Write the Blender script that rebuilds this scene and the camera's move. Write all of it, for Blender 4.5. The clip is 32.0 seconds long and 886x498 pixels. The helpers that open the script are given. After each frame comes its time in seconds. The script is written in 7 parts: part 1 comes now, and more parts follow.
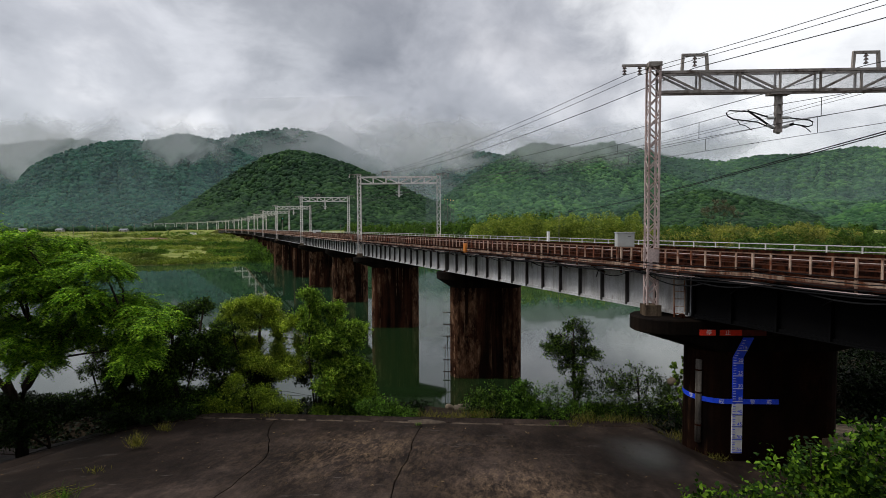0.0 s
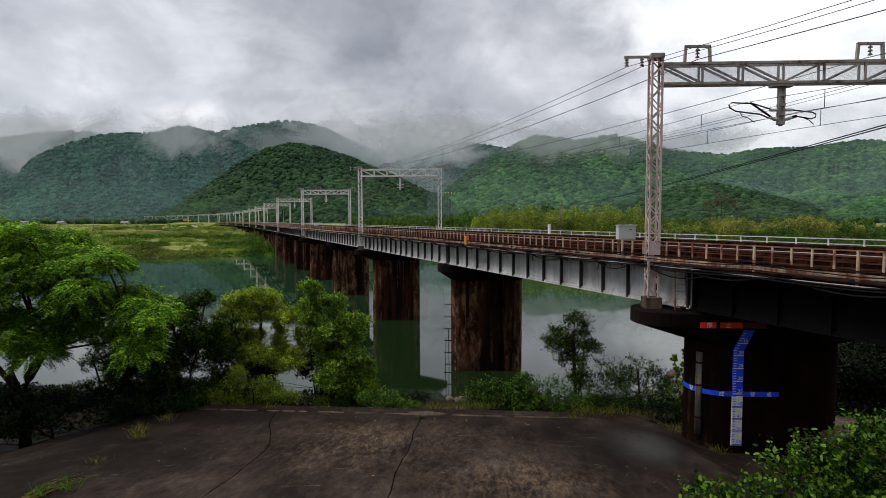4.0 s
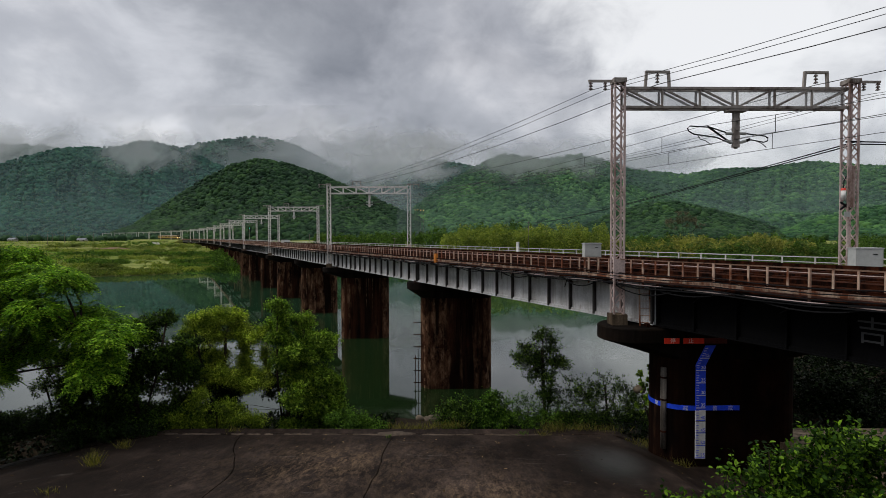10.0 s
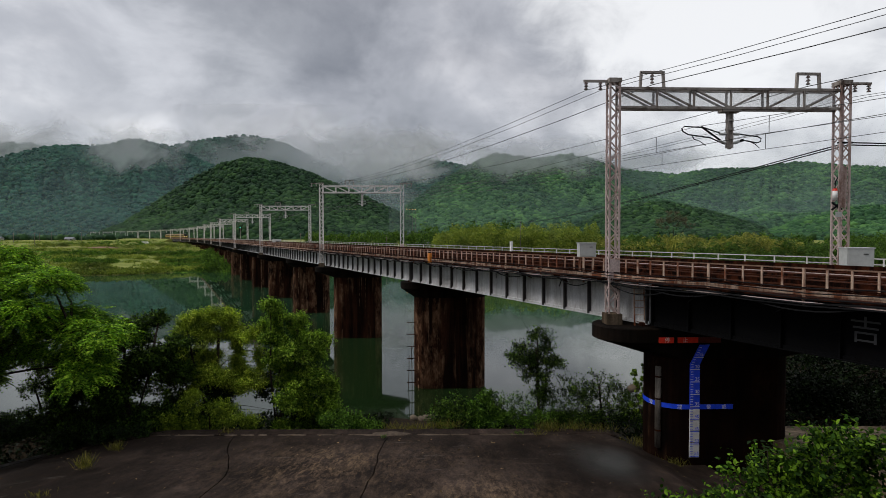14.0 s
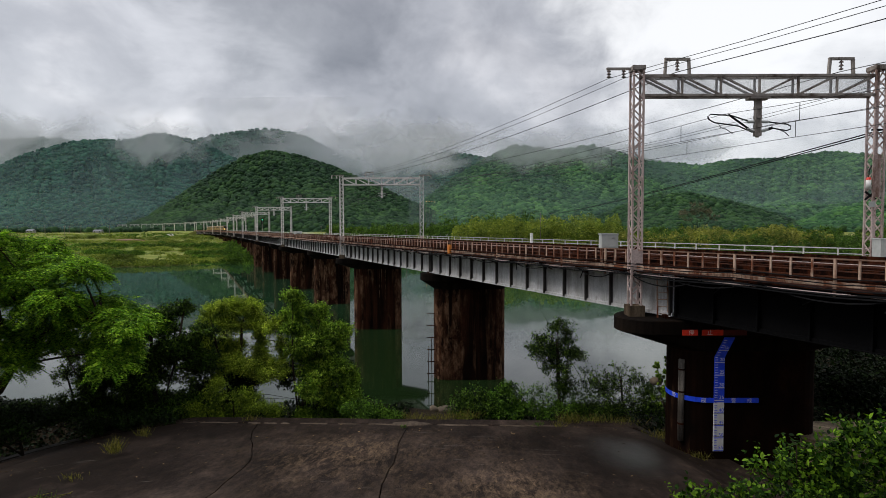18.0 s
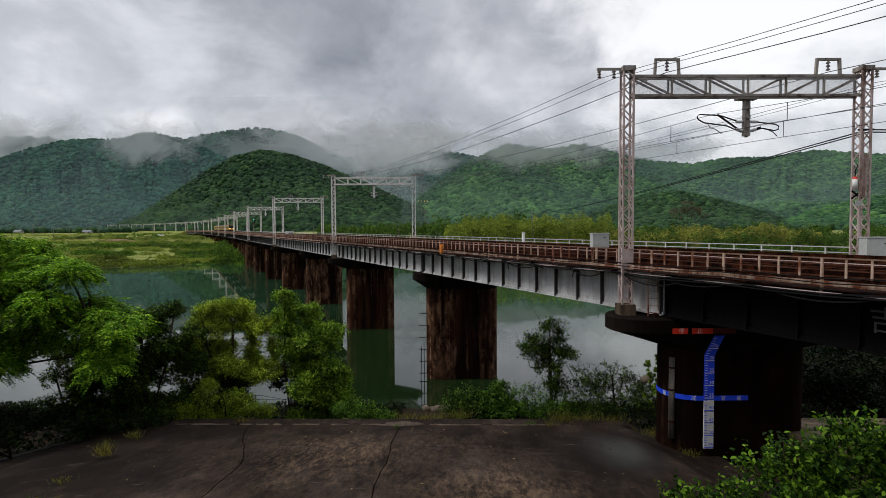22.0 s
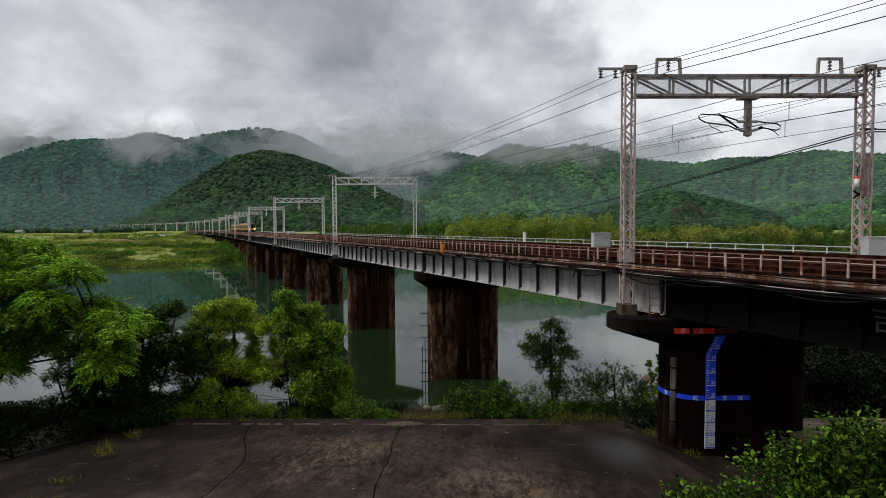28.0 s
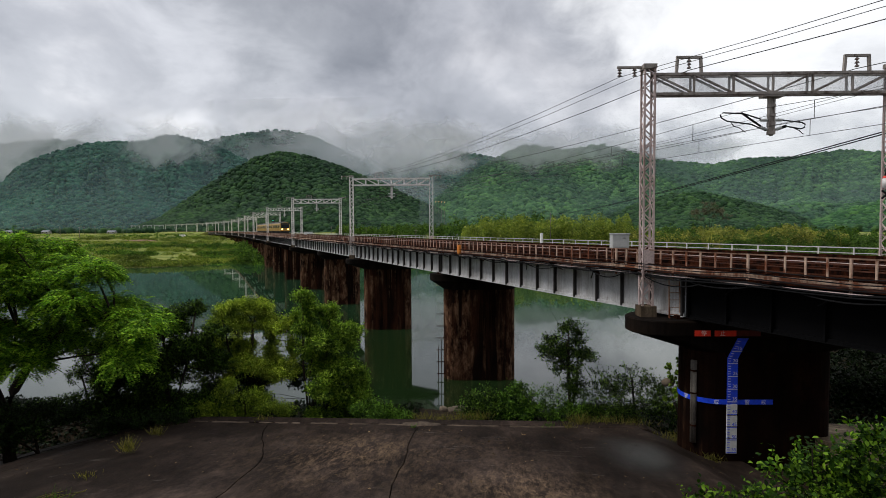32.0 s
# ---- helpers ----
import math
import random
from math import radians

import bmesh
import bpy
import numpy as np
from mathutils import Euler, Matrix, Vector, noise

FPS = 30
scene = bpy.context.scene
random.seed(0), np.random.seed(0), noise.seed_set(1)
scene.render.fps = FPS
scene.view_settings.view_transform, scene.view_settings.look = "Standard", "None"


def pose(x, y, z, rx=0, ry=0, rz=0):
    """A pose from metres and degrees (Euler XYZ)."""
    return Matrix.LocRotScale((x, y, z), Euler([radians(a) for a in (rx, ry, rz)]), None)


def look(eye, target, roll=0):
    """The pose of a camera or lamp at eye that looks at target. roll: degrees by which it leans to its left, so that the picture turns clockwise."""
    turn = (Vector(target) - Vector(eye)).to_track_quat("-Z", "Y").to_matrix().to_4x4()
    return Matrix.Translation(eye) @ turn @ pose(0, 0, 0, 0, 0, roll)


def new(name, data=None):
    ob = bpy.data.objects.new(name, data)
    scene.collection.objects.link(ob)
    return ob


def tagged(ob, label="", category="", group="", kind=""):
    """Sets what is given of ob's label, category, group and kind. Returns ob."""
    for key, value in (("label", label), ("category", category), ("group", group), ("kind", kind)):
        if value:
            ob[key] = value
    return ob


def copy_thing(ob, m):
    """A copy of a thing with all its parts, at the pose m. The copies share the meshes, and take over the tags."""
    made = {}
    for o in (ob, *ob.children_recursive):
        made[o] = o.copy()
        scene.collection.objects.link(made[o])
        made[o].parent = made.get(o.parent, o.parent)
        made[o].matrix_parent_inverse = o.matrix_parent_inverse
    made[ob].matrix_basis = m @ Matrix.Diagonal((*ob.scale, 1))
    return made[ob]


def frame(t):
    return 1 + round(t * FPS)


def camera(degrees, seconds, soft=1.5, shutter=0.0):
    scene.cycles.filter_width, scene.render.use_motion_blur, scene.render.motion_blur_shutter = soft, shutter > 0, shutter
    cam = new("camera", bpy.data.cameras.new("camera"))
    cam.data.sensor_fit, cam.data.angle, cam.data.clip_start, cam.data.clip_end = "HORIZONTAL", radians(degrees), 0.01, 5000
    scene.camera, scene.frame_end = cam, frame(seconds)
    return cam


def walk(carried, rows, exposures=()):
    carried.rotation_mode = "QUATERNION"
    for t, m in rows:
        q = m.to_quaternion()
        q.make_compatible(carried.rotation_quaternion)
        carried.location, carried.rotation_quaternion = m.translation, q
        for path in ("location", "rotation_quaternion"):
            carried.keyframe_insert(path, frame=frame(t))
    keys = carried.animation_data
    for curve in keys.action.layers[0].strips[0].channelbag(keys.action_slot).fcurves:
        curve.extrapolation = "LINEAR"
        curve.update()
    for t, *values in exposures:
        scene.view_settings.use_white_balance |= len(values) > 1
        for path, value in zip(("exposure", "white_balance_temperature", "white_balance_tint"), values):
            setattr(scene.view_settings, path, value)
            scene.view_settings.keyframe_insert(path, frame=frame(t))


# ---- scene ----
# Water level is z = 0. The eye stands 12.2 m above it on the near levee, y runs across the river.
EYE_Z = 12.2
cam = camera(80.88, 32.0, soft=0.75)

# seconds, yaw to the left, pitch, lean (degrees), and the sway of the eye (metres)
PATH = [
    (0.0, 3.952, -2.417, -0.249, 0.161, 0.007, -0.020),
    (0.5, 4.073, -2.649, -0.323, 0.156, 0.010, -0.027),
    (1.0, 4.275, -2.732, -0.234, 0.149, 0.011, -0.024),
    (1.5, 4.444, -2.888, -0.254, 0.146, 0.020, -0.035),
    (2.0, 4.476, -3.082, -0.244, 0.144, 0.022, -0.037),
    (2.5, 4.368, -3.153, -0.208, 0.143, 0.025, -0.036),
    (3.0, 4.272, -3.230, -0.228, 0.151, 0.023, -0.050),
    (3.5, 4.184, -3.159, -0.193, 0.164, 0.018, -0.044),
    (5.5, 3.731, -3.387, -0.252, 0.177, 0.014, -0.041),
    (6.0, 3.643, -3.390, -0.272, 0.173, 0.006, -0.031),
    (6.5, 3.608, -3.355, -0.257, 0.159, 0.000, -0.037),
    (7.0, 3.514, -3.335, -0.165, 0.152, -0.003, -0.049),
    (7.5, 3.514, -3.132, -0.156, 0.148, -0.002, -0.047),
    (8.0, 3.419, -2.887, -0.253, 0.167, -0.006, -0.026),
    (8.5, 2.880, -2.359, -0.264, 0.171, -0.023, 0.005),
    (9.0, 1.773, -1.690, -0.330, 0.177, -0.040, 0.017),
    (9.5, 1.331, -1.506, -0.332, 0.167, -0.046, 0.012),
    (10.0, 0.697, -1.319, -0.126, 0.161, -0.041, 0.001),
    (10.5, -0.033, -1.051, -0.097, 0.124, -0.030, 0.009),
    (11.0, -0.544, -1.004, -0.008, 0.086, -0.017, 0.024),
    (11.5, -0.213, -1.080, 0.037, 0.043, -0.003, 0.032),
    (12.0, 0.066, -1.041, 0.011, 0.024, -0.001, 0.027),
    (12.5, 0.109, -1.101, 0.019, 0.008, -0.001, 0.013),
    (13.0, 0.000, -1.121, 0.000, 0.003, -0.001, 0.012),
    (13.5, -0.145, -1.240, -0.049, 0.007, 0.006, 0.010),
    (14.0, -0.224, -1.398, -0.080, 0.002, 0.007, 0.015),
    (14.5, -0.111, -1.557, -0.131, -0.005, 0.014, -0.002),
    (16.5, 1.291, -2.044, -0.088, -0.014, 0.021, -0.012),
    (17.0, 1.514, -2.152, -0.109, -0.012, 0.034, -0.028),
    (17.5, 1.757, -2.183, -0.134, -0.022, 0.040, -0.029),
    (18.0, 1.911, -2.239, -0.129, -0.027, 0.047, -0.045),
    (18.5, 2.102, -2.201, -0.058, -0.037, 0.047, -0.044),
    (19.0, 2.193, -2.249, -0.165, -0.035, 0.047, -0.042),
    (19.5, 2.291, -2.296, -0.152, -0.035, 0.048, -0.031),
    (20.0, 2.117, -2.250, -0.186, -0.033, 0.051, -0.038),
    (20.5, 1.852, -2.234, -0.189, -0.024, 0.052, -0.042),
    (21.0, 1.597, -2.243, -0.176, -0.012, 0.042, -0.031),
    (21.5, 1.369, -2.335, -0.305, 0.002, 0.037, -0.018),
    (22.0, 1.099, -2.323, -0.303, 0.007, 0.030, -0.014),
    (22.5, 0.904, -2.329, -0.287, -0.001, 0.022, -0.015),
    (23.0, 0.816, -2.381, -0.293, -0.004, 0.020, -0.019),
    (23.5, 1.087, -2.326, -0.241, -0.009, 0.020, -0.028),
    (24.0, 1.430, -2.277, -0.190, -0.008, 0.027, -0.030),
    (24.5, 1.621, -2.369, -0.242, -0.013, 0.028, -0.036),
    (25.0, 1.532, -2.294, -0.257, -0.019, 0.031, -0.020),
    (25.5, 1.252, -2.388, -0.305, -0.023, 0.031, -0.019),
    (27.5, 1.107, -2.327, -0.308, -0.016, 0.030, -0.008),
    (28.0, 1.185, -2.327, -0.310, -0.012, 0.032, -0.021),
    (28.5, 1.343, -2.312, -0.249, 0.002, 0.037, -0.026),
    (29.0, 1.741, -2.391, -0.280, -0.006, 0.044, -0.026),
    (29.5, 2.025, -2.476, -0.318, -0.010, 0.049, -0.024),
    (30.0, 2.282, -2.491, -0.249, -0.020, 0.053, -0.023),
    (30.5, 2.541, -2.408, -0.263, -0.029, 0.054, -0.027),
    (31.0, 2.641, -2.319, -0.251, -0.027, 0.058, -0.032),
    (31.5, 2.795, -2.194, -0.220, -0.034, 0.061, -0.038),
    (32.0, 2.977, -2.207, -0.242, -0.031, 0.068, -0.047),
]


def cam_pose(yaw, pitch, lean, dx, dy, dz):
    y, p = radians(yaw), radians(pitch)
    eye = Vector((dx, dy, EYE_Z + dz))
    ahead = Vector((-math.sin(y) * math.cos(p), math.cos(y) * math.cos(p), math.sin(p)))
    return look(eye, eye + ahead, lean)


# the clip's own exposure: seconds, stops
EXPOSURE = [(0, 0.02), (3, 0.10), (6, 0.10), (8, 0.04), (9, -0.04), (10, -0.20), (11, -0.26), (12, -0.26), (13, -0.21), (14, -0.15), (17, -0.06), (20, 0.01), (22, -0.01), (29, -0.02), (32, 0.04)]
walk(cam, [(t, cam_pose(*rest)) for t, *rest in PATH], exposures=EXPOSURE)

# ---- sky and light ----
SUN_DIR = Vector((-0.85, -0.12, 0.95)).normalized()


def make_world():
    w = bpy.data.worlds.new("overcast_sky")
    scene.world = w
    w.use_nodes = True
    nt = w.node_tree
    nt.nodes.clear()
    N = nt.nodes.new
    L = nt.links.new
    out = N("ShaderNodeOutputWorld")
    bg = N("ShaderNodeBackground")
    L(bg.outputs[0], out.inputs[0])
    tc = N("ShaderNodeTexCoord")
    sky = N("ShaderNodeTexSky")
    sky.sky_type = "NISHITA"
    sky.sun_disc = False
    sky.sun_elevation = math.asin(SUN_DIR.z)
    sky.sun_rotation = math.atan2(SUN_DIR.x, SUN_DIR.y)

    def mapped(sc, loc=(0, 0, 0)):
        m = N("ShaderNodeMapping")
        m.inputs["Scale"].default_value = sc
        m.inputs["Location"].default_value = loc
        L(tc.outputs["Generated"], m.inputs["Vector"])
        return m.outputs[0]

    def fbm(vec, scale, detail, rough, dist):
        n = N("ShaderNodeTexNoise")
        n.inputs["Scale"].default_value = scale
        n.inputs["Detail"].default_value = detail
        n.inputs["Roughness"].default_value = rough
        n.inputs["Distortion"].default_value = dist
        L(vec, n.inputs["Vector"])
        return n.outputs["Fac"]

    def ramp(fac, stops):
        r = N("ShaderNodeValToRGB")
        r.color_ramp.interpolation = "EASE"
        els = r.color_ramp.elements
        while len(els) < len(stops):
            els.new(0.5)
        for e, (p, c) in zip(els, stops):
            e.position, e.color = p, (*c, 1)
        L(fac, r.inputs[0])
        return r.outputs[0]

    def mix(a, b, fac, mode="MIX"):
        m = N("ShaderNodeMix")
        m.data_type, m.blend_type = "RGBA", mode
        for sock, v in ((m.inputs[0], fac), (m.inputs[6], a), (m.inputs[7], b)):
            if hasattr(v, "links"):
                L(v, sock)
            else:
                sock.default_value = v if isinstance(v, float) else (*v, 1)
        return m.outputs[2]

    big = fbm(mapped((1.0, 1.0, 1.7), (0.35, 0.1, 0.25)), 2.8, 6, 0.52, 0.3)
    fine = fbm(mapped((1.15, 1.0, 1.5), (3.1, 0.7, 0.2)), 5.5, 8, 0.58, 0.3)
    clouds = ramp(big, [(0.34, (0.34, 0.345, 0.365)), (0.5, (0.53, 0.535, 0.56)), (0.64, (0.76, 0.755, 0.77))])
    wisps = ramp(fine, [(0.32, (0.84, 0.84, 0.85)), (0.68, (1.16, 1.16, 1.16))])
    grey = mix(clouds, wisps, 1.0, "MULTIPLY")
    # thinner cloud round the hidden sun
    dot = N("ShaderNodeVectorMath")
    dot.operation = "DOT_PRODUCT"
    L(tc.outputs["Generated"], dot.inputs[0])
    dot.inputs[1].default_value = Vector((0.60, 1.0, 0.50)).normalized()
    wob = N("ShaderNodeMath")
    wob.operation = "MULTIPLY_ADD"
    L(fine, wob.inputs[0])
    wob.inputs[1].default_value = 0.13
    L(dot.outputs["Value"], wob.inputs[2])
    span = N("ShaderNodeMapRange")
    span.interpolation_type = "SMOOTHSTEP"
    span.inputs["From Min"].default_value, span.inputs["From Max"].default_value = 0.996, 1.06
    L(wob.outputs[0], span.inputs["Value"])
    glow = span.outputs[0]
    heavy = N("ShaderNodeVectorMath")
    heavy.operation = "DOT_PRODUCT"
    L(tc.outputs["Generated"], heavy.inputs[0])
    heavy.inputs[1].default_value = Vector((0.06, 1.0, 0.24)).normalized()
    rag = N("ShaderNodeMath")
    rag.operation = "MULTIPLY_ADD"
    L(big, rag.inputs[0])
    rag.inputs[1].default_value = 0.10
    L(heavy.outputs["Value"], rag.inputs[2])
    thick = ramp(rag.outputs[0], [(0.88, (1.13, 1.13, 1.125)), (0.965, (0.99, 0.99, 0.99)), (1.0, (0.80, 0.80, 0.815))])
    grey = mix(grey, thick, 1.0, "MULTIPLY")
    # a thin place in the cloud over the west hill
    thin = N("ShaderNodeVectorMath")
    thin.operation = "DOT_PRODUCT"
    L(tc.outputs["Generated"], thin.inputs[0])
    thin.inputs[1].default_value = Vector((-0.80, 1.0, 0.25)).normalized()
    rag2 = N("ShaderNodeMath")
    rag2.operation = "MULTIPLY_ADD"
    L(fine, rag2.inputs[0])
    rag2.inputs[1].default_value = 0.05
    L(thin.outputs["Value"], rag2.inputs[2])
    grey = mix(grey, ramp(rag2.outputs[0], [(0.985, (1.0, 1.0, 1.0)), (1.0, (1.10, 1.095, 1.095))]), 1.0, "MULTIPLY")
    bright = mix(grey, (0.97, 0.97, 0.975), glow)
    # the cloud is thickest away from the sun
    side = N("ShaderNodeMapRange")
    side.inputs["From Min"].default_value, side.inputs["From Max"].default_value = -0.6, 0.75
    side.inputs["To Min"].default_value, side.inputs["To Max"].default_value = 0.46, 1.0
    L(dot.outputs["Value"], side.inputs["Value"])
    bright = mix(bright, side.outputs[0], 1.0, "MULTIPLY")
    # an overcast sky is brightest overhead
    sep = N("ShaderNodeSeparateXYZ")
    L(tc.outputs["Generated"], sep.inputs[0])
    zen = N("ShaderNodeMapRange")
    zen.interpolation_type = "SMOOTHSTEP"
    zen.inputs["From Min"].default_value, zen.inputs["From Max"].default_value = 0.38, 0.85
    zen.inputs["To Min"].default_value, zen.inputs["To Max"].default_value = 1.0, 1.9
    L(sep.outputs["Z"], zen.inputs["Value"])
    bright = mix(bright, zen.outputs[0], 1.0, "MULTIPLY")
    # a little of the blue sky's tint comes through
    both = mix(bright, sky.outputs[0], 0.02)
    L(both, bg.inputs["Color"])
    bg.inputs["Strength"].default_value = 1.0


make_world()
sun = new("sun", bpy.data.lights.new("sun", "SUN"))
sun.data.energy, sun.data.angle, sun.data.color = 1.5, radians(16), (1.0, 0.97, 0.92)
sun.matrix_world = look(SUN_DIR * 100, (0, 0, 0))

# ---- materials ----


class Mat:
    """A node material with a Principled surface and small helpers."""

    def __init__(self, name, rough=0.8, metal=0.0, spec=0.5):
        self.m = bpy.data.materials.new(name)
        self.m.use_nodes = True
        self.nt = self.m.node_tree
        self.b = self.nt.nodes["Principled BSDF"]
        self.b.inputs["Roughness"].default_value = rough
        self.b.inputs["Metallic"].default_value = metal
        self.b.inputs["Specular IOR Level"].default_value = spec
        self.tc = self.nt.nodes.new("ShaderNodeTexCoord")

    def link(self, a, b):
        self.nt.links.new(a, b)

    def coords(self, scale=(1, 1, 1), kind="Object"):
        mp = self.nt.nodes.new("ShaderNodeMapping")
        mp.inputs["Scale"].default_value = scale
        self.link(self.tc.outputs[kind], mp.inputs["Vector"])
        return mp.outputs[0]

    def noise(self, scale, detail=4, rough=0.6, stretch=(1, 1, 1), dist=0.0, world=False):
        n = self.nt.nodes.new("ShaderNodeTexNoise")
        n.inputs["Scale"].default_value = scale
        n.inputs["Detail"].default_value = detail
        n.inputs["Roughness"].default_value = rough
        n.inputs["Distortion"].default_value = dist
        if world:
            g = self.nt.nodes.new("ShaderNodeNewGeometry")
            mp = self.nt.nodes.new("ShaderNodeMapping")
            mp.inputs["Scale"].default_value = stretch
            self.link(g.outputs["Position"], mp.inputs["Vector"])
            self.link(mp.outputs[0], n.inputs["Vector"])
        else:
            self.link(self.coords(stretch), n.inputs["Vector"])
        return n.outputs["Fac"]

    def ramp(self, fac, stops):
        r = self.nt.nodes.new("ShaderNodeValToRGB")
        els = r.color_ramp.elements
        while len(els) < len(stops):
            els.new(0.5)
        for e, (p, c) in zip(els, stops):
            e.position = p
            e.color = (*c, 1) if len(c) == 3 else c
        self.link(fac, r.inputs[0])
        return r.outputs[0]

    def mix(self, a, b, fac, mode="MIX"):
        m = self.nt.nodes.new("ShaderNodeMix")
        m.data_type, m.blend_type = "RGBA", mode
        for sock, v in ((m.inputs[0], fac), (m.inputs[6], a), (m.inputs[7], b)):
            if hasattr(v, "links"):
                self.link(v, sock)
            else:
                sock.default_value = v if isinstance(v, float) else (*v, 1)
        return m.outputs[2]

    def color(self, c):
        if hasattr(c, "links"):
            self.link(c, self.b.inputs["Base Color"])
        else:
            self.b.inputs["Base Color"].default_value = (*c, 1)
        return self

    def rough(self, fac, lo, hi):
        mr = self.nt.nodes.new("ShaderNodeMapRange")
        mr.inputs["To Min"].default_value, mr.inputs["To Max"].default_value = lo, hi
        self.link(fac, mr.inputs["Value"])
        self.link(mr.outputs[0], self.b.inputs["Roughness"])
        return self

    def bump(self, fac, strength=0.4, distance=0.02):
        bp = self.nt.nodes.new("ShaderNodeBump")
        bp.inputs["Strength"].default_value, bp.inputs["Distance"].default_value = strength, distance
        self.link(fac, bp.inputs["Height"])
        self.link(bp.outputs[0], self.b.inputs["Normal"])
        return self

    def island(self):
        return self.nt.nodes.new("ShaderNodeNewGeometry").outputs["Random Per Island"]

    def obrand(self):
        return self.nt.nodes.new("ShaderNodeObjectInfo").outputs["Random"]


def m_leaf(name, dark, mid, light, scale=0.5, trans=0.35):
    m = Mat(name, 0.6, 0, 0.09)
    c = m.ramp(m.island(), [(0.0, dark), (0.55, mid), (1.0, light)])
    patch = m.ramp(m.noise(scale * 3.0, 4, 0.6, world=True), [(0.34, (0.38, 0.42, 0.4)), (0.66, (1.35, 1.32, 1.15))])
    c = m.mix(c, patch, 1.0, "MULTIPLY")
    m.color(c)
    tr = m.nt.nodes.new("ShaderNodeBsdfTranslucent")
    m.link(m.mix(c, (1.3, 1.5, 0.5), 1.0, "MULTIPLY"), tr.inputs["Color"])
    ms = m.nt.nodes.new("ShaderNodeMixShader")
    ms.inputs[0].default_value = trans
    out = m.nt.nodes["Material Output"]
    m.link(m.b.outputs[0], ms.inputs[1])
    m.link(tr.outputs[0], ms.inputs[2])
    m.link(ms.outputs[0], out.inputs[0])
    return m.m


def m_canopy(name, dark, mid, light, scale=0.02, fine=0.6):
    m = Mat(name, 0.85, 0, 0.15)
    c = m.ramp(m.island(), [(0.0, dark), (0.5, mid), (1.0, light)])
    broad = m.ramp(m.noise(scale, 4, world=True), [(0.34, (0.55, 0.62, 0.68)), (0.66, (1.38, 1.30, 1.05))])
    leafy = m.noise(fine, 6, 0.75, world=True)
    mid = m.ramp(m.noise(scale * 5, 5, 0.7, world=True), [(0.34, (0.80, 0.82, 0.84)), (0.66, (1.15, 1.14, 1.08))])
    broad = m.mix(broad, mid, 1.0, "MULTIPLY")
    speck = m.ramp(leafy, [(0.30, (0.84, 0.85, 0.84)), (0.65, (1.10, 1.10, 1.08))])
    m.color(m.mix(m.mix(c, broad, 1.0, "MULTIPLY"), speck, 1.0, "MULTIPLY"))
    m.bump(leafy, 0.5, 0.6)
    return m.m


def m_steel(name, base, rust, amount, rough=0.55, metal=0.0, scale=1.5, spec=0.3):
    m = Mat(name, rough, metal, spec)
    n = m.noise(scale, 8, 0.7, (1, 1, 0.35), world=True)
    g = m.noise(18, 4, 0.6, world=True)
    c = m.mix(m.ramp(n, [(max(0, amount - 0.10), (0, 0, 0)), (amount + 0.06, (1, 1, 1))]), (1, 1, 1), 0.0)
    col = m.mix(rust, base, c)
    col = m.mix(col, m.ramp(g, [(0.3, (0.75, 0.75, 0.75)), (0.7, (1.15, 1.15, 1.15))]), 1.0, "MULTIPLY")
    m.color(col)
    m.rough(n, rough + 0.25, rough - 0.1)
    m.bump(g, 0.2, 0.005)
    return m.m


def m_plain(name, c, rough=0.6, metal=0.0, vary=0.15, scale=6.0, spec=0.5):
    m = Mat(name, rough, metal, spec)
    n = m.noise(scale, 5, 0.65)
    lo, hi = tuple(v * (1 - vary) for v in c), tuple(min(1, v * (1 + vary)) for v in c)
    m.color(m.ramp(n, [(0.3, lo), (0.7, hi)]))
    m.bump(n, 0.15, 0.005)
    return m.m


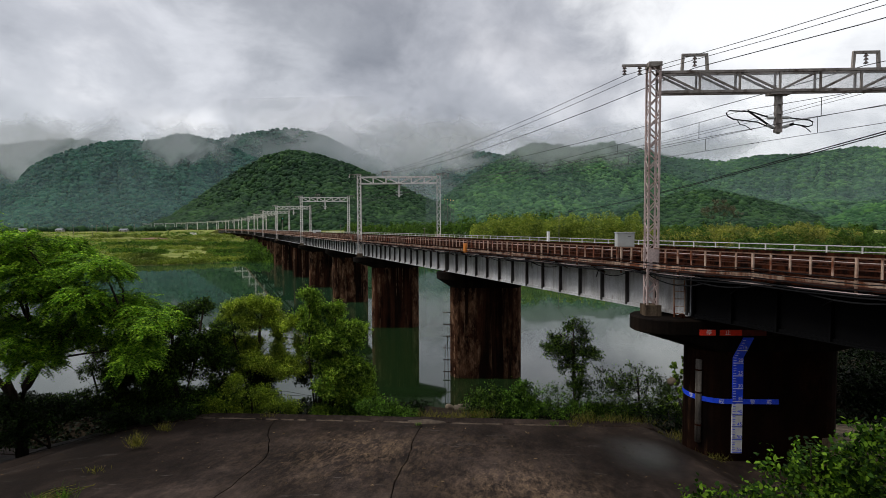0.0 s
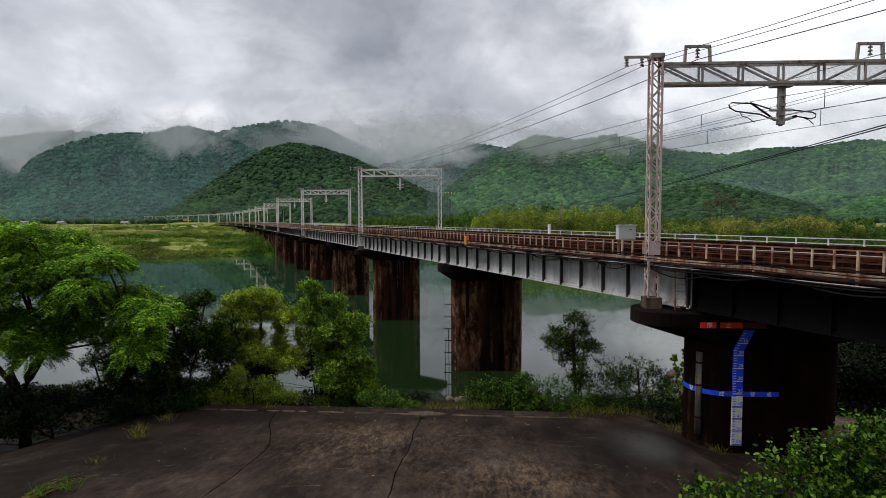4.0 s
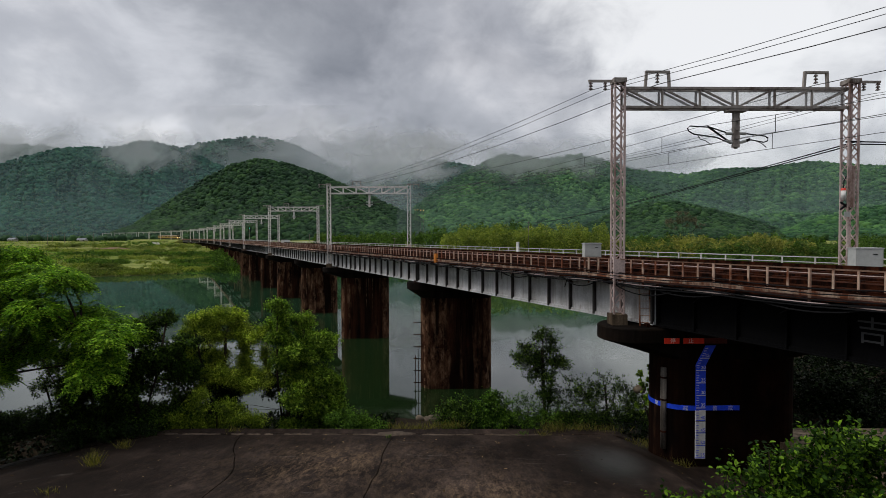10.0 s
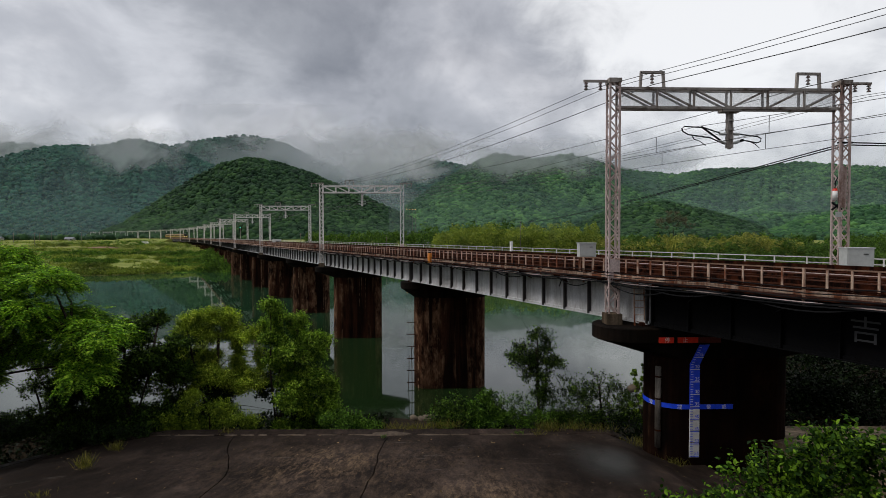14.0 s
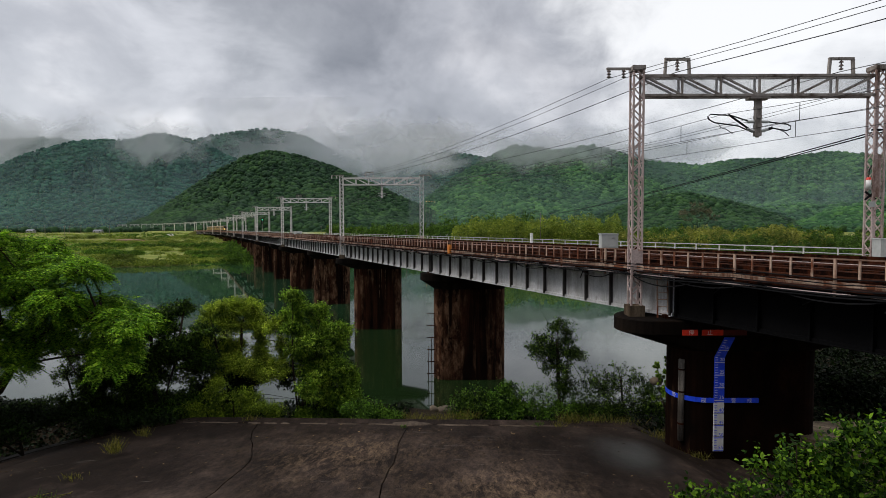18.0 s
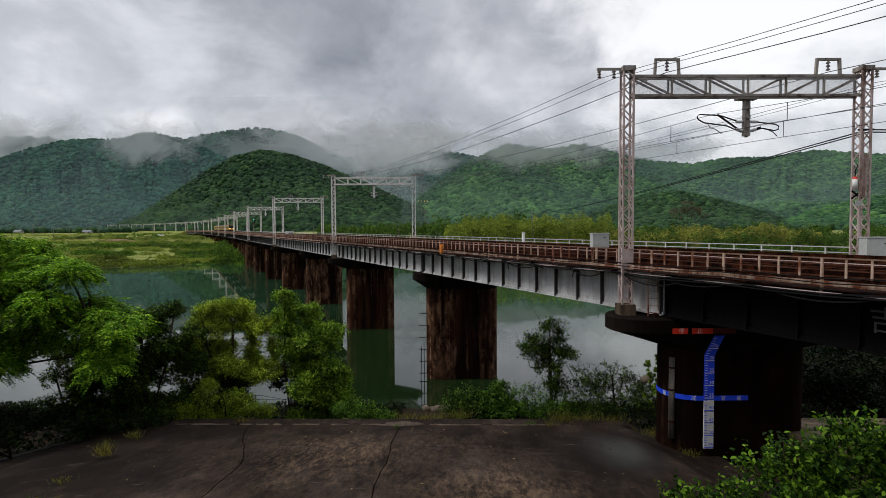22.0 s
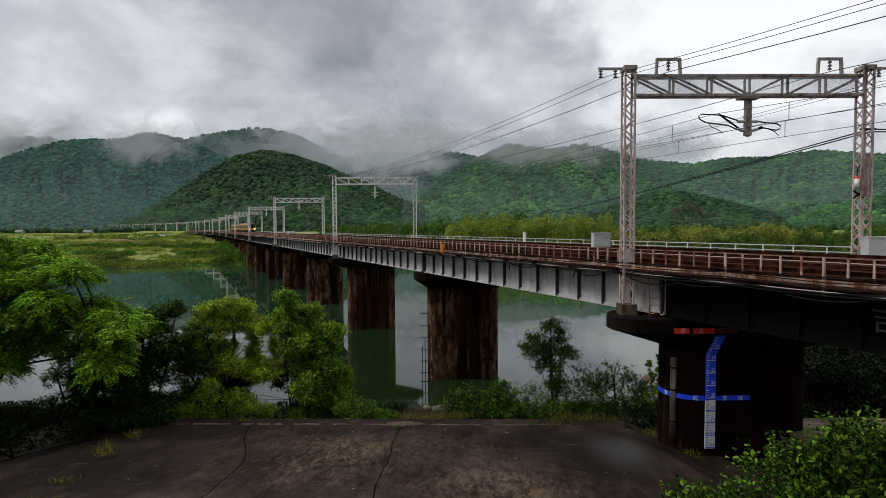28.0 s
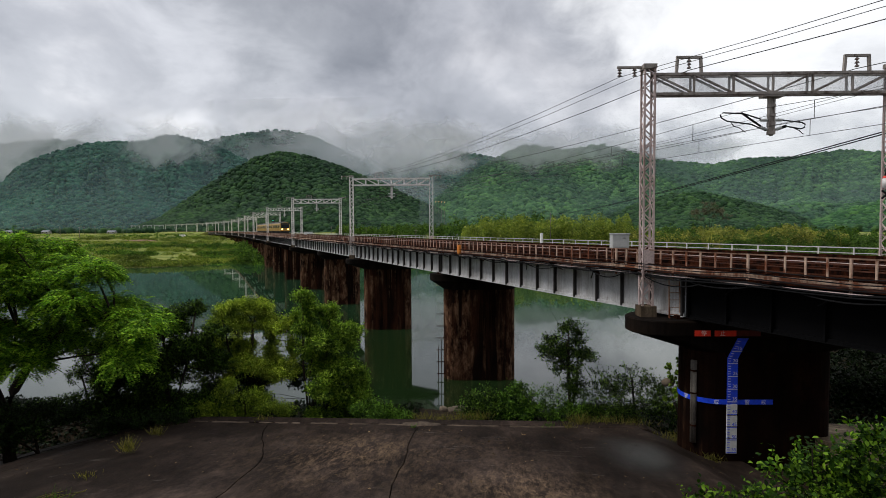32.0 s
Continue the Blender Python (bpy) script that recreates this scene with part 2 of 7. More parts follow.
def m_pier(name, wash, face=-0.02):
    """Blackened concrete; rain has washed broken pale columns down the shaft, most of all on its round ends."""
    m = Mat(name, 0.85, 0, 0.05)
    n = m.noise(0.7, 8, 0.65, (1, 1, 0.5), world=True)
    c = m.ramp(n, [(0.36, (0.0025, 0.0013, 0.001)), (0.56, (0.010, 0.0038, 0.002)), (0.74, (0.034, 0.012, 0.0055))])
    sep = m.nt.nodes.new("ShaderNodeSeparateXYZ")
    m.link(m.tc.outputs["Object"], sep.inputs[0])
    off = m.nt.nodes.new("ShaderNodeMath")
    off.operation = "SUBTRACT"
    m.link(sep.outputs["X"], off.inputs[0])
    off.inputs[1].default_value = 4.35
    ab = m.nt.nodes.new("ShaderNodeMath")
    ab.operation = "ABSOLUTE"
    m.link(off.outputs[0], ab.inputs[0])
    nose = m.nt.nodes.new("ShaderNodeMapRange")
    nose.inputs["From Min"].default_value, nose.inputs["From Max"].default_value = 2.1, 2.9
    nose.inputs["To Min"].default_value, nose.inputs["To Max"].default_value = face, wash
    m.link(ab.outputs[0], nose.inputs["Value"])
    s = m.noise(0.7, 4, 0.6, (1.1, 1.1, 0.08), 0.25, True)
    s2 = m.nt.nodes.new("ShaderNodeMath")
    s2.operation = "ADD"
    m.link(s, s2.inputs[0])
    m.link(nose.outputs[0], s2.inputs[1])
    patch = m.noise(1.1, 9, 0.74, (1, 1, 0.45), 0.1, True)
    k = m.mix(m.ramp(s2.outputs[0], [(0.50, (0, 0, 0)), (0.60, (1, 1, 1))]), m.ramp(patch, [(0.44, (0, 0, 0)), (0.58, (0.9, 0.9, 0.9))]), 1.0, "MULTIPLY")
    tan = m.ramp(m.noise(2.6, 7, 0.7, (1, 1, 0.3), world=True), [(0.3, (0.050, 0.022, 0.012)), (0.5, (0.135, 0.068, 0.038)), (0.72, (0.36, 0.225, 0.14))])
    # a negative wash keeps rust and lime off the shaded first pier
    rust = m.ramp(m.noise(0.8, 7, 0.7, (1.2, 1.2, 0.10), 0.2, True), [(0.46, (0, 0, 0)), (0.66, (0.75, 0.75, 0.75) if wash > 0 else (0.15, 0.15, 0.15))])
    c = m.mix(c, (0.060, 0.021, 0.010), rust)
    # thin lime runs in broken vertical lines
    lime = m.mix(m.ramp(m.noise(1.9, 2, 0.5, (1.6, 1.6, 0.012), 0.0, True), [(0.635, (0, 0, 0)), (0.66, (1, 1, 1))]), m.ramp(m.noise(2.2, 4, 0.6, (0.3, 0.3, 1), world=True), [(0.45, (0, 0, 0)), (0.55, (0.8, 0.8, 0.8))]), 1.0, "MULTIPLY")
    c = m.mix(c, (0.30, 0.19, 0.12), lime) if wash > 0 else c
    c = m.mix(c, tan, k)
    g = m.noise(14, 6, 0.7, world=True)
    c = m.mix(c, m.ramp(g, [(0.3, (0.65, 0.65, 0.65)), (0.7, (1.25, 1.25, 1.25))]), 1.0, "MULTIPLY")
    m.color(c)
    m.bump(g, 0.35, 0.01)
    return m.m


def m_girder(name):
    """Grey paint with dirt run down from the deck."""
    m = Mat(name, 0.5, 0, 0.3)
    n = m.noise(0.8, 8, 0.7, (1, 1, 0.6), world=True)
    c = m.ramp(n, [(0.32, (0.34, 0.335, 0.33)), (0.5, (0.53, 0.53, 0.54)), (0.7, (0.68, 0.68, 0.70))])
    s = m.noise(2.2, 5, 0.7, (1.5, 1.5, 0.12), world=True)
    c = m.mix(c, m.ramp(s, [(0.36, (0.66, 0.63, 0.60)), (0.5, (0.95, 0.94, 0.93)), (0.7, (1.08, 1.08, 1.08))]), 1.0, "MULTIPLY")
    r = m.noise(1.3, 8, 0.75, (1, 1, 0.5), world=True)
    c = m.mix(c, (0.12, 0.07, 0.045), m.ramp(r, [(0.60, (0, 0, 0)), (0.68, (0.8, 0.8, 0.8))]))
    g = m.noise(18, 4, 0.6, world=True)
    c = m.mix(c, m.ramp(g, [(0.3, (0.78, 0.78, 0.78)), (0.7, (1.12, 1.12, 1.12))]), 1.0, "MULTIPLY")
    m.color(c)
    m.rough(n, 0.7, 0.45)
    m.bump(g, 0.2, 0.005)
    return m.m


def m_concrete(name, base, dark, streak=True, rough=0.85):
    m = Mat(name, rough, 0, 0.10)
    n = m.noise(0.8, 8, 0.65, world=True)
    c = m.ramp(n, [(0.3, dark), (0.7, base)])
    if streak:
        s = m.noise(1.6, 6, 0.7, (1.3, 1.3, 0.06), world=True)
        c = m.mix(c, m.ramp(s, [(0.38, (0.22, 0.18, 0.15)), (0.58, (1.0, 0.96, 0.9)), (0.68, (1.5, 1.4, 1.3))]), 0.9, "MULTIPLY")
    g = m.noise(14, 6, 0.7, world=True)
    c = m.mix(c, m.ramp(g, [(0.3, (0.7, 0.7, 0.7)), (0.7, (1.2, 1.2, 1.2))]), 1.0, "MULTIPLY")
    m.color(c)
    m.bump(g, 0.35, 0.01)
    return m.m


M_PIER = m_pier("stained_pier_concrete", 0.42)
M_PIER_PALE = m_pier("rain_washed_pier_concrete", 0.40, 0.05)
# first pier: the deck's shade is put into its concrete colour
M_PIER_SHADED = m_pier("shaded_pier_concrete", -0.06, -0.14)
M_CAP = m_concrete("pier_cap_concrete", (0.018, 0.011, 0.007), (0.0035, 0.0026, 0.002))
M_PLINTH = m_concrete("plinth_concrete", (0.31, 0.245, 0.175), (0.11, 0.082, 0.058))
M_GIRDER = m_girder("grey_girder_paint")
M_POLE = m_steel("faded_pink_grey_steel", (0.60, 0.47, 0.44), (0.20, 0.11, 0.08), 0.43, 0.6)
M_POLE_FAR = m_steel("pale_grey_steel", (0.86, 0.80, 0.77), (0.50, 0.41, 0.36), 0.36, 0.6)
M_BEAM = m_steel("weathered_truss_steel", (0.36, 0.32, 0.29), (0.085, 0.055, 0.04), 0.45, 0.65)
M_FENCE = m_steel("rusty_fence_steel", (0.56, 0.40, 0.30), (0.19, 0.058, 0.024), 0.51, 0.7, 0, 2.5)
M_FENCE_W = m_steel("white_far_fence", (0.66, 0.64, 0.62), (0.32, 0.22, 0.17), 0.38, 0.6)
M_RUST = m_steel("rust_brown", (0.052, 0.0145, 0.0062), (0.0055, 0.0023, 0.0016), 0.53, 0.9, 0, 3.0, 0.06)
M_DARK = m_plain("dark_cable", (0.012, 0.012, 0.013), 0.8, spec=0.08)
M_WIRE = m_plain("copper_wire", (0.035, 0.033, 0.032), 0.5)
M_INSUL = m_plain("dark_insulator", (0.10, 0.06, 0.05), 0.3)
M_BOX = m_plain("pale_grey_cabinet", (0.50, 0.51, 0.49), 0.55, 0, 0.1)
M_TIMBER = m_plain("dark_sleeper_timber", (0.016, 0.009, 0.006), 0.9, 0, 0.4, 3.0)
M_RAIL = m_steel("rusty_rail", (0.085, 0.030, 0.016), (0.035, 0.012, 0.007), 0.5, 0.8, 0, 1.5, 0.1)
# near-black colour for the girders of the first span
M_GIRDER_DARK = m_steel("near_black_girder_steel", (0.005, 0.005, 0.0055), (0.003, 0.0025, 0.0022), 0.37, 0.85, 0, 1.5, 0.04)
M_STIFF = m_steel("dark_stiffener_steel", (0.055, 0.050, 0.048), (0.03, 0.020, 0.015), 0.45, 0.6)
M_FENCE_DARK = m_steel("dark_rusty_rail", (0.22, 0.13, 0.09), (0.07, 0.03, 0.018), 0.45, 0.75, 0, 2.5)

# ---- mesh helpers ----


class Shape:
    """Collects faces of one mesh."""

    def __init__(self):
        self.v, self.f = [], []

    def add(self, verts, faces):
        n = len(self.v)
        self.v += [tuple(p) for p in verts]
        self.f += [tuple(i + n for i in f) for f in faces]
        return self

    def box(self, x0, x1, y0, y1, z0, z1, m=None):
        vs = [Vector((x, y, z)) for z in (z0, z1) for y in (y0, y1) for x in (x0, x1)]
        if m is not None:
            vs = [m @ p for p in vs]
        return self.add(vs, [(0, 2, 3, 1), (4, 5, 7, 6), (0, 1, 5, 4), (2, 6, 7, 3), (0, 4, 6, 2), (1, 3, 7, 5)])

    def beam(self, p, q, w, h=None, up=(0, 0, 1)):
        """A bar of section w x h from p to q."""
        p, q, h = Vector(p), Vector(q), h or w
        d = (q - p).normalized()
        u = Vector(up)
        if abs(d.dot(u)) > 0.98:
            u = Vector((1, 0, 0))
        a = d.cross(u).normalized() * (w / 2)
        b = a.cross(d).normalized() * (h / 2)
        vs = [e + s * a + t * b for e in (p, q) for s, t in ((-1, -1), (1, -1), (1, 1), (-1, 1))]
        return self.add(vs, [(3, 2, 1, 0), (4, 5, 6, 7), (0, 1, 5, 4), (1, 2, 6, 5), (2, 3, 7, 6), (3, 0, 4, 7)])

    def tube(self, pts, r, n=6, r1=None):
        pts = [Vector(p) for p in pts]
        r1 = r if r1 is None else r1
        rings = []
        for i, p in enumerate(pts):
            d = (pts[min(i + 1, len(pts) - 1)] - pts[max(i - 1, 0)]).normalized()
            u = Vector((0, 0, 1)) if abs(d.z) < 0.95 else Vector((1, 0, 0))
            a = d.cross(u).normalized()
            b = a.cross(d)
            k = r + (r1 - r) * i / max(1, len(pts) - 1)
            rings.append([p + (a * math.cos(t) + b * math.sin(t)) * k for t in (2 * math.pi * j / n for j in range(n))])
        vs = [p for ring in rings for p in ring]
        fs = [(i * n + j, i * n + (j + 1) % n, (i + 1) * n + (j + 1) % n, (i + 1) * n + j) for i in range(len(pts) - 1) for j in range(n)]
        fs += [tuple(range(n - 1, -1, -1)), tuple((len(pts) - 1) * n + j for j in range(n))]
        return self.add(vs, fs)

    def loft(self, rings, close=True):
        n = len(rings[0])
        vs = [p for ring in rings for p in ring]
        fs = [(i * n + j, i * n + (j + 1) % n, (i + 1) * n + (j + 1) % n, (i + 1) * n + j) for i in range(len(rings) - 1) for j in range(n)]
        if close:
            fs += [tuple(range(n - 1, -1, -1)), tuple((len(rings) - 1) * n + j for j in range(n))]
        return self.add(vs, fs)

    def mesh(self, name, mat, smooth=False):
        me = bpy.data.meshes.new(name)
        me.from_pydata(self.v, [], self.f)
        me.materials.append(mat)
        if smooth:
            me.polygons.foreach_set("use_smooth", [True] * len(me.polygons))
        me.update()
        return me


def part(name, shape, mat, parent, label="", m=None, smooth=False):
    """One mesh under a thing or a part. shape may be a Shape or a ready mesh."""
    me = shape.mesh(name, mat, smooth) if isinstance(shape, Shape) else shape
    ob = new(name, me)
    ob.parent = parent
    if m is not None:
        ob.matrix_basis = m
    return tagged(ob, label)


def thing(name, label, category, group="", m=None, kind=""):
    ob = new(name)
    ob.empty_display_size = 0.2
    if m is not None:
        ob.matrix_basis = m
    return tagged(ob, label, category, group, kind)


def solid(name, shape, mat, label, category="", kind="", group="", smooth=False):
    me = shape.mesh(name, mat, smooth) if isinstance(shape, Shape) else shape
    return tagged(new(name, me), label, category, group, kind)


def np_mesh(name, verts, faces, mat, smooth=False):
    """A mesh from arrays of vertices and equal-sided faces."""
    me = bpy.data.meshes.new(name)
    n, k = faces.shape
    me.vertices.add(len(verts))
    me.vertices.foreach_set("co", np.ascontiguousarray(verts, np.float32).ravel())
    me.loops.add(n * k)
    me.loops.foreach_set("vertex_index", np.ascontiguousarray(faces, np.int32).ravel())
    me.polygons.add(n)
    me.polygons.foreach_set("loop_start", np.arange(0, n * k, k, dtype=np.int32))
    if smooth:
        me.polygons.foreach_set("use_smooth", np.ones(n, bool))
    me.materials.append(mat)
    me.update(calc_edges=True)
    return me


# ---- ground and water ----
def sstep(a, b, x):
    t = np.clip((x - a) / (b - a), 0, 1)
    return t * t * (3 - 2 * t)


def wave(x, y, k, seed):
    """Cheap smooth noise from sines, about -1 to 1."""
    r = np.random.RandomState(seed)
    out = 0
    for i in range(7):
        a, ph, q = r.uniform(0, 6.28), r.uniform(0, 6.28), k * r.uniform(0.6, 2.2)
        out = out + np.sin((x * np.cos(a) + y * np.sin(a)) * q + ph)
    return out / 3.2


SLAB_EDGE, SLAB_NEAR = 23.5, 11.0


def slab_z(y):
    return 3.28 + (SLAB_EDGE - y) / 6.0


def end_drop(x):
    """How far the levee's face turns down towards the two ends of the apron."""
    x = np.asarray(x, float)
    return np.minimum(0.085 * np.clip(-12.0 - x, 0, None) ** 1.4, 2.0) + np.minimum(0.30 * np.clip(x - 7.3, 0, None) ** 2, 0.75)


def shore_y(x):
    """The far waterline; it runs back into a cove beside the bridge."""
    x = np.asarray(x, float)
    return np.interp(x, [-320, -118, -104, -82, -50, 60, 300], [157, 160, 165, 185, 186, 174, 170]) + 1.6 * wave(x, x * 0, 0.05, 5) + 0.8 * wave(x, x * 0, 0.2, 6)


def ground_z(x, y):
    x, y = np.asarray(x, float), np.asarray(y, float)
    yb = y - np.clip((x - 13.0) * 1.1, 0, 26) * sstep(20, 26, y)
    levee = np.interp(yb, [-400, -30, -6, 1.4, 10.2, 23.4, 25.0, 33.0, 37.0, 45.0], [6, 7, 10.6, 10.6, 5.15, 2.95, 2.0, 0.5, -1.0, -2.5])
    levee = levee + 0.15 * wave(x, y, 0.5, 3) * sstep(24, 27, y)
    levee = levee - end_drop(x) * sstep(10.5, 16, y) * (1 - sstep(24, 29, y))
    d = y - shore_y(x)
    far = np.interp(d, [-30, -8, 0, 5, 60, 150, 260, 420, 900], [-3, -2, -0.05, 0.9, 2.6, 5.0, 8.0, 8.5, 9.0])
    far = far + (0.45 * wave(x, y, 0.05, 7) + 0.2 * wave(x, y, 0.2, 8)) * sstep(0, 15, d)
    return np.where(y < 90, levee, far)


m = Mat("river_bank_soil_and_grass", 0.95, 0, 0.1)
_n = m.noise(0.05, 7, 0.68, (0.35, 1.2, 1), world=True)
_g = m.noise(0.9, 8, 0.75, world=True)
_c = m.ramp(_n, [(0.30, (0.085, 0.120, 0.024)), (0.45, (0.185, 0.225, 0.050)), (0.56, (0.270, 0.260, 0.085)), (0.66, (0.140, 0.195, 0.040))])
_c = m.mix(_c, m.ramp(_g, [(0.3, (0.5, 0.52, 0.5)), (0.7, (1.3, 1.3, 1.2))]), 1.0, "MULTIPLY")
_bare = m.ramp(m.noise(0.03, 4, 0.6, (0.6, 1.6, 1), world=True), [(0.64, (0, 0, 0)), (0.72, (1, 1, 1))])
_c = m.mix(_c, (0.20, 0.12, 0.07), _bare)
# the near bank is darker brown earth
_p = m.nt.nodes.new("ShaderNodeSeparateXYZ")
m.link(m.nt.nodes.new("ShaderNodeNewGeometry").outputs["Position"], _p.inputs[0])
_near = m.nt.nodes.new("ShaderNodeMapRange")
_near.inputs["From Min"].default_value, _near.inputs["From Max"].default_value = 60.0, 70.0
m.link(_p.outputs["Y"], _near.inputs["Value"])
_earth = m.ramp(_g, [(0.3, (0.010, 0.007, 0.004)), (0.55, (0.026, 0.018, 0.010)), (0.75, (0.055, 0.042, 0.022))])
m.color(m.mix(_earth, _c, _near.outputs[0]))
m.bump(_g, 0.8, 0.25)
M_GROUND = m.m

_az = np.linspace(0, 2 * np.pi, 361)[:-1]
_rad = np.concatenate([np.linspace(0.0, 60, 110), np.geomspace(61, 165, 30), np.linspace(167, 300, 60), np.geomspace(305, 4300, 45)])
_A, _R = np.meshgrid(_az, _rad)
_X, _Y = _R * np.sin(_A) + 1.3, _R * np.cos(_A) - 0.9
_Z = ground_z(_X, _Y)
_nr, _na = _A.shape
_idx = np.arange(_nr * _na).reshape(_nr, _na)
_q = np.stack([_idx[:-1], np.roll(_idx[:-1], -1, 1), np.roll(_idx[1:], -1, 1), _idx[1:]], -1).reshape(-1, 4)[:, ::-1]
ground = tagged(new("ground", np_mesh("ground", np.stack([_X, _Y, _Z], -1).reshape(-1, 3), _q, M_GROUND, True)),
                "grassy river banks and flood plain", "ground", kind="structure")

m = Mat("green_river_water", 0.04, 0, 0.5)
_p = m.nt.nodes.new("ShaderNodeSeparateXYZ")
m.link(m.nt.nodes.new("ShaderNodeNewGeometry").outputs["Position"], _p.inputs[0])
_off = m.nt.nodes.new("ShaderNodeMapRange")
_off.interpolation_type = "SMOOTHSTEP"
_off.inputs["From Min"].default_value, _off.inputs["From Max"].default_value = 48.0, 100.0
m.link(_p.outputs["Y"], _off.inputs["Value"])
# darker by the near bank, cloudy green in mid-river
_near = m.ramp(m.noise(0.015, 3, 0.5, world=True), [(0.3, (0.009, 0.020, 0.006)), (0.7, (0.012, 0.026, 0.008))])
m.color(m.mix(_near, (0.017, 0.051, 0.024), _off.outputs[0]))
_w = m.noise(0.6, 3, 0.5, (1, 1, 1), world=True)
_w2 = m.ramp(m.noise(0.02, 3, 0.5, (1, 2.5, 1), world=True), [(0.42, (0, 0, 0)), (0.62, (1, 1, 1))])
m.rough(_w2, 0.02, 0.055)
m.bump(_w, 0.006, 0.03)
m.b.inputs["IOR"].default_value = 1.62
M_WATER = m.m
solid("water", Shape().add([(-900, 30, 0), (900, 30, 0), (900, 320, 0), (-900, 320, 0)], [(0, 1, 2, 3)]), M_WATER,
      "calm dark green river water", "water", kind="structure")

# ---- the bridge's line: s metres along it, o metres across it to the far side ----
U, V = Vector((-0.4632, 0.8863, 0)), Vector((0.8863, 0.4632, 0))
P0 = Vector((7.17, 21.7, 0))
S_CURVE, RADIUS = 270.0, 1300.0
GANTRY = Vector((9.75, 0.30, 0))
SPAN = 23.375
RAIL_Z, WALK_Z = 10.72, 10.28
GIRDER_Z0, GIRDER_Z1 = 8.66, 10.22
CAP_Z = 8.55


def heading(s):
    a = max(0.0, s - S_CURVE) / RADIUS
    u = U * math.cos(a) - V * math.sin(a)
    v = V * math.cos(a) + U * math.sin(a)
    return u, v


def on_line(s, o, z=0.0):
    if s <= S_CURVE:
        p = P0 + U * s + V * o
    else:
        a = (s - S_CURVE) / RADIUS
        u, v = heading(s)
        p = P0 + U * S_CURVE + U * (RADIUS * math.sin(a)) - V * (RADIUS * (1 - math.cos(a))) + v * o
    return Vector((p.x, p.y, z))


def frame_at(s, o=0.0, z=0.0):
    """A pose whose x runs across the bridge and y along it."""
    u, v = heading(s)
    m = Matrix.Identity(4)
    m.col[0][:3], m.col[1][:3], m.col[2][:3] = v, u, (0, 0, 1)
    m.translation = on_line(s, o, z)
    return m


def skew_at(s, z=0.0):
    """A pose whose x runs along a skewed pier or gantry, from its near pole."""
    a = max(0.0, s - S_CURVE) / RADIUS
    ang = math.atan2(GANTRY.y, GANTRY.x) + a
    m = Matrix.Rotation(ang, 4, "Z")
    m.translation = on_line(s, 0, z)
    return m


GW = GANTRY.length


def oval(x0, x1, half, z, n=14):
    """A long shape with rounded ends, as a ring."""
    out = []
    for i in range(n + 1):
        t = -math.pi / 2 + math.pi * i / n
        out.append(Vector((x1 - half + half * math.cos(t), half * math.sin(t), z)))
    for i in range(n + 1):
        t = math.pi / 2 + math.pi * i / n
        out.append(Vector((x0 + half + half * math.cos(t), half * math.sin(t), z)))
    return out


def make_pier(i, s, wide, foot):
    p = thing("bridge_pier", "rust-streaked dark concrete pier with a flared cap", "bridge pier", "bridge piers", skew_at(s))
    x0, x1 = 1.45, 7.25
    part("shaft", Shape().loft([oval(x0, x1, 1.15, foot), oval(x0, x1, 1.12, 7.35)]), (M_PIER_SHADED, M_PIER, M_PIER)[i] if i < 3 else M_PIER_PALE, p, "water-stained concrete shaft", smooth=False)
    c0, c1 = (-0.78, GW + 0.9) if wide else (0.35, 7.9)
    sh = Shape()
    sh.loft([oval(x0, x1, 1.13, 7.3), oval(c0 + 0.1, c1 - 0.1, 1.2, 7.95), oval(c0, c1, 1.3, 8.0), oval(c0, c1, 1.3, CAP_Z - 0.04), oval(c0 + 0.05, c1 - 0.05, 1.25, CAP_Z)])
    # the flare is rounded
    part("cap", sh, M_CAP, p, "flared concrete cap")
    for k in (1.2, 3.3, 5.2, 7.4):
        part("bearing", Shape().box(k - 0.25, k + 0.25, -0.75, -0.25, CAP_Z, GIRDER_Z0 + 0.02), M_RUST, p)
        part("bearing", Shape().box(k - 0.25, k + 0.25, 0.25, 0.75, CAP_Z, GIRDER_Z0 + 0.02), M_RUST, p)
    return p


PIERS = [make_pier(i, i * SPAN, i % 2 == 0, 0.8 if i == 0 else (-2.5 if i < 8 else -0.5)) for i in range(0, 21)]

# abutment behind the first span, on the near levee
solid("abutment", Shape().box(-1.0, 9.8, -8, 0.6, 0.5, CAP_Z, frame_at(-SPAN)).box(-1.0, 9.8, -8, -0.4, CAP_Z, WALK_Z, frame_at(-SPAN)), M_CAP,
      "dark concrete bridge abutment", "abutment", kind="structure")


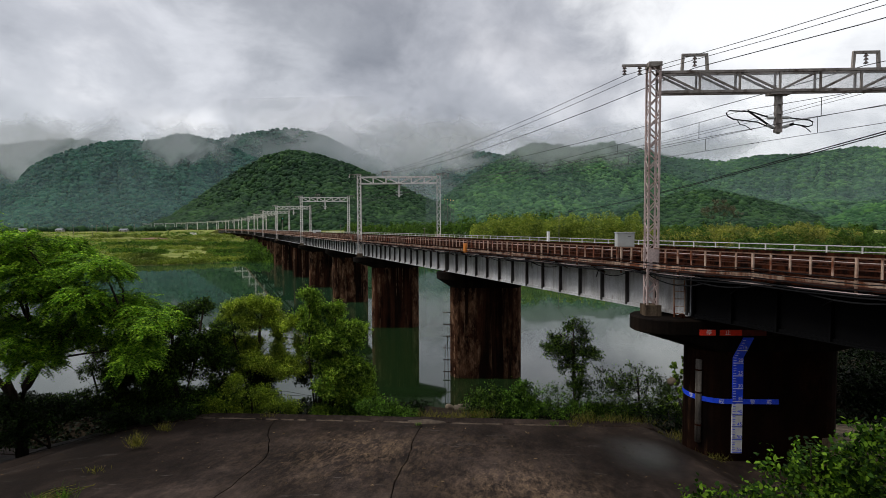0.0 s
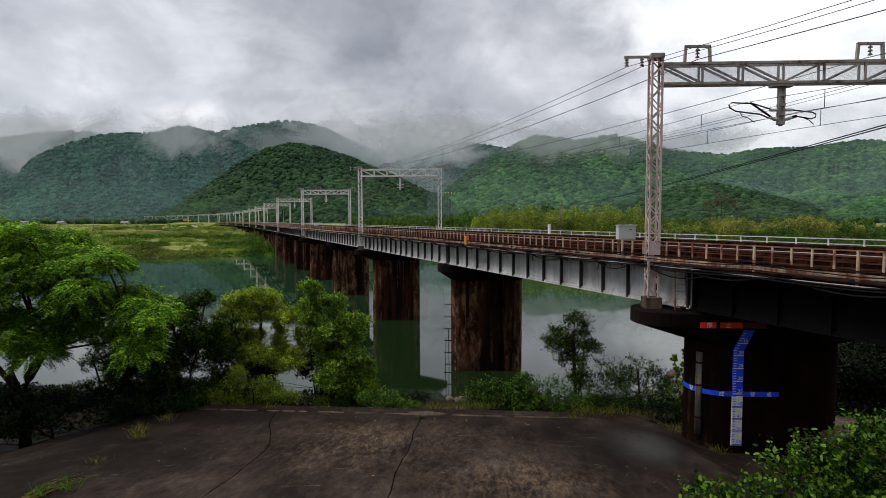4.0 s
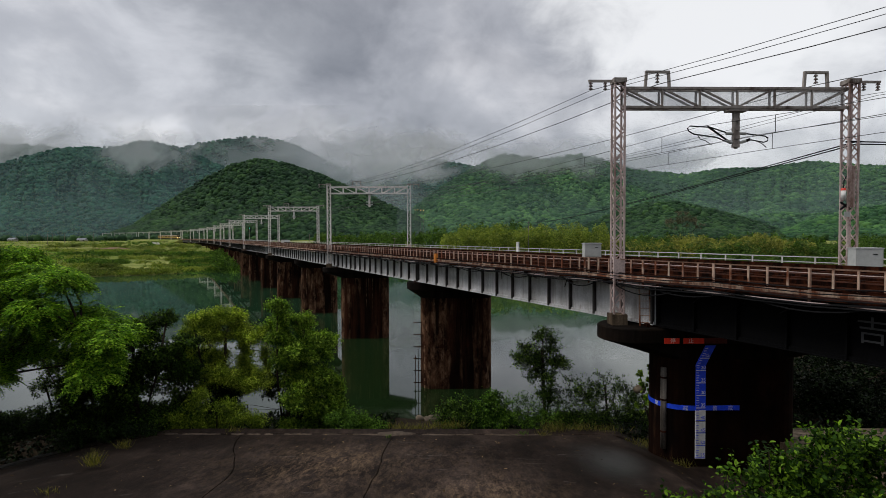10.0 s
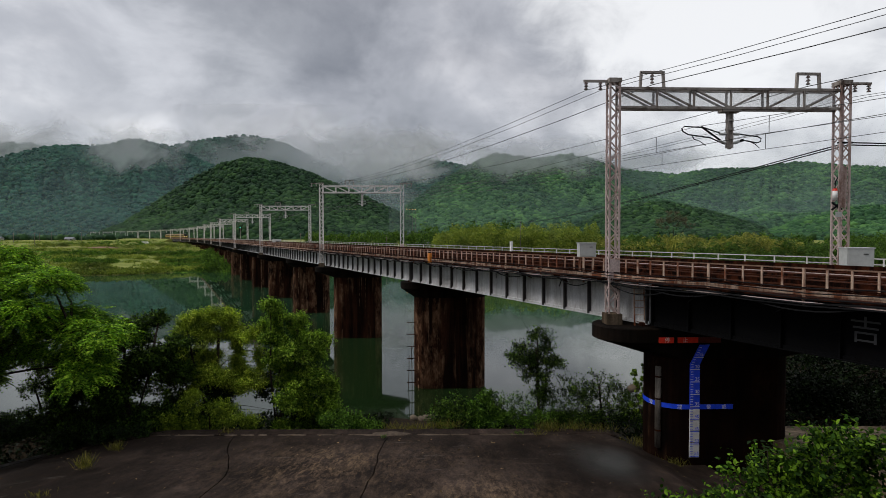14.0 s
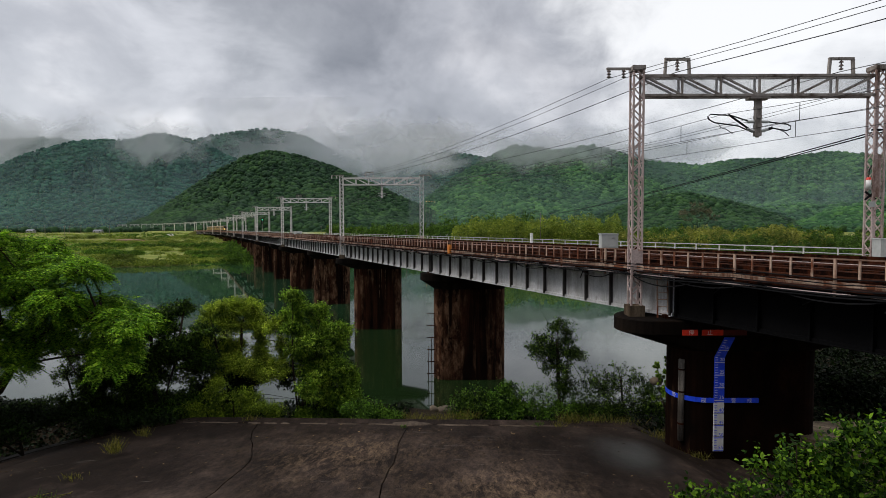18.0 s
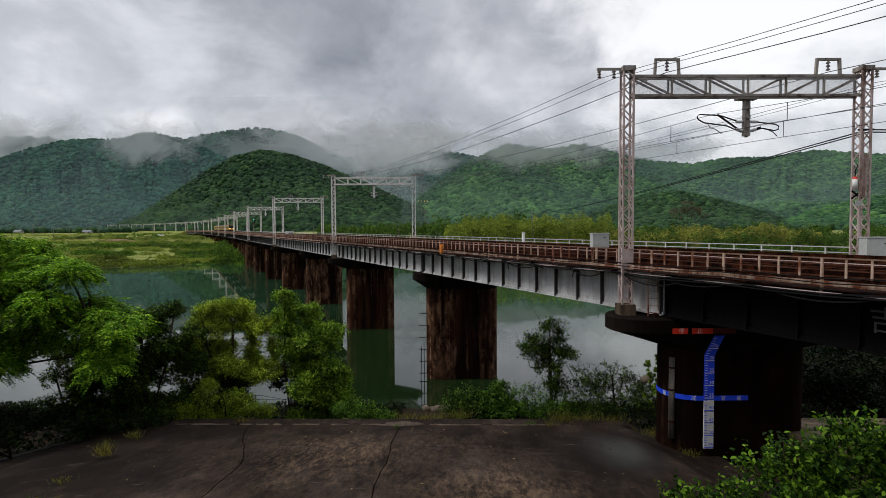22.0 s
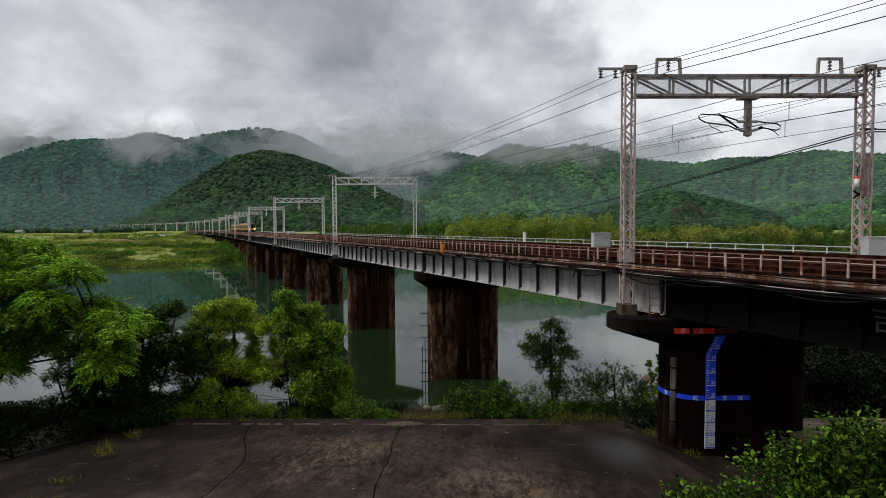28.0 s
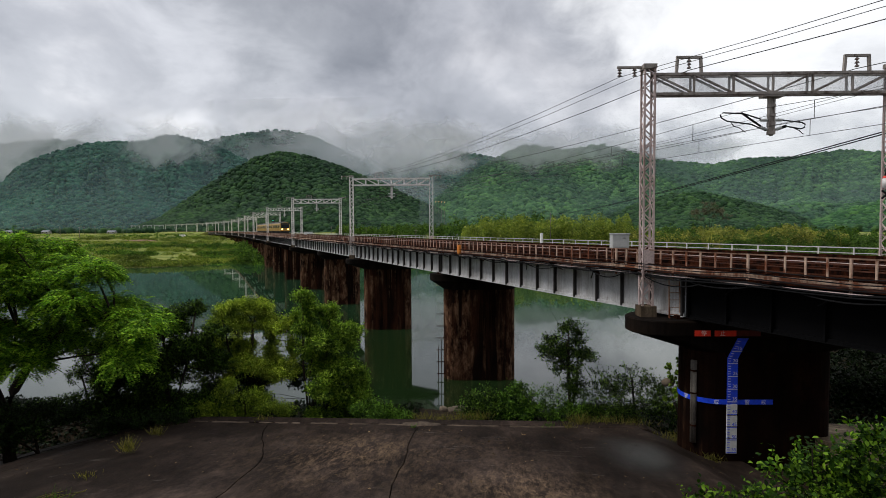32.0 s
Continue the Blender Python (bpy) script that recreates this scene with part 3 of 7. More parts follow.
def girder(s0, s1, o, fancy, parent, paint=None):
    """A plate girder with flanges and upright stiffeners."""
    paint = paint or M_GIRDER
    # the girder ends stand on skewed piers
    slide = -0.9 - 0.47 * o
    mid = (s0 + s1) / 2 + slide
    m = frame_at(mid)
    hl = (s1 - s0) / 2 - 0.06
    web = Shape().box(o - 0.012, o + 0.012, -hl, hl, GIRDER_Z0, GIRDER_Z1)
    g = part("girder", web, paint, parent, "near-black plate girder" if paint == M_GIRDER_DARK else "grey painted plate girder", m)
    part("top_flange", Shape().box(o - 0.2, o + 0.2, -hl, hl, GIRDER_Z1, GIRDER_Z1 + 0.03), paint, g)
    part("bottom_flange", Shape().box(o - 0.2, o + 0.2, -hl, hl, GIRDER_Z0 - 0.03, GIRDER_Z0), paint, g)
    side = -1 if o < 4.4 else 1
    cnt = 15
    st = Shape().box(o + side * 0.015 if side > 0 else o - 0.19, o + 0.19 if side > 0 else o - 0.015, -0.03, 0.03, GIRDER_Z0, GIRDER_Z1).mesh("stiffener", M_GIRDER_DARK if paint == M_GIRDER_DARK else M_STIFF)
    if fancy:
        for k in range(cnt):
            part("stiffener", st, None, g, "", pose(0, -hl + 0.08 + (2 * hl - 0.16) * k / (cnt - 1), 0))
        part("splice_angle", Shape().box(o - 0.1, o - 0.013, -hl, hl, GIRDER_Z0 + 0.002, GIRDER_Z0 + 0.10), paint, g)
    return g


for i in range(-1, 20):
    t = thing("bridge_span", "span of near-black steel plate girders" if i < 0 else "span of grey steel plate girders on rusty bearings", "bridge span", "bridge spans")
    a, b = i * SPAN, (i + 1) * SPAN
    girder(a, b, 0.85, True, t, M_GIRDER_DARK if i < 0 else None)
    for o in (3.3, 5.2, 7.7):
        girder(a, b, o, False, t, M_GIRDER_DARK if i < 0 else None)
    br = Shape()
    for k in range(6):
        y = -SPAN / 2 + 1.5 + k * (SPAN - 3) / 5
        br.beam((0.9, y, GIRDER_Z0 + 0.2), (7.7, y, GIRDER_Z0 + 0.2), 0.1)
        br.beam((0.9, y, GIRDER_Z1 - 0.2), (3.3, y, GIRDER_Z0 + 0.2), 0.08)
    part("cross_bracing", br, M_RUST, t, "rusty cross bracing", frame_at((a + b) / 2))

# ---- deck: sleepers, rails, walkway ----
S0, S1 = -30.0, 20 * SPAN
LINE_END = 840.0


def strip(o0, o1, z0, z1, s0=S0, s1=LINE_END, step=11.7):
    """A long bar that follows the line."""
    sh, rings = Shape(), []
    s = s0
    while s < s1:
        rings.append([on_line(s, o0, z0), on_line(s, o1, z0), on_line(s, o1, z1), on_line(s, o0, z1)])
        s += step
    return sh.loft(rings)


trk = thing("railway_track", "double rusty railway track on timber sleepers", "railway track", kind="structure")
for o in (2.49, 6.29):
    for g in (-0.57, 0.57):
        part("rail", strip(o + g - 0.035, o + g + 0.035, RAIL_Z - 0.15, RAIL_Z), M_RAIL, trk, "rusty steel rail")
    for g in (-0.38, 0.38):
        part("guard_rail", strip(o + g - 0.03, o + g + 0.03, RAIL_Z - 0.15, RAIL_Z - 0.01, S0, S1), M_RAIL, trk)
    for g in (-1.2, 1.2):
        part("guard_timber", strip(o + g - 0.09, o + g + 0.09, RAIL_Z - 0.16, RAIL_Z + 0.02, S0, S1), M_RUST, trk)
slp = Shape().box(-1.3, 1.3, -0.1, 0.1, -0.34, -0.155).mesh("sleeper", M_TIMBER)
rest = Shape()
for o in (2.49, 6.29):
    k = 0
    s = -24.0
    while s < S1:
        if s < 66:
            part("sleeper", slp, None, trk, "", frame_at(s, o, RAIL_Z))
        else:
            rest.box(-1.3, 1.3, -0.1, 0.1, -0.34, -0.155, frame_at(s, o, RAIL_Z))
        s += 0.62
tagged(part("far_sleepers", rest, M_TIMBER, trk), kind="stuff")
part("rust_board", strip(8.05, 8.12, 10.45, 11.0, S0, S1), M_RUST, trk, "rusty edge plates")
part("centre_plate", strip(3.9, 4.9, 10.46, 10.5, S0, S1), M_RUST, trk, "rusty chequer plates between the tracks")

wk = thing("walkway", "narrow steel walkway with rusty handrails along the track", "walkway", kind="structure")
part("near_walkway", strip(-0.08, 0.8, WALK_Z + 0.10, WALK_Z + 0.15, S0, S1), M_RUST, wk)
part("edge_channel", strip(-0.14, -0.085, WALK_Z + 0.09, WALK_Z + 0.15, S0, S1), M_RUST, wk)
part("edge_board", strip(-0.10, -0.07, WALK_Z + 0.21, WALK_Z + 0.35, S0, S1), M_FENCE, wk, "flaking tan edge board")
part("toe_rail", strip(-0.13, -0.09, WALK_Z + 0.41, WALK_Z + 0.45, S0, S1), M_RUST, wk, "dark lower rail")
part("conduit", strip(-0.19, -0.15, WALK_Z + 0.00, WALK_Z + 0.035, S0, S1), M_POLE, wk, "pale conduit pipe")
part("side_plate", strip(0.93, 0.97, WALK_Z - 0.05, 10.84, S0, S1), M_RUST, wk, "continuous rusty side plate")
for z in (10.45, 10.66):
    part("pipe", strip(0.87, 0.92, z, z + 0.05, S0, S1), M_RAIL, wk, "rusty pipe along the side plate")
part("far_walkway", strip(7.9, 8.95, WALK_Z - 0.05, WALK_Z, S0, S1), M_FENCE_W, wk)
FENCE_O, FENCE_FAR = -0.05, 8.95
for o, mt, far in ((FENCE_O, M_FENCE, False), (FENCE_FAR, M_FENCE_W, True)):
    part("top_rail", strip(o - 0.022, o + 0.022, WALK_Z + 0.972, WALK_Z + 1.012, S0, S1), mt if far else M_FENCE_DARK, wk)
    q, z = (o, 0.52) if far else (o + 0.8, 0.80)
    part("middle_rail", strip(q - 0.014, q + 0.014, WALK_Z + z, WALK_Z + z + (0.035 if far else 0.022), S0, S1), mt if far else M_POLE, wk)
    if far:
        part("upper_rail", strip(o - 0.018, o + 0.018, WALK_Z + 0.74, WALK_Z + 0.775, S0, S1), mt, wk)
    post = Shape().box(-0.022, 0.022, -0.025, 0.025, 0 if far else 0.40, 0.98).mesh("fence_post", mt)
    tall = Shape().box(-0.03, 0.03, -0.032, 0.032, -0.12, 1.0).mesh("fence_post", mt)
    far_posts = Shape()
    k, s = 0, -25.62
    while s < S1:
        if s < 116:
            part("fence_post", tall if (k % 5 == 0 and not far) else post, None, wk, "", frame_at(s, o, WALK_Z))
        else:
            far_posts.box(-0.035, 0.035, -0.035, 0.035, 0 if far else 0.4, 0.98, frame_at(s, o, WALK_Z))
        k, s = k + 1, s + (1.42 if far else 0.606)
    tagged(part("far_fence_posts", far_posts, mt, wk), kind="stuff")
# brackets under the near walkway
brk = Shape().beam((-0.1, 0, WALK_Z + 0.06), (0.85, 0, WALK_Z + 0.06), 0.07).beam((-0.1, 0, WALK_Z + 0.04), (0.72, 0, WALK_Z - 0.28), 0.05).mesh("walkway_bracket", M_RUST)
s = -22.0
while s < 180:
    part("walkway_bracket", brk, None, wk, "", frame_at(s))
    s += 2.84

# ---- gantries ----
POLE_TOP, BEAM_Z0, BEAM_Z1 = 18.75, 17.47, 18.35


def lattice(z0, z1, w):
    sh = Shape()
    h = w / 2
    for x in (-h, h):
        for y in (-h, h):
            sh.box(x - 0.035, x + 0.035, y - 0.035, y + 0.035, z0, z1)
    n = int((z1 - z0) / 0.42)
    dz = (z1 - z0) / n
    for k in range(n):
        a, b = z0 + k * dz, z0 + (k + 1) * dz
        sgn = 1 if k % 2 else -1
        for e in (-h, h):
            sh.beam((-h * sgn, e, a), (h * sgn, e, b), 0.05, 0.02, (0, 1, 0))
            sh.beam((e, -h * sgn, a), (e, h * sgn, b), 0.05, 0.02, (1, 0, 0))
    return sh


def drop_post(z0, z1):
    """Two channels back to back with batten plates."""
    sh = Shape()
    for x in (-0.09, 0.09):
        sh.box(x - 0.03, x + 0.03, -0.08, 0.08, z0, z1)
    z = z0
    while z < z1 - 0.1:
        sh.box(-0.125, 0.125, -0.095, 0.095, z, z + 0.12)
        z += 0.36
    sh.box(-0.06, 0.06, -0.04, 0.04, z0 - 0.05, z1 - 0.02)
    return sh


def insulator(z, n=3, r=0.09):
    sh = Shape()
    sh.tube([(0, 0, 0), (0, 0, -z)], 0.025, 6)
    for k in range(n):
        c = -z * (k + 0.6) / n
        sh.tube([(0, 0, c + 0.03), (0, 0, c - 0.03)], r * 0.6, 8, r)
    return sh


def make_gantry(full):
    g = thing("gantry", "portal of faded lattice steel poles carrying overhead wires", "gantry", "overhead line gantries")
    for x, lab in ((0, "near pole"), (GW, "far pole")):
        m = pose(x, 0, 0)
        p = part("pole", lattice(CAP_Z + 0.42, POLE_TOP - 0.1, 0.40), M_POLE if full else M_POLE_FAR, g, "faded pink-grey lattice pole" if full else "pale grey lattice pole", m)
        part("plinth", Shape().box(-0.32, 0.32, -0.32, 0.32, CAP_Z - 0.02, CAP_Z + 0.44), M_PLINTH, p, "pale concrete plinth")
        part("pole_cap", Shape().box(-0.26, 0.26, -0.26, 0.26, POLE_TOP - 0.22, POLE_TOP - 0.04), M_BEAM, p)
        part("guard_plate", Shape().box(-0.225, 0.225, -0.235, -0.222, WALK_Z + 0.15, WALK_Z + 1.0), M_POLE, p, "flat pink steel plate")
    tr = Shape()
    cw, dw = (0.1, 0.07) if full else (0.17, 0.11)
    for y in (-0.17, 0.17):
        tr.beam((0.2, y, BEAM_Z0 + 0.05), (GW - 0.2, y, BEAM_Z0 + 0.05), cw)
        tr.beam((0.2, y, BEAM_Z1 - 0.05), (GW - 0.2, y, BEAM_Z1 - 0.05), cw)
        n = 6
        dx = (GW - 0.4) / n
        for k in range(n):
            a, b = 0.2 + k * dx, 0.2 + (k + 1) * dx
            tr.beam((a, y, BEAM_Z0), (a, y, BEAM_Z1), dw)
            zz = (BEAM_Z1 - 0.06, BEAM_Z0 + 0.06) if k < n / 2 else (BEAM_Z0 + 0.06, BEAM_Z1 - 0.06)
            tr.beam((a, y, zz[0]), (b, y, zz[1]), dw)
    for k in range(13):
        a = 0.2 + (GW - 0.4) * k / 12
        tr.beam((a, -0.17, BEAM_Z1 - 0.03), (a, 0.17, BEAM_Z1 - 0.03), 0.06)
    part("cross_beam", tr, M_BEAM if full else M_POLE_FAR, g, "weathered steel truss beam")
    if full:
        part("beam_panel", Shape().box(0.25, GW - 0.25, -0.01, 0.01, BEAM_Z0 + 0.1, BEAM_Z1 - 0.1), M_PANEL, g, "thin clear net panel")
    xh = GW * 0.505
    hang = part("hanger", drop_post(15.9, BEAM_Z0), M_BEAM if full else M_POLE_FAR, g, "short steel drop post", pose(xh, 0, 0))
    part("hanger_plate", Shape().box(-0.4, 0.4, -0.2, 0.2, BEAM_Z0 - 0.09, BEAM_Z0 - 0.003), M_BEAM, hang)
    # the two cantilevers: a closed loop of tube each, with a stay and a short steady arm
    for loop, stay, steady in (
        ([(-0.28, 16.48), (-1.08, 16.74), (-1.92, 16.79), (-2.03, 16.70), (-1.98, 16.58), (-1.75, 16.45), (-0.8, 16.32), (-0.2, 16.06)], [(-1.18, 16.79), (-0.22, 16.12)], [(-1.62, 16.43), (-1.5, 16.24), (-1.28, 16.18), (-1.02, 16.0)]),
        ([(0.28, 16.52), (0.55, 16.46), (1.22, 16.38), (1.36, 16.30), (1.34, 16.18), (1.18, 16.12), (0.65, 16.22), (0.25, 16.08)], [(0.25, 16.14), (0.62, 16.27)], [(0.85, 16.17), (1.1, 16.06), (1.28, 15.9)]),
    ):
        arm = Shape()
        arm.tube([(x, 0, z) for x, z in loop], 0.028, 6)
        arm.tube([(x, 0.03, z) for x, z in stay], 0.04, 6)
        arm.tube([(x, -0.02, z) for x, z in steady], 0.018, 5)
        part("cantilever", arm, M_DARK, g, "dark tubular cantilever arm", pose(xh, 0, 0))
        sgn = 1 if loop[0][0] > 0 else -1
        for zz in (16.12, 16.5):
            part("insulator", Shape().tube([(sgn * 0.15, 0, zz - 0.02), (sgn * 0.42, 0, zz + (0.06 if zz < 16.3 else -0.02))], 0.06, 8), M_BOX, g, "pale post insulator", pose(xh, 0, 0))
    for fx in ((1.62, 8.27) if full else (3.4,)):
        fr = Shape()
        w = 0.46
        for y in (-0.0,):
            fr.beam((fx - w - 0.04, y, BEAM_Z1), (fx - w, y, BEAM_Z1 + 0.66), 0.1)
            fr.beam((fx + w + 0.04, y, BEAM_Z1), (fx + w, y, BEAM_Z1 + 0.66), 0.1)
            fr.beam((fx - w - 0.05, y, BEAM_Z1 + 0.66), (fx + w + 0.05, y, BEAM_Z1 + 0.66), 0.1)
        part("wire_frame", fr, M_BEAM, g, "square steel bracket on the beam")
        part("insulator", insulator(0.42), M_INSUL, g, "ribbed brown insulator", pose(fx, 0, BEAM_Z1 + 0.62))
    for x, sgn in ((0, -1), (GW, 1)):
        part("side_arm", Shape().beam((x, 0, POLE_TOP - 0.12), (x + sgn * 1.25, 0, POLE_TOP - 0.12), 0.09), M_BEAM, g)
        for d in (0.55, 1.15):
            part("insulator", insulator(0.34), M_INSUL, g, "ribbed brown insulator", pose(x + sgn * d, 0, POLE_TOP - 0.14))
    return g


m = Mat("clear_net_panel", 0.3, 0, 0.3)
m.color(m.ramp(m.noise(3, 4), [(0.3, (0.5, 0.52, 0.56)), (0.7, (0.75, 0.77, 0.8))]))
m.b.inputs["Alpha"].default_value = 0.3
M_PANEL = m.m
GANTRIES = []
for full in (True, False):
    base = make_gantry(full)
    if full:
        base.matrix_basis = skew_at(0)
        GANTRIES.append(base)
    else:
        base.matrix_basis = skew_at(2 * SPAN)
        for k in range(2, 18):
            copy_thing(base, skew_at(k * 2 * SPAN))

# ---- overhead wires: one piece a span ----
def wire(name, a_off, z_at, sag, r, label, first=-1, last=16):
    for k in range(first, last):
        pts = []
        for j in range(9):
            q = j / 8
            x = skew_at((k + q) * 2 * SPAN) @ Vector((a_off, 0, 0))
            pts.append((x.x, x.y, z_at - 4 * (sag * 1.6) * q * (1 - q)))
        part(name, Shape().tube(pts, r, 5), M_WIRE, wires, label)


wires = thing("overhead_wires", "black overhead wires strung between the gantries", "overhead wires")
for c, z in ((-1.15, 18.25), (-0.55, 18.25), (GW + 0.55, 18.08), (GW + 1.15, 18.08)):
    wire("feeder_wire", c, z, 0.5, 0.011, "thin feeder wire")
for c, sag in ((1.62, 0.5), (8.27, 0.28)):
    wire("feeder_wire", c, BEAM_Z1 + 0.15, sag, 0.017, "thick feeder wire")
for c, zm, zc, sag in ((3.5, 16.78, 15.99, 0.42), (5.65, 16.40, 15.74, 0.22)):
    wire("messenger_wire", c, zm, sag, 0.011, "catenary wire")
    wire("contact_wire", c, zc, 0.03, 0.011, "contact wire")
    for k in range(-4, 28):
        s = k * 5.0 + (2 if c < 4 else 4.2)
        q = (s / (2 * SPAN)) % 1.0
        x = skew_at(s) @ Vector((c, 0, 0))
        part("dropper", Shape().tube([(x.x, x.y, zm - 6.4 * sag * q * (1 - q)), (x.x, x.y, zc)], 0.014, 4), M_WIRE, wires)

# ---- hills ----
def ico(sub):
    bm = bmesh.new()
    bmesh.ops.create_icosphere(bm, subdivisions=sub, radius=1.0)
    bm.verts.ensure_lookup_table()
    v = np.array([p.co[:] for p in bm.verts])
    f = np.array([[q.index for q in p.verts] for p in bm.faces])
    bm.free()
    return v, f


ICO = {1: ico(1), 2: ico(2), 3: ico(3)}


def clumps(name, pts, rad, mat, sub=2, squash=0.8, lump=0.22, seed=1):
    """Many uneven round crowns as one mesh."""
    r = np.random.RandomState(seed)
    bv, bf = ICO[sub]
    n, k = len(pts), len(bv)
    ang = r.uniform(0, 6.28, n)
    ca, sa = np.cos(ang)[:, None], np.sin(ang)[:, None]
    sc = 1 + lump * (r.rand(n, k) - 0.5) * 2
    x, y, z = bv[:, 0] * sc, bv[:, 1] * sc, bv[:, 2] * sc
    vv = np.stack([(x * ca - y * sa), (x * sa + y * ca), z * squash], -1) * rad[:, None, None] + pts[:, None, :]
    ff = (bf[None] + (np.arange(n) * k)[:, None, None]).reshape(-1, 3)
    return np_mesh(name, vv.reshape(-1, 3), ff, mat, True)


F = 920.0


def bearing(px, depth):
    """x and height at a depth for a direction given on a flat plan of the view ahead."""
    return (px - 784) / F * depth


def make_hill(name, label, ridge, y_ridge, y_foot, n_crowns, size, mat, seed, z_foot=7.0, spur=0.48):
    """A wooded hill: ridge is a few (bearing, rise) knots of its skyline."""
    r = np.random.RandomState(seed)
    bx = np.array([k[0] for k in ridge], float)
    bz = np.array([k[1] for k in ridge], float)
    na, nd = 220, 60
    px = np.linspace(bx[0], bx[-1], na)
    top = EYE_Z + (423 - np.interp(px, bx, bz)) / F * y_ridge

    def surf(px, q):
        t = np.interp(px, bx, EYE_Z + (423 - bz) / F * y_ridge)
        w = wave(px * 0.02, px * 0 + q * 0.55, 2.2, seed)
        depth = y_foot + (y_ridge - y_foot) * q + (y_ridge - y_foot) * 0.09 * w * np.sin(np.pi * np.clip(q, 0, 1))
        rise = np.where(q <= 1, np.clip(q, 0, 1) ** 0.85, 1 - (q - 1) * 0.8)
        g = 0.5 - 0.5 * np.clip(w, -1, 1)
        w2 = wave(px * 0.035 + 0.9 * w, q * 2.6, 2.2, seed + 50)
        g = g + 0.26 * (0.5 - 0.5 * np.clip(np.abs(w2) * 2 - 1, -1, 1)) - 0.12
        z = z_foot + (t - z_foot) * rise * (1 - spur * g * np.sin(np.pi * np.clip(q, 0, 1)))
        return np.stack([bearing(px, depth), depth, z], -1)

    Q, PX = np.meshgrid(np.linspace(0, 1.5, nd), px)
    P = surf(PX, Q)
    P[..., 2] -= size * 0.22
    idx = np.arange(na * nd).reshape(na, nd)
    q4 = np.stack([idx[:-1, :-1], idx[1:, :-1], idx[1:, 1:], idx[:-1, 1:]], -1).reshape(-1, 4)
    h = thing(name, label, "hill", kind="structure")
    part("slope", np_mesh("slope", P.reshape(-1, 3), q4, mat, True), None, h)
    cpx = r.uniform(bx[0], bx[-1], n_crowns)
    cq = r.uniform(0, 1.08, n_crowns)
    pts = surf(cpx, cq)
    rad = size * (0.55 + 1.05 * r.rand(n_crowns) ** 2.0)
    pts[:, 2] -= rad * np.where(cq > 0.9, 0.6, 0.34)
    tagged(part("woods", clumps("woods", pts, rad, mat, 2, 0.85, 0.20, seed), None, h, "dense green woods"), kind="stuff")
    return h


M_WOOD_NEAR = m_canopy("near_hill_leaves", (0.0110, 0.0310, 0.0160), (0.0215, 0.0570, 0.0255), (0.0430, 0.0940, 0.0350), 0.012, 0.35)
# distance haze is put into the blue-green leaf colour of the far hills
M_WOOD_FAR = m_canopy("haze_tinted_far_leaves", (0.0095, 0.0460, 0.0390), (0.0160, 0.0720, 0.0570), (0.0290, 0.1080, 0.0760), 0.006, 0.22)
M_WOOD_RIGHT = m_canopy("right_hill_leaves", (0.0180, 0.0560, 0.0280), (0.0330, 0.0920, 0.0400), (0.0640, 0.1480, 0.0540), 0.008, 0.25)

make_hill("hill_centre", "rounded hill thick with dark green trees", [(150, 425), (220, 400), (280, 362), (340, 322), (400, 292), (450, 282), (500, 291), (560, 312), (620, 338), (680, 366), (740, 392), (790, 420)], 760, 585, 13000, 3.3, M_WOOD_NEAR, 11)
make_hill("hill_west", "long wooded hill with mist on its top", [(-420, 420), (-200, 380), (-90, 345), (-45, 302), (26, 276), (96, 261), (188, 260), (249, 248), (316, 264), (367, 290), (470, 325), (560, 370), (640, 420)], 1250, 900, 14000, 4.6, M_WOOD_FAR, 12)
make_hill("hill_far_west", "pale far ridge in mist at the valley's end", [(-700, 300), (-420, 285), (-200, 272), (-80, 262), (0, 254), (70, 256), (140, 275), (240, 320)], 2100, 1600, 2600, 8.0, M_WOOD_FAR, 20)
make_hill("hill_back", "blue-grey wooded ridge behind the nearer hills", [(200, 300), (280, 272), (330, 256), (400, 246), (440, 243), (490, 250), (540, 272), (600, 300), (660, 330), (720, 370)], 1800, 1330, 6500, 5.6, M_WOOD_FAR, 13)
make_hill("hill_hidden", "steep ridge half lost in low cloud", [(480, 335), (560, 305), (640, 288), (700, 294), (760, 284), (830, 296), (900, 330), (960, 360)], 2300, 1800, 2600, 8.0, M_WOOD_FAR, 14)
make_hill("hill_east", "broad wooded hill with a misty top", [(660, 425), (720, 372), (770, 334), (830, 297), (880, 275), (930, 281), (990, 297), (1060, 318), (1140, 345), (1220, 368), (1320, 395), (1420, 425)], 950, 620, 13000, 3.9, M_WOOD_RIGHT, 15)
make_hill("hill_far_east", "far green wooded ridge under low cloud", [(850, 310), (950, 285), (1010, 276), (1050, 284), (1110, 302), (1200, 312), (1260, 303), (1340, 301), (1420, 290), (1500, 297), (1600, 300), (1750, 285), (2000, 330)], 1400, 850, 13000, 5.0, M_WOOD_RIGHT, 16)
make_hill("hill_low_east", "low wooded spur in front of the far ridge", [(980, 425), (1060, 385), (1130, 362), (1180, 360), (1250, 374), (1330, 398), (1400, 425)], 590, 465, 4500, 2.9, M_WOOD_NEAR, 17)
make_hill("hill_south_east", "wooded slope beyond the flood plain", [(1330, 425), (1420, 392), (1500, 372), (1580, 366), (1700, 350), (1900, 360), (2100, 425)], 590, 465, 4600, 3.0, M_WOOD_RIGHT, 18)
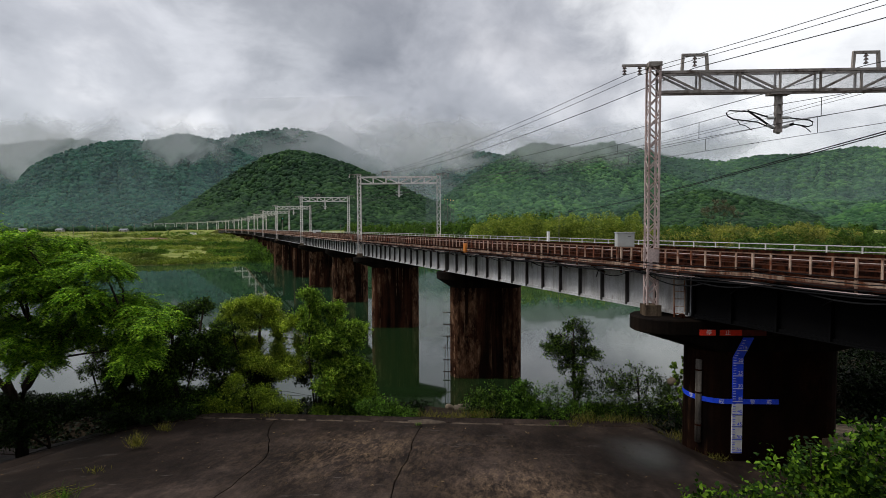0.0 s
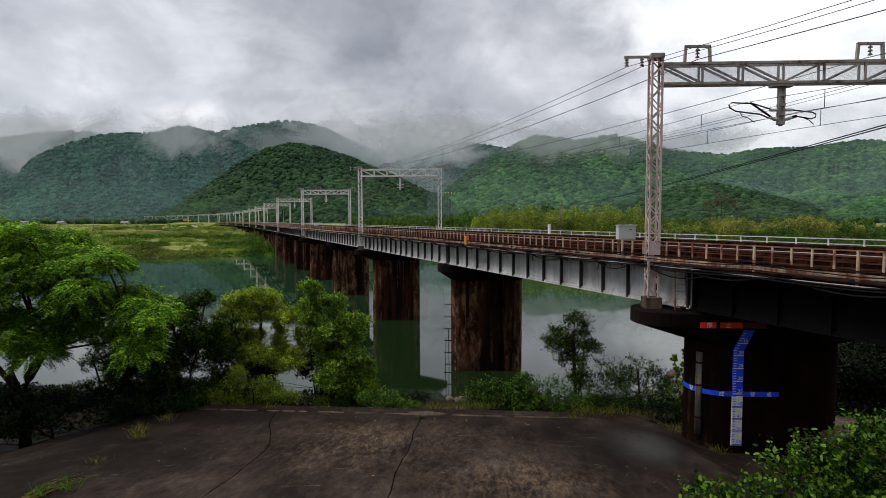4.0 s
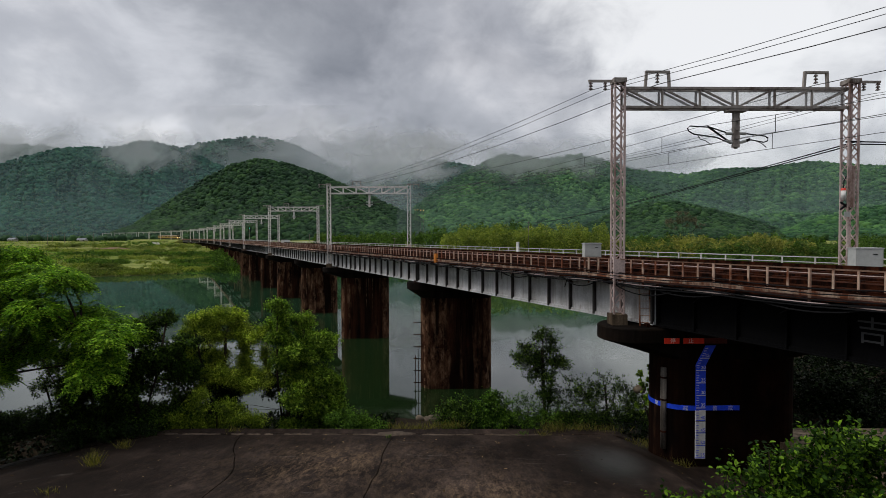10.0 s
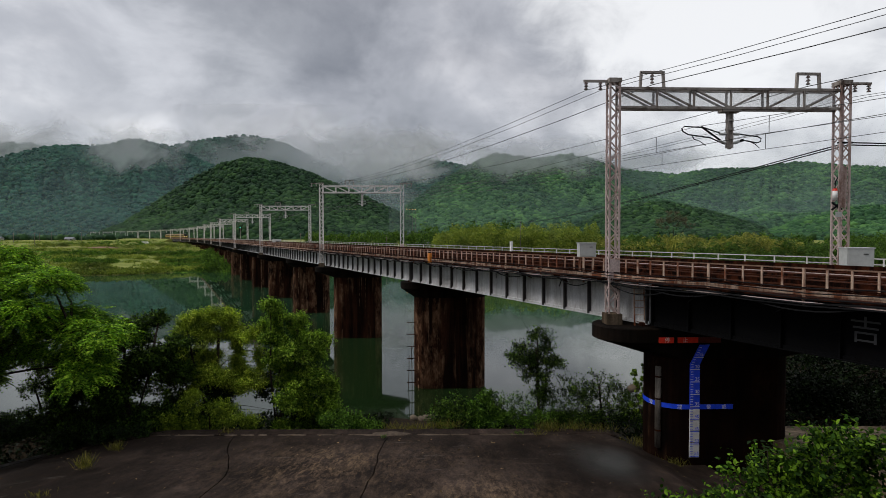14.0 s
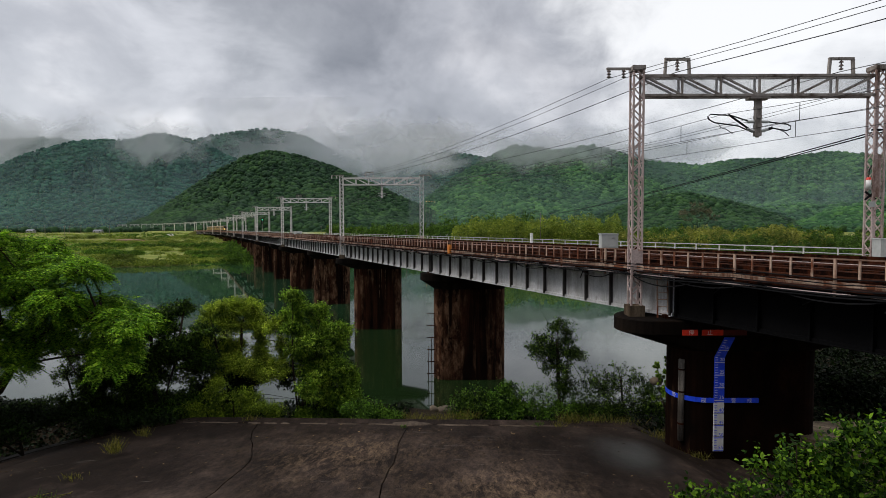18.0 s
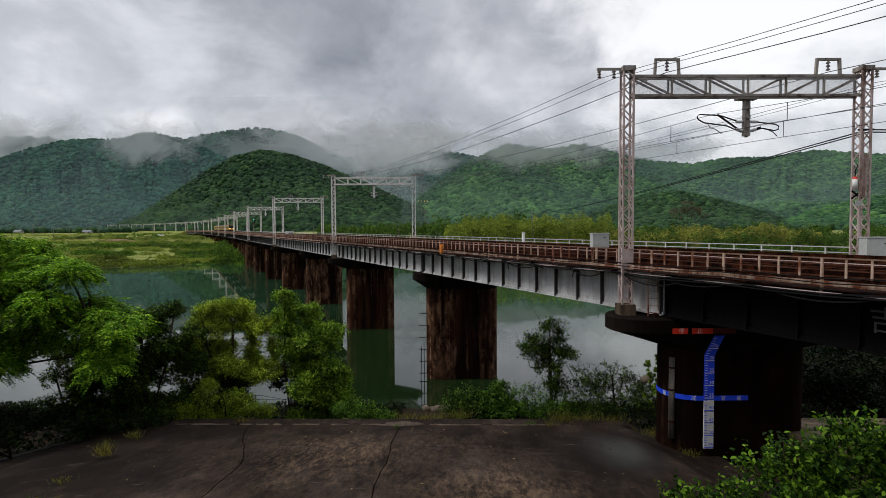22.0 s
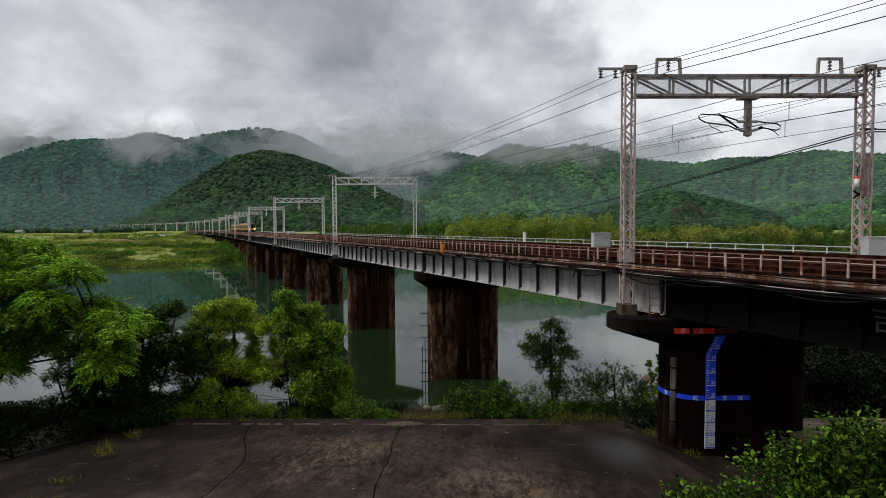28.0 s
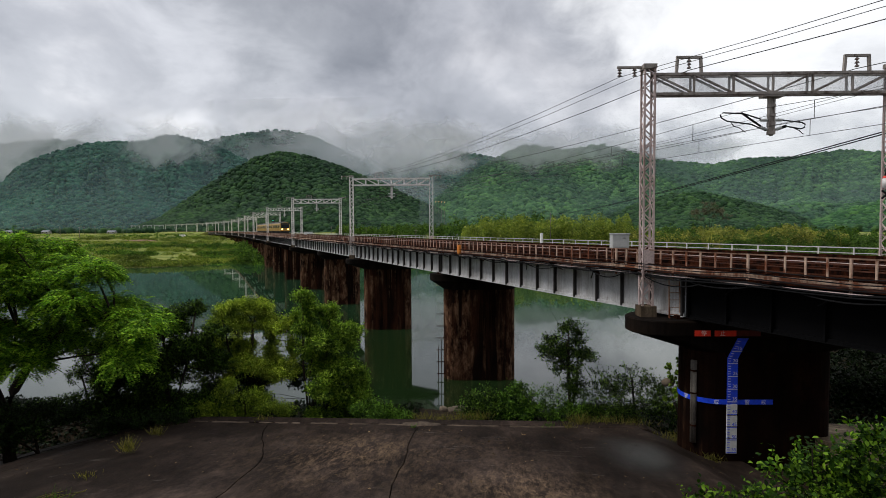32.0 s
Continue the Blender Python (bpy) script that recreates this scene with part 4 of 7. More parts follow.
# added out of view: blocks low sky light on faces towards the eye
make_hill("unseen_hill_behind", "unseen wooded slope added behind the eye to cut low sky light", [(-1400, 330), (-500, 290), (300, 270), (784, 260), (1300, 275), (2100, 300), (3000, 340)], 330, 60, 900, 7.0, M_WOOD_NEAR, 19, 5.0)
_h = bpy.data.objects["unseen_hill_behind"]
_h.matrix_basis = Matrix.Rotation(math.pi, 4, "Z")


def plan(b, rise, depth):
    """A place at a depth before the eye, by its bearing and rise on the plan of the view."""
    return Vector(((b - 784) / F * depth, depth, EYE_Z + (423 - rise) / F * depth))


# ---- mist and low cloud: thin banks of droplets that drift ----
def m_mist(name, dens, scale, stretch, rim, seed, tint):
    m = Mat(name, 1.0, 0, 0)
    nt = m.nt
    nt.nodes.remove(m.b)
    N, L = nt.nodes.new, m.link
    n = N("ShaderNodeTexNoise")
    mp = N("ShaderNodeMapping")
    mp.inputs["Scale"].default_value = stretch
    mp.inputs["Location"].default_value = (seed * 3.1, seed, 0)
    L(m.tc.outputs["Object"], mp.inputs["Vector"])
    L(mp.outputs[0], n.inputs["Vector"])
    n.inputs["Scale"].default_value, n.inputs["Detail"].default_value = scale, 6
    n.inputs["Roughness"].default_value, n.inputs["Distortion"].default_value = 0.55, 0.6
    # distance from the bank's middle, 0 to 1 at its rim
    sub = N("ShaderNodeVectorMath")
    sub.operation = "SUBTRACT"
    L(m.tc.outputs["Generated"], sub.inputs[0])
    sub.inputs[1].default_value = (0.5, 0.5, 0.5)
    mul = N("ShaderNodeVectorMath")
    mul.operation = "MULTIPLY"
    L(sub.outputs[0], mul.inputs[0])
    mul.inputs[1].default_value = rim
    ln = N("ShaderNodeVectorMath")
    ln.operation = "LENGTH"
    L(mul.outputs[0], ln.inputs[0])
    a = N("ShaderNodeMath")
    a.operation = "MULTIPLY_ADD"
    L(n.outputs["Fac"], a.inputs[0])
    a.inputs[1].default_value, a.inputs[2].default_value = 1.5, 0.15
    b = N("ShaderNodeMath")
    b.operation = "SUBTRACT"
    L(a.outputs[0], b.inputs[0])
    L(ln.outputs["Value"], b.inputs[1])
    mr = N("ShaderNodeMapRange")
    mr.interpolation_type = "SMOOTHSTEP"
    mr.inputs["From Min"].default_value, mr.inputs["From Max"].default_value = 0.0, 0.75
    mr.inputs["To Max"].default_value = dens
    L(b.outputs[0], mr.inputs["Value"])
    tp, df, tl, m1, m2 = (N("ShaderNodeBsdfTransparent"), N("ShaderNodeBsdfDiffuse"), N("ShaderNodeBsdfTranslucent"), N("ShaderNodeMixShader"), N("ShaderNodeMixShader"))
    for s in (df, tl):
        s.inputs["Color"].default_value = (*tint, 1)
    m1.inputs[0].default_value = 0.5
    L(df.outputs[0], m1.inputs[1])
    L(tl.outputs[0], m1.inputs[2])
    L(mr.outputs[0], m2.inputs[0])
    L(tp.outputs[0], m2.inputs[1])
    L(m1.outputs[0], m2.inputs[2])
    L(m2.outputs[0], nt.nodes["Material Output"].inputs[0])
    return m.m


def mist(label, b0, b1, r0, r1, depth, dens, scale, seed, rim=(2.0, 0.0, 2.0), stretch=(1, 1, 1.6), lean=0.0):
    """A bank of mist between two bearings, from rise r0 up to r1."""
    sh = Shape()
    n = 14
    c = plan((b0 + b1) / 2, (r0 + r1) / 2, depth)
    for i in range(n + 1):
        b = b0 + (b1 - b0) * i / n
        lo, hi = plan(b, r0, depth), plan(b, r1, depth)
        sh.v += [tuple(lo - c), tuple(hi - c + Vector((0, lean, 0)))]
    sh.f += [(2 * i, 2 * i + 2, 2 * i + 3, 2 * i + 1) for i in range(n)]
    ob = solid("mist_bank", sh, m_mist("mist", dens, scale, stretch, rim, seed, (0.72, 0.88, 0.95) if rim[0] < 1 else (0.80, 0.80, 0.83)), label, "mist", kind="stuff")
    ob.location = c
    ob.visible_shadow = False
    return ob


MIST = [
    # the first three are flat blue-tinted sheets that stand in for distance haze
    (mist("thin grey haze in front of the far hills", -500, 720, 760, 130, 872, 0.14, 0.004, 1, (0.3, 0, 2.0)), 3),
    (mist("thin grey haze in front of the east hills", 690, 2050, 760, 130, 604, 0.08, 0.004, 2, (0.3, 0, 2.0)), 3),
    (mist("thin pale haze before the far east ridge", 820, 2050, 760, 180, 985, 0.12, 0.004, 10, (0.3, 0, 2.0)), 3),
    (mist("drifting rag of cloud on the west hill", 130, 360, 325, 205, 1130, 0.62, 0.013, 3), -9),
    (mist("pale mist hanging behind the centre hill", 250, 800, 400, 190, 1310, 0.34, 0.006, 4, (1.6, 0, 1.3)), -9),
    (mist("thick cloud hiding the back ridge", 400, 900, 345, 205, 1650, 0.85, 0.008, 5, (1.9, 0, 2.0)), -14),
    (mist("cloud rag above the saddle", 560, 800, 350, 230, 1240, 0.55, 0.012, 6), 10),
    (mist("cloud rag on the top of the east hill", 760, 1130, 330, 235, 830, 0.55, 0.014, 7), -8),
    (mist("low cloud over the far west ridge", -560, 190, 345, 200, 1420, 0.80, 0.007, 8, (1.4, 0, 1.7)), -8),
    (mist("low cloud along the far east ridge", 980, 1300, 318, 262, 1390, 0.7, 0.01, 9), -8),
]


# ---- leaves and trees ----
def leaf_mesh(name, c, d, nrm, ln, wd, mat, broad=False):
    """Leaves as folded kite shapes: centre, direction, normal, length and width."""
    d = d / np.linalg.norm(d, axis=1, keepdims=True)
    s = np.cross(d, nrm)
    s /= np.linalg.norm(s, axis=1, keepdims=True) + 1e-9
    up = np.cross(s, d)
    ln, wd = ln[:, None], wd[:, None]
    v = np.stack([c - d * ln * 0.5, c + s * wd * 0.5 + up * wd * 0.18, c + d * ln * 0.5 - up * ln * 0.08, c - s * wd * 0.5 + up * wd * 0.18], 1)
    if broad:
        pt = [(-0.5, 0.0, 0.0), (-0.22, 0.44, 0.12), (0.14, 0.46, 0.12), (0.5, 0.0, -0.10), (0.14, -0.46, 0.12), (-0.22, -0.44, 0.12)]
        v = np.stack([c + d * ln * p + s * wd * q + up * (wd if h > 0 else ln) * h for p, q, h in pt], 1)
        return np_mesh(name, v.reshape(-1, 3), np.arange(len(c) * 6).reshape(-1, 6), mat)
    f = np.arange(len(c) * 4).reshape(-1, 4)
    return np_mesh(name, v.reshape(-1, 3), f, mat)


def foliage(name, lumps, n, size, mat, seed, flat=0.0, slim=0.5, tuft=0.14, per=32):
    """lumps: (centre, radius x, y, z). Leaves gather in tufts on the shell of each lump."""
    r = np.random.RandomState(seed)
    C = np.array([list(l[0]) for l in lumps])
    Rr = np.array([l[1:] for l in lumps], float)
    wgt = (Rr[:, 0] * Rr[:, 2] + Rr[:, 0] * Rr[:, 1])
    wgt = wgt / wgt.sum()
    nt = max(len(lumps) * 3, n // per)
    li = r.choice(len(lumps), nt, p=wgt)
    dirs = r.normal(size=(nt, 3))
    dirs /= np.linalg.norm(dirs, axis=1, keepdims=True)
    dirs[:, 2] = np.abs(dirs[:, 2]) * np.where(r.rand(nt) < 0.72, 1, -1)
    rad = r.uniform(0.35, 1.0, nt) ** 0.6
    rad = np.where(r.rand(nt) < 0.16, r.uniform(1.05, 1.45, nt), rad)
    T = C[li] + dirs * rad[:, None] * Rr[li]
    tl = r.randint(0, nt, n)
    sig = tuft * Rr[li[tl]] * r.uniform(0.5, 1.3, (n, 1))
    sig[:, 2] *= (1 - 0.75 * flat)
    P = T[tl] + r.normal(size=(n, 3)) * sig
    d = dirs[tl] * 0.7 + r.normal(size=(n, 3)) * 0.8
    d[:, 2] *= (1 - 0.8 * flat)
    nn = r.normal(size=(n, 3)) * (0.65 - 0.4 * flat) + np.array([0, -0.15, 1.0])
    ln = size * r.uniform(0.65, 1.35, n)
    return leaf_mesh(name, P, d, nn, ln, ln * slim, mat)


M_BARK = m_concrete("dark_bark", (0.055, 0.042, 0.032), (0.02, 0.016, 0.013), True, 0.95)
M_LEAF_SILK = m_leaf("fresh_green_leaves", (0.014, 0.046, 0.004), (0.125, 0.285, 0.017), (0.36, 0.54, 0.046), 0.35, 0.3)
M_LEAF_DARK = m_leaf("deep_green_leaves", (0.0035, 0.010, 0.0018), (0.022, 0.050, 0.006), (0.13, 0.22, 0.025), 0.5, 0.2)
M_LEAF_WILLOW = m_leaf("yellow_green_leaves", (0.030, 0.060, 0.006), (0.22, 0.315, 0.028), (0.60, 0.66, 0.10), 0.5, 0.3)
# leaves darkened in colour for the shade on the bank and below the deck
M_LEAF_SHADE = m_leaf("shaded_green_leaves", (0.0012, 0.003, 0.0008), (0.004, 0.009, 0.0018), (0.011, 0.024, 0.004), 0.5, 0.08)
M_LEAF_IVY = m_leaf("ivy_green_leaves", (0.006, 0.020, 0.003), (0.045, 0.105, 0.010), (0.17, 0.31, 0.035), 0.5, 0.22)
# undergrowth leaves with the trees' shade put into their colour
M_LEAF_UNDER = m_leaf("half_shaded_leaves", (0.002, 0.005, 0.001), (0.008, 0.018, 0.003), (0.030, 0.060, 0.009), 0.5, 0.12)
M_LEAF_BUSH = m_leaf("bush_leaves", (0.004, 0.015, 0.0015), (0.030, 0.080, 0.005), (0.19, 0.33, 0.026), 1.2, 0.25)
M_LEAF_LOW = m_leaf("lime_green_leaves", (0.025, 0.052, 0.005), (0.13, 0.20, 0.016), (0.38, 0.46, 0.05), 0.5, 0.3)
M_LEAF_MID = m_leaf("mid_green_leaves", (0.012, 0.036, 0.004), (0.115, 0.22, 0.019), (0.40, 0.54, 0.068), 0.5, 0.28)


def tree(name, label, base, lumps, n, size, mat, seed, trunk=0.12, flat=0.0, slim=0.5, cat="tree", lean=(0, 0), tuft=0.14, per=32):
    """base on the ground; lumps in world space. Trunk, limbs and a crown of leaves."""
    r = random.Random(seed)
    base = Vector(base)
    t = thing(name, label, cat, m=Matrix.Translation(base))
    rel = [(Vector(l[0]) - base, *l[1:]) for l in lumps]
    hi = max(l[0].z for l in rel)
    mid = Vector((sum(l[0].x for l in rel) / len(rel), sum(l[0].y for l in rel) / len(rel), hi * 0.55))
    fork = Vector((mid.x * 0.45 + lean[0], mid.y * 0.45 + lean[1], hi * 0.42))
    part("trunk", Shape().tube([(0, 0, -0.4), fork * 0.35 + Vector((0.06, 0, 0)), fork * 0.7 + Vector((-0.05, 0.04, 0)), fork], trunk, 7, trunk * 0.62), M_BARK, t, "dark rough trunk", smooth=True)
    for c, rx, ry, rz in (rel if len(rel) < 20 else r.sample(rel, 13)):
        st = fork * r.uniform(0.7, 1.0)
        bend = (st + c) / 2 + Vector((r.uniform(-0.2, 0.2), r.uniform(-0.2, 0.2), r.uniform(0.0, 0.35)))
        sh = Shape().tube([st, bend, c], trunk * 0.45, 5, trunk * 0.12)
        for _ in range(5):
            tip = c + Vector((r.uniform(-1, 1) * rx, r.uniform(-1, 1) * ry, r.uniform(-0.3, 1) * rz)) * 0.85
            sh.tube([c * 0.75 + bend * 0.25, (c + tip) / 2 + Vector((0, 0, 0.05)), tip], trunk * 0.14, 4, trunk * 0.05)
        part("limb", sh, M_BARK, t)
    part("crown", foliage("crown", rel, n, size, mat, seed, flat, slim, tuft, per), None, t)
    return t


def airy(lumps, seed, k=7, f=0.42):
    """Breaks big lumps into loose smaller ones."""
    r = random.Random(seed)
    out = []
    for c, rx, ry, rz in lumps:
        for _ in range(k):
            a, q = r.uniform(0, 6.283), r.random() ** 0.5
            g = f * r.uniform(0.7, 1.35)
            out.append((c + Vector((rx * q * math.cos(a), ry * r.uniform(-0.8, 0.8), rz * q * math.sin(a) * 1.1)), rx * g, ry * g, max(rz, rx * 0.6) * g))
    return out


def lump(b, rise, depth, wide, tall, dy=0.0):
    """A leafy lump by bearing and rise, its half width and half height on the plan."""
    k = depth / F
    return (plan(b, rise, depth + dy), wide * k, wide * k * 0.9, tall * k)


def foot(b, depth):
    x = (b - 784) / F * depth
    return (x, depth, float(ground_z(x, depth)) - 0.05)


# silk tree: tiers of flat sprays, each a fan of drooping fronds with fine leaflets
def fronds(name, lumps, size, mat, seed, dens=1.0):
    """Compound leaves on flat sprays: each frond has a double row of leaflets along a drooping stalk."""
    r = np.random.RandomState(seed)
    base, dire = [], []
    for c, rx, ry, rz in lumps:
        n = int(dens * 330 * rx * ry)
        a, q = r.uniform(0, 6.283, n), np.sqrt(r.rand(n))
        P = np.stack([rx * q * np.cos(a), ry * q * np.sin(a), rz * (0.9 - 1.6 * q ** 2 + r.normal(0, 0.5, n))], -1)
        d = np.stack([np.cos(a), np.sin(a), 0.15 - 0.55 * q], -1) + r.normal(0, 0.38, (n, 3))
        base.append(P + np.array(c)), dire.append(d)
    B, Dv = np.concatenate(base), np.concatenate(dire)
    Dv /= np.linalg.norm(Dv, axis=1, keepdims=True)
    n, k = len(B), 7
    ln = size * r.uniform(0.7, 1.3, n)
    side = np.cross(Dv, np.array([0, 0, 1.0]))
    side /= np.linalg.norm(side, axis=1, keepdims=True) + 1e-6
    t = np.linspace(0.12, 1.0, k)
    C, S = [], []
    for j in range(k):
        mid = B + Dv * (ln * t[j])[:, None] - np.array([0, 0, 1.0]) * (0.30 * ln * t[j] ** 2)[:, None]
        w = 0.26 * ln * (1 - 0.55 * abs(t[j] - 0.45) * 1.6)
        for sg in (-1, 1):
            leaf = side * sg + Dv * 0.55 - np.array([0, 0, 0.22])
            C.append(mid + side * (sg * w * 0.5)[:, None])
            S.append((leaf, w))
    P = np.stack(C, 1).reshape(-1, 3)
    Dd = np.stack([q[0] for q in S], 1).reshape(-1, 3)
    W = np.stack([q[1] for q in S], 1).ravel()
    nn = np.array([[0, -0.1, 1.0]]) + r.normal(size=(len(P), 3)) * 0.22
    return leaf_mesh(name, P, Dd, nn, W * 1.25, W * 0.78, mat)


def limbed(name, label, cat, base, stems, lumps, crown, seed, girth=0.12):
    """A tree with stems given as lists of points; thin twigs run from each stem's end region to the lumps."""
    r = random.Random(seed)
    base = Vector(base)
    t = thing(name, label, cat, m=Matrix.Translation(base))
    trunk = [[Vector(p) - base for p in st] for st in stems]
    part("trunk", Shape().tube([Vector((0, 0, -0.6)), *trunk[0]], girth, 8, girth * 0.6), M_BARK, t, "dark rough trunk", smooth=True)
    for st in trunk[1:]:
        part("limb", Shape().tube(st, girth * 0.55, 6, girth * 0.3), M_BARK, t, smooth=True)
    ends = [p for st in trunk for p in st[len(st) // 2:]]
    for c, rx, ry, rz in lumps:
        c = Vector(c) - base
        near = min(ends, key=lambda p: (p - c).length + 2.0 * max(0.0, p.z - c.z))
        bend = near.lerp(c, 0.5) + Vector((r.uniform(-0.15, 0.15), r.uniform(-0.15, 0.15), r.uniform(-0.1, 0.3)))
        sh = Shape().tube([near, bend, c], girth * 0.24, 5, girth * 0.08)
        for _ in range(4):
            tip = c + Vector((r.uniform(-1, 1) * rx, r.uniform(-1, 1) * ry, r.uniform(-0.2, 0.6) * rz)) * 0.8
            sh.tube([bend.lerp(c, 0.6), tip.lerp(c, 0.5) + Vector((0, 0, 0.04)), tip], girth * 0.09, 4, girth * 0.03)
        part("limb", sh, M_BARK, t)
    crown.parent = t
    crown.location = -base
    return t


def leafy(name, lumps, n, size, mat, seed, slim=0.5, sprig=0.10, inner=0.22, up=0.45, tl=0.24, burl=7, flat=0.45, broad=False):
    """Leaves in twig-end rosettes on the skin of each lump, a few inside it, and loose sprigs beyond it."""
    r = np.random.RandomState(seed)
    C = np.array([list(l[0]) for l in lumps])
    R = np.array([l[1:] for l in lumps], float)
    if burl:
        k = len(C)
        o = r.normal(size=(k, burl, 3)) + np.array([0, -0.2, 0.2])
        o *= r.uniform(0.45, 0.95, (k, burl, 1)) / np.linalg.norm(o, axis=2, keepdims=True)
        C = (C[:, None] + o * R[:, None]).reshape(-1, 3)
        R = (np.repeat(R[:, None], burl, 1) * r.uniform(0.28, 0.58, (k, burl, 1))).reshape(-1, 3)
        R[:, 2] = np.maximum(R[:, 2], R[:, 0] * 0.6)
    wgt = R[:, 0] * R[:, 2]
    per = 16
    nt = n // per
    li = r.choice(len(C), nt, p=wgt / wgt.sum())
    d = r.normal(size=(nt, 3)) + np.array([0, -0.15, 0.25])
    d /= np.linalg.norm(d, axis=1, keepdims=True)
    u = r.rand(nt)
    rad = np.where(u < inner, r.uniform(0.15, 0.7, nt), np.where(u < 1 - sprig, r.uniform(0.72, 1.02, nt), r.uniform(1.02, 1.4, nt)))
    T = C[li] + d * rad[:, None] * R[li]
    twig = d + np.array([0, 0, up])
    twig /= np.linalg.norm(twig, axis=1, keepdims=True)
    t = np.repeat(np.arange(nt), per)
    m = len(t)
    along = r.uniform(-0.5, 1.0, m) * tl
    P = T[t] + twig[t] * along[:, None] + r.normal(size=(m, 3)) * (tl * 0.32)
    dd = twig[t] * 0.75 + r.normal(size=(m, 3)) * 0.65 - np.array([0, 0, 0.15])
    nn = twig[t] * 0.5 + np.array([0, -0.1, 0.8]) + r.normal(size=(m, 3)) * flat
    ln = size * r.uniform(0.6, 1.3, m)
    return leaf_mesh(name, P, dd, nn, ln, ln * slim, mat, broad)


def crowned(name, label, cat, b, depth, stems, lumps, n, size, mat, seed, girth=0.1, **kw):
    base = Vector(foot(b, depth))
    if not stems:
        hi = max(l[0].z for l in lumps)
        top = sum((l[0] for l in lumps), Vector()) / len(lumps)
        stems = [[base.lerp(top, 0.4), base.lerp(top, 0.8), Vector((top.x, top.y, hi * 0.6 + top.z * 0.4))],
                 [base.lerp(top, 0.2), base.lerp(lumps[0][0], 0.5), lumps[0][0]], [base.lerp(top, 0.25), base.lerp(lumps[-1][0], 0.55), lumps[-1][0]]]
    crown = new("crown", leafy("crown", lumps, n, size, mat, seed, **kw))
    return limbed(name, label, cat, base, stems, lumps, crown, seed, girth)


UPPER = [lump(-109, 446, 21.9, 34, 22), lump(-59, 473, 22.5, 48, 18), lump(1, 462, 23.1, 45, 16), lump(-14, 443, 22.2, 28, 8), lump(43, 486, 22.8, 48, 13), lump(99, 494, 21.9, 38, 8), lump(42, 509, 22.5, 38, 11), lump(-83, 503, 23.1, 48, 20), lump(-14, 503, 22.2, 40, 16), lump(115, 505, 22.8, 24, 7)]
MIDDLE = [lump(97, 539, 21.9, 28, 9), lump(73, 558, 22.5, 48, 16), lump(140, 558, 23.1, 30, 11), lump(131, 579, 22.2, 40, 14), lump(190, 577, 22.8, 30, 12), lump(215, 591, 21.9, 18, 9), lump(39, 580, 22.5, 38, 16), lump(163, 602, 23.1, 38, 14), lump(83, 603, 22.2, 48, 17), lump(14, 613, 22.8, 38, 16), lump(-62, 551, 21.9, 48, 18), lump(-108, 538, 22.5, 38, 26), lump(111, 631, 23.1, 36, 12), lump(177, 627, 22.2, 30, 12), lump(-22, 543, 22.8, 35, 14)]
LOWER = [lump(-67, 635, 21.9, 44, 15), lump(-21, 645, 22.5, 38, 14), lump(-103, 660, 23.1, 38, 11), lump(-8, 665, 22.2, 30, 9), lump(36, 632, 22.8, 34, 11), lump(-112, 614, 21.9, 38, 18), lump(-65, 603, 22.5, 38, 12), lump(148, 649, 23.1, 36, 12), lump(193, 653, 22.2, 26, 10), lump(-174, 473, 22.8, 50, 26), lump(-177, 538, 21.9, 55, 30), lump(-187, 604, 22.5, 55, 26), lump(-184, 653, 23.1, 50, 16), lump(-246, 506, 22.2, 60, 40), lump(-252, 604, 22.8, 60, 40), lump(-309, 561, 21.9, 60, 60)]
_deep = random.Random(7)
SILK = [(c + Vector((0, _deep.uniform(-1.6, 1.8), 0)), rx, max(ry, 1.0), max(rz, 0.26)) for c, rx, ry, rz in UPPER + MIDDLE + LOWER]
_st = [plan(*k) for k in ((-82, 756, 22.6), (-69, 723, 22.5), (-36, 673, 22.4), (15, 602, 22.4), (-90, 751, 22.6), (-105, 713, 22.6), (-92, 679, 22.5), (-54, 613, 22.4), (-96, 746, 22.7), (-129, 707, 22.8), (-151, 680, 22.8), (-181, 604, 22.8), (-36, 673, 22.4), (50, 591, 22.3), (129, 585, 22.2))]
_silk = new("crown", fronds("crown", SILK, 0.44, M_LEAF_SILK, 3))
limbed("silk_tree", "spreading silk tree with layered fresh green sprays", "tree", foot(-82, 22.6), [_st[0:4], _st[4:8], _st[8:12], _st[12:15]], SILK, _silk, 5, 0.26)

crowned("bank_tree", "dense dark green broadleaf tree on the river bank", "tree", 235, 25.6, None, [lump(161, 656, 25.2, 46, 36), lump(260, 578, 25.8, 28, 14), lump(217, 623, 26.4, 38, 24), lump(269, 641, 25.5, 40, 30), lump(312, 683, 26.1, 42, 30), lump(224, 696, 25.2, 46, 34), lump(288, 748, 25.8, 42, 28), lump(200, 739, 26.4, 46, 30), lump(129, 692, 25.5, 36, 28), lump(97, 652, 26.1, 26, 13), lump(319, 614, 25.2, 22, 16), lump(116, 741, 25.8, 36, 26), lump(248, 604, 26.4, 20, 12), lump(168, 707, 25.5, 40, 30), lump(249, 754, 26.1, 40, 24), lump(285, 565, 25.2, 14, 9)], 76000, 0.145, M_LEAF_DARK, 4, 0.13)
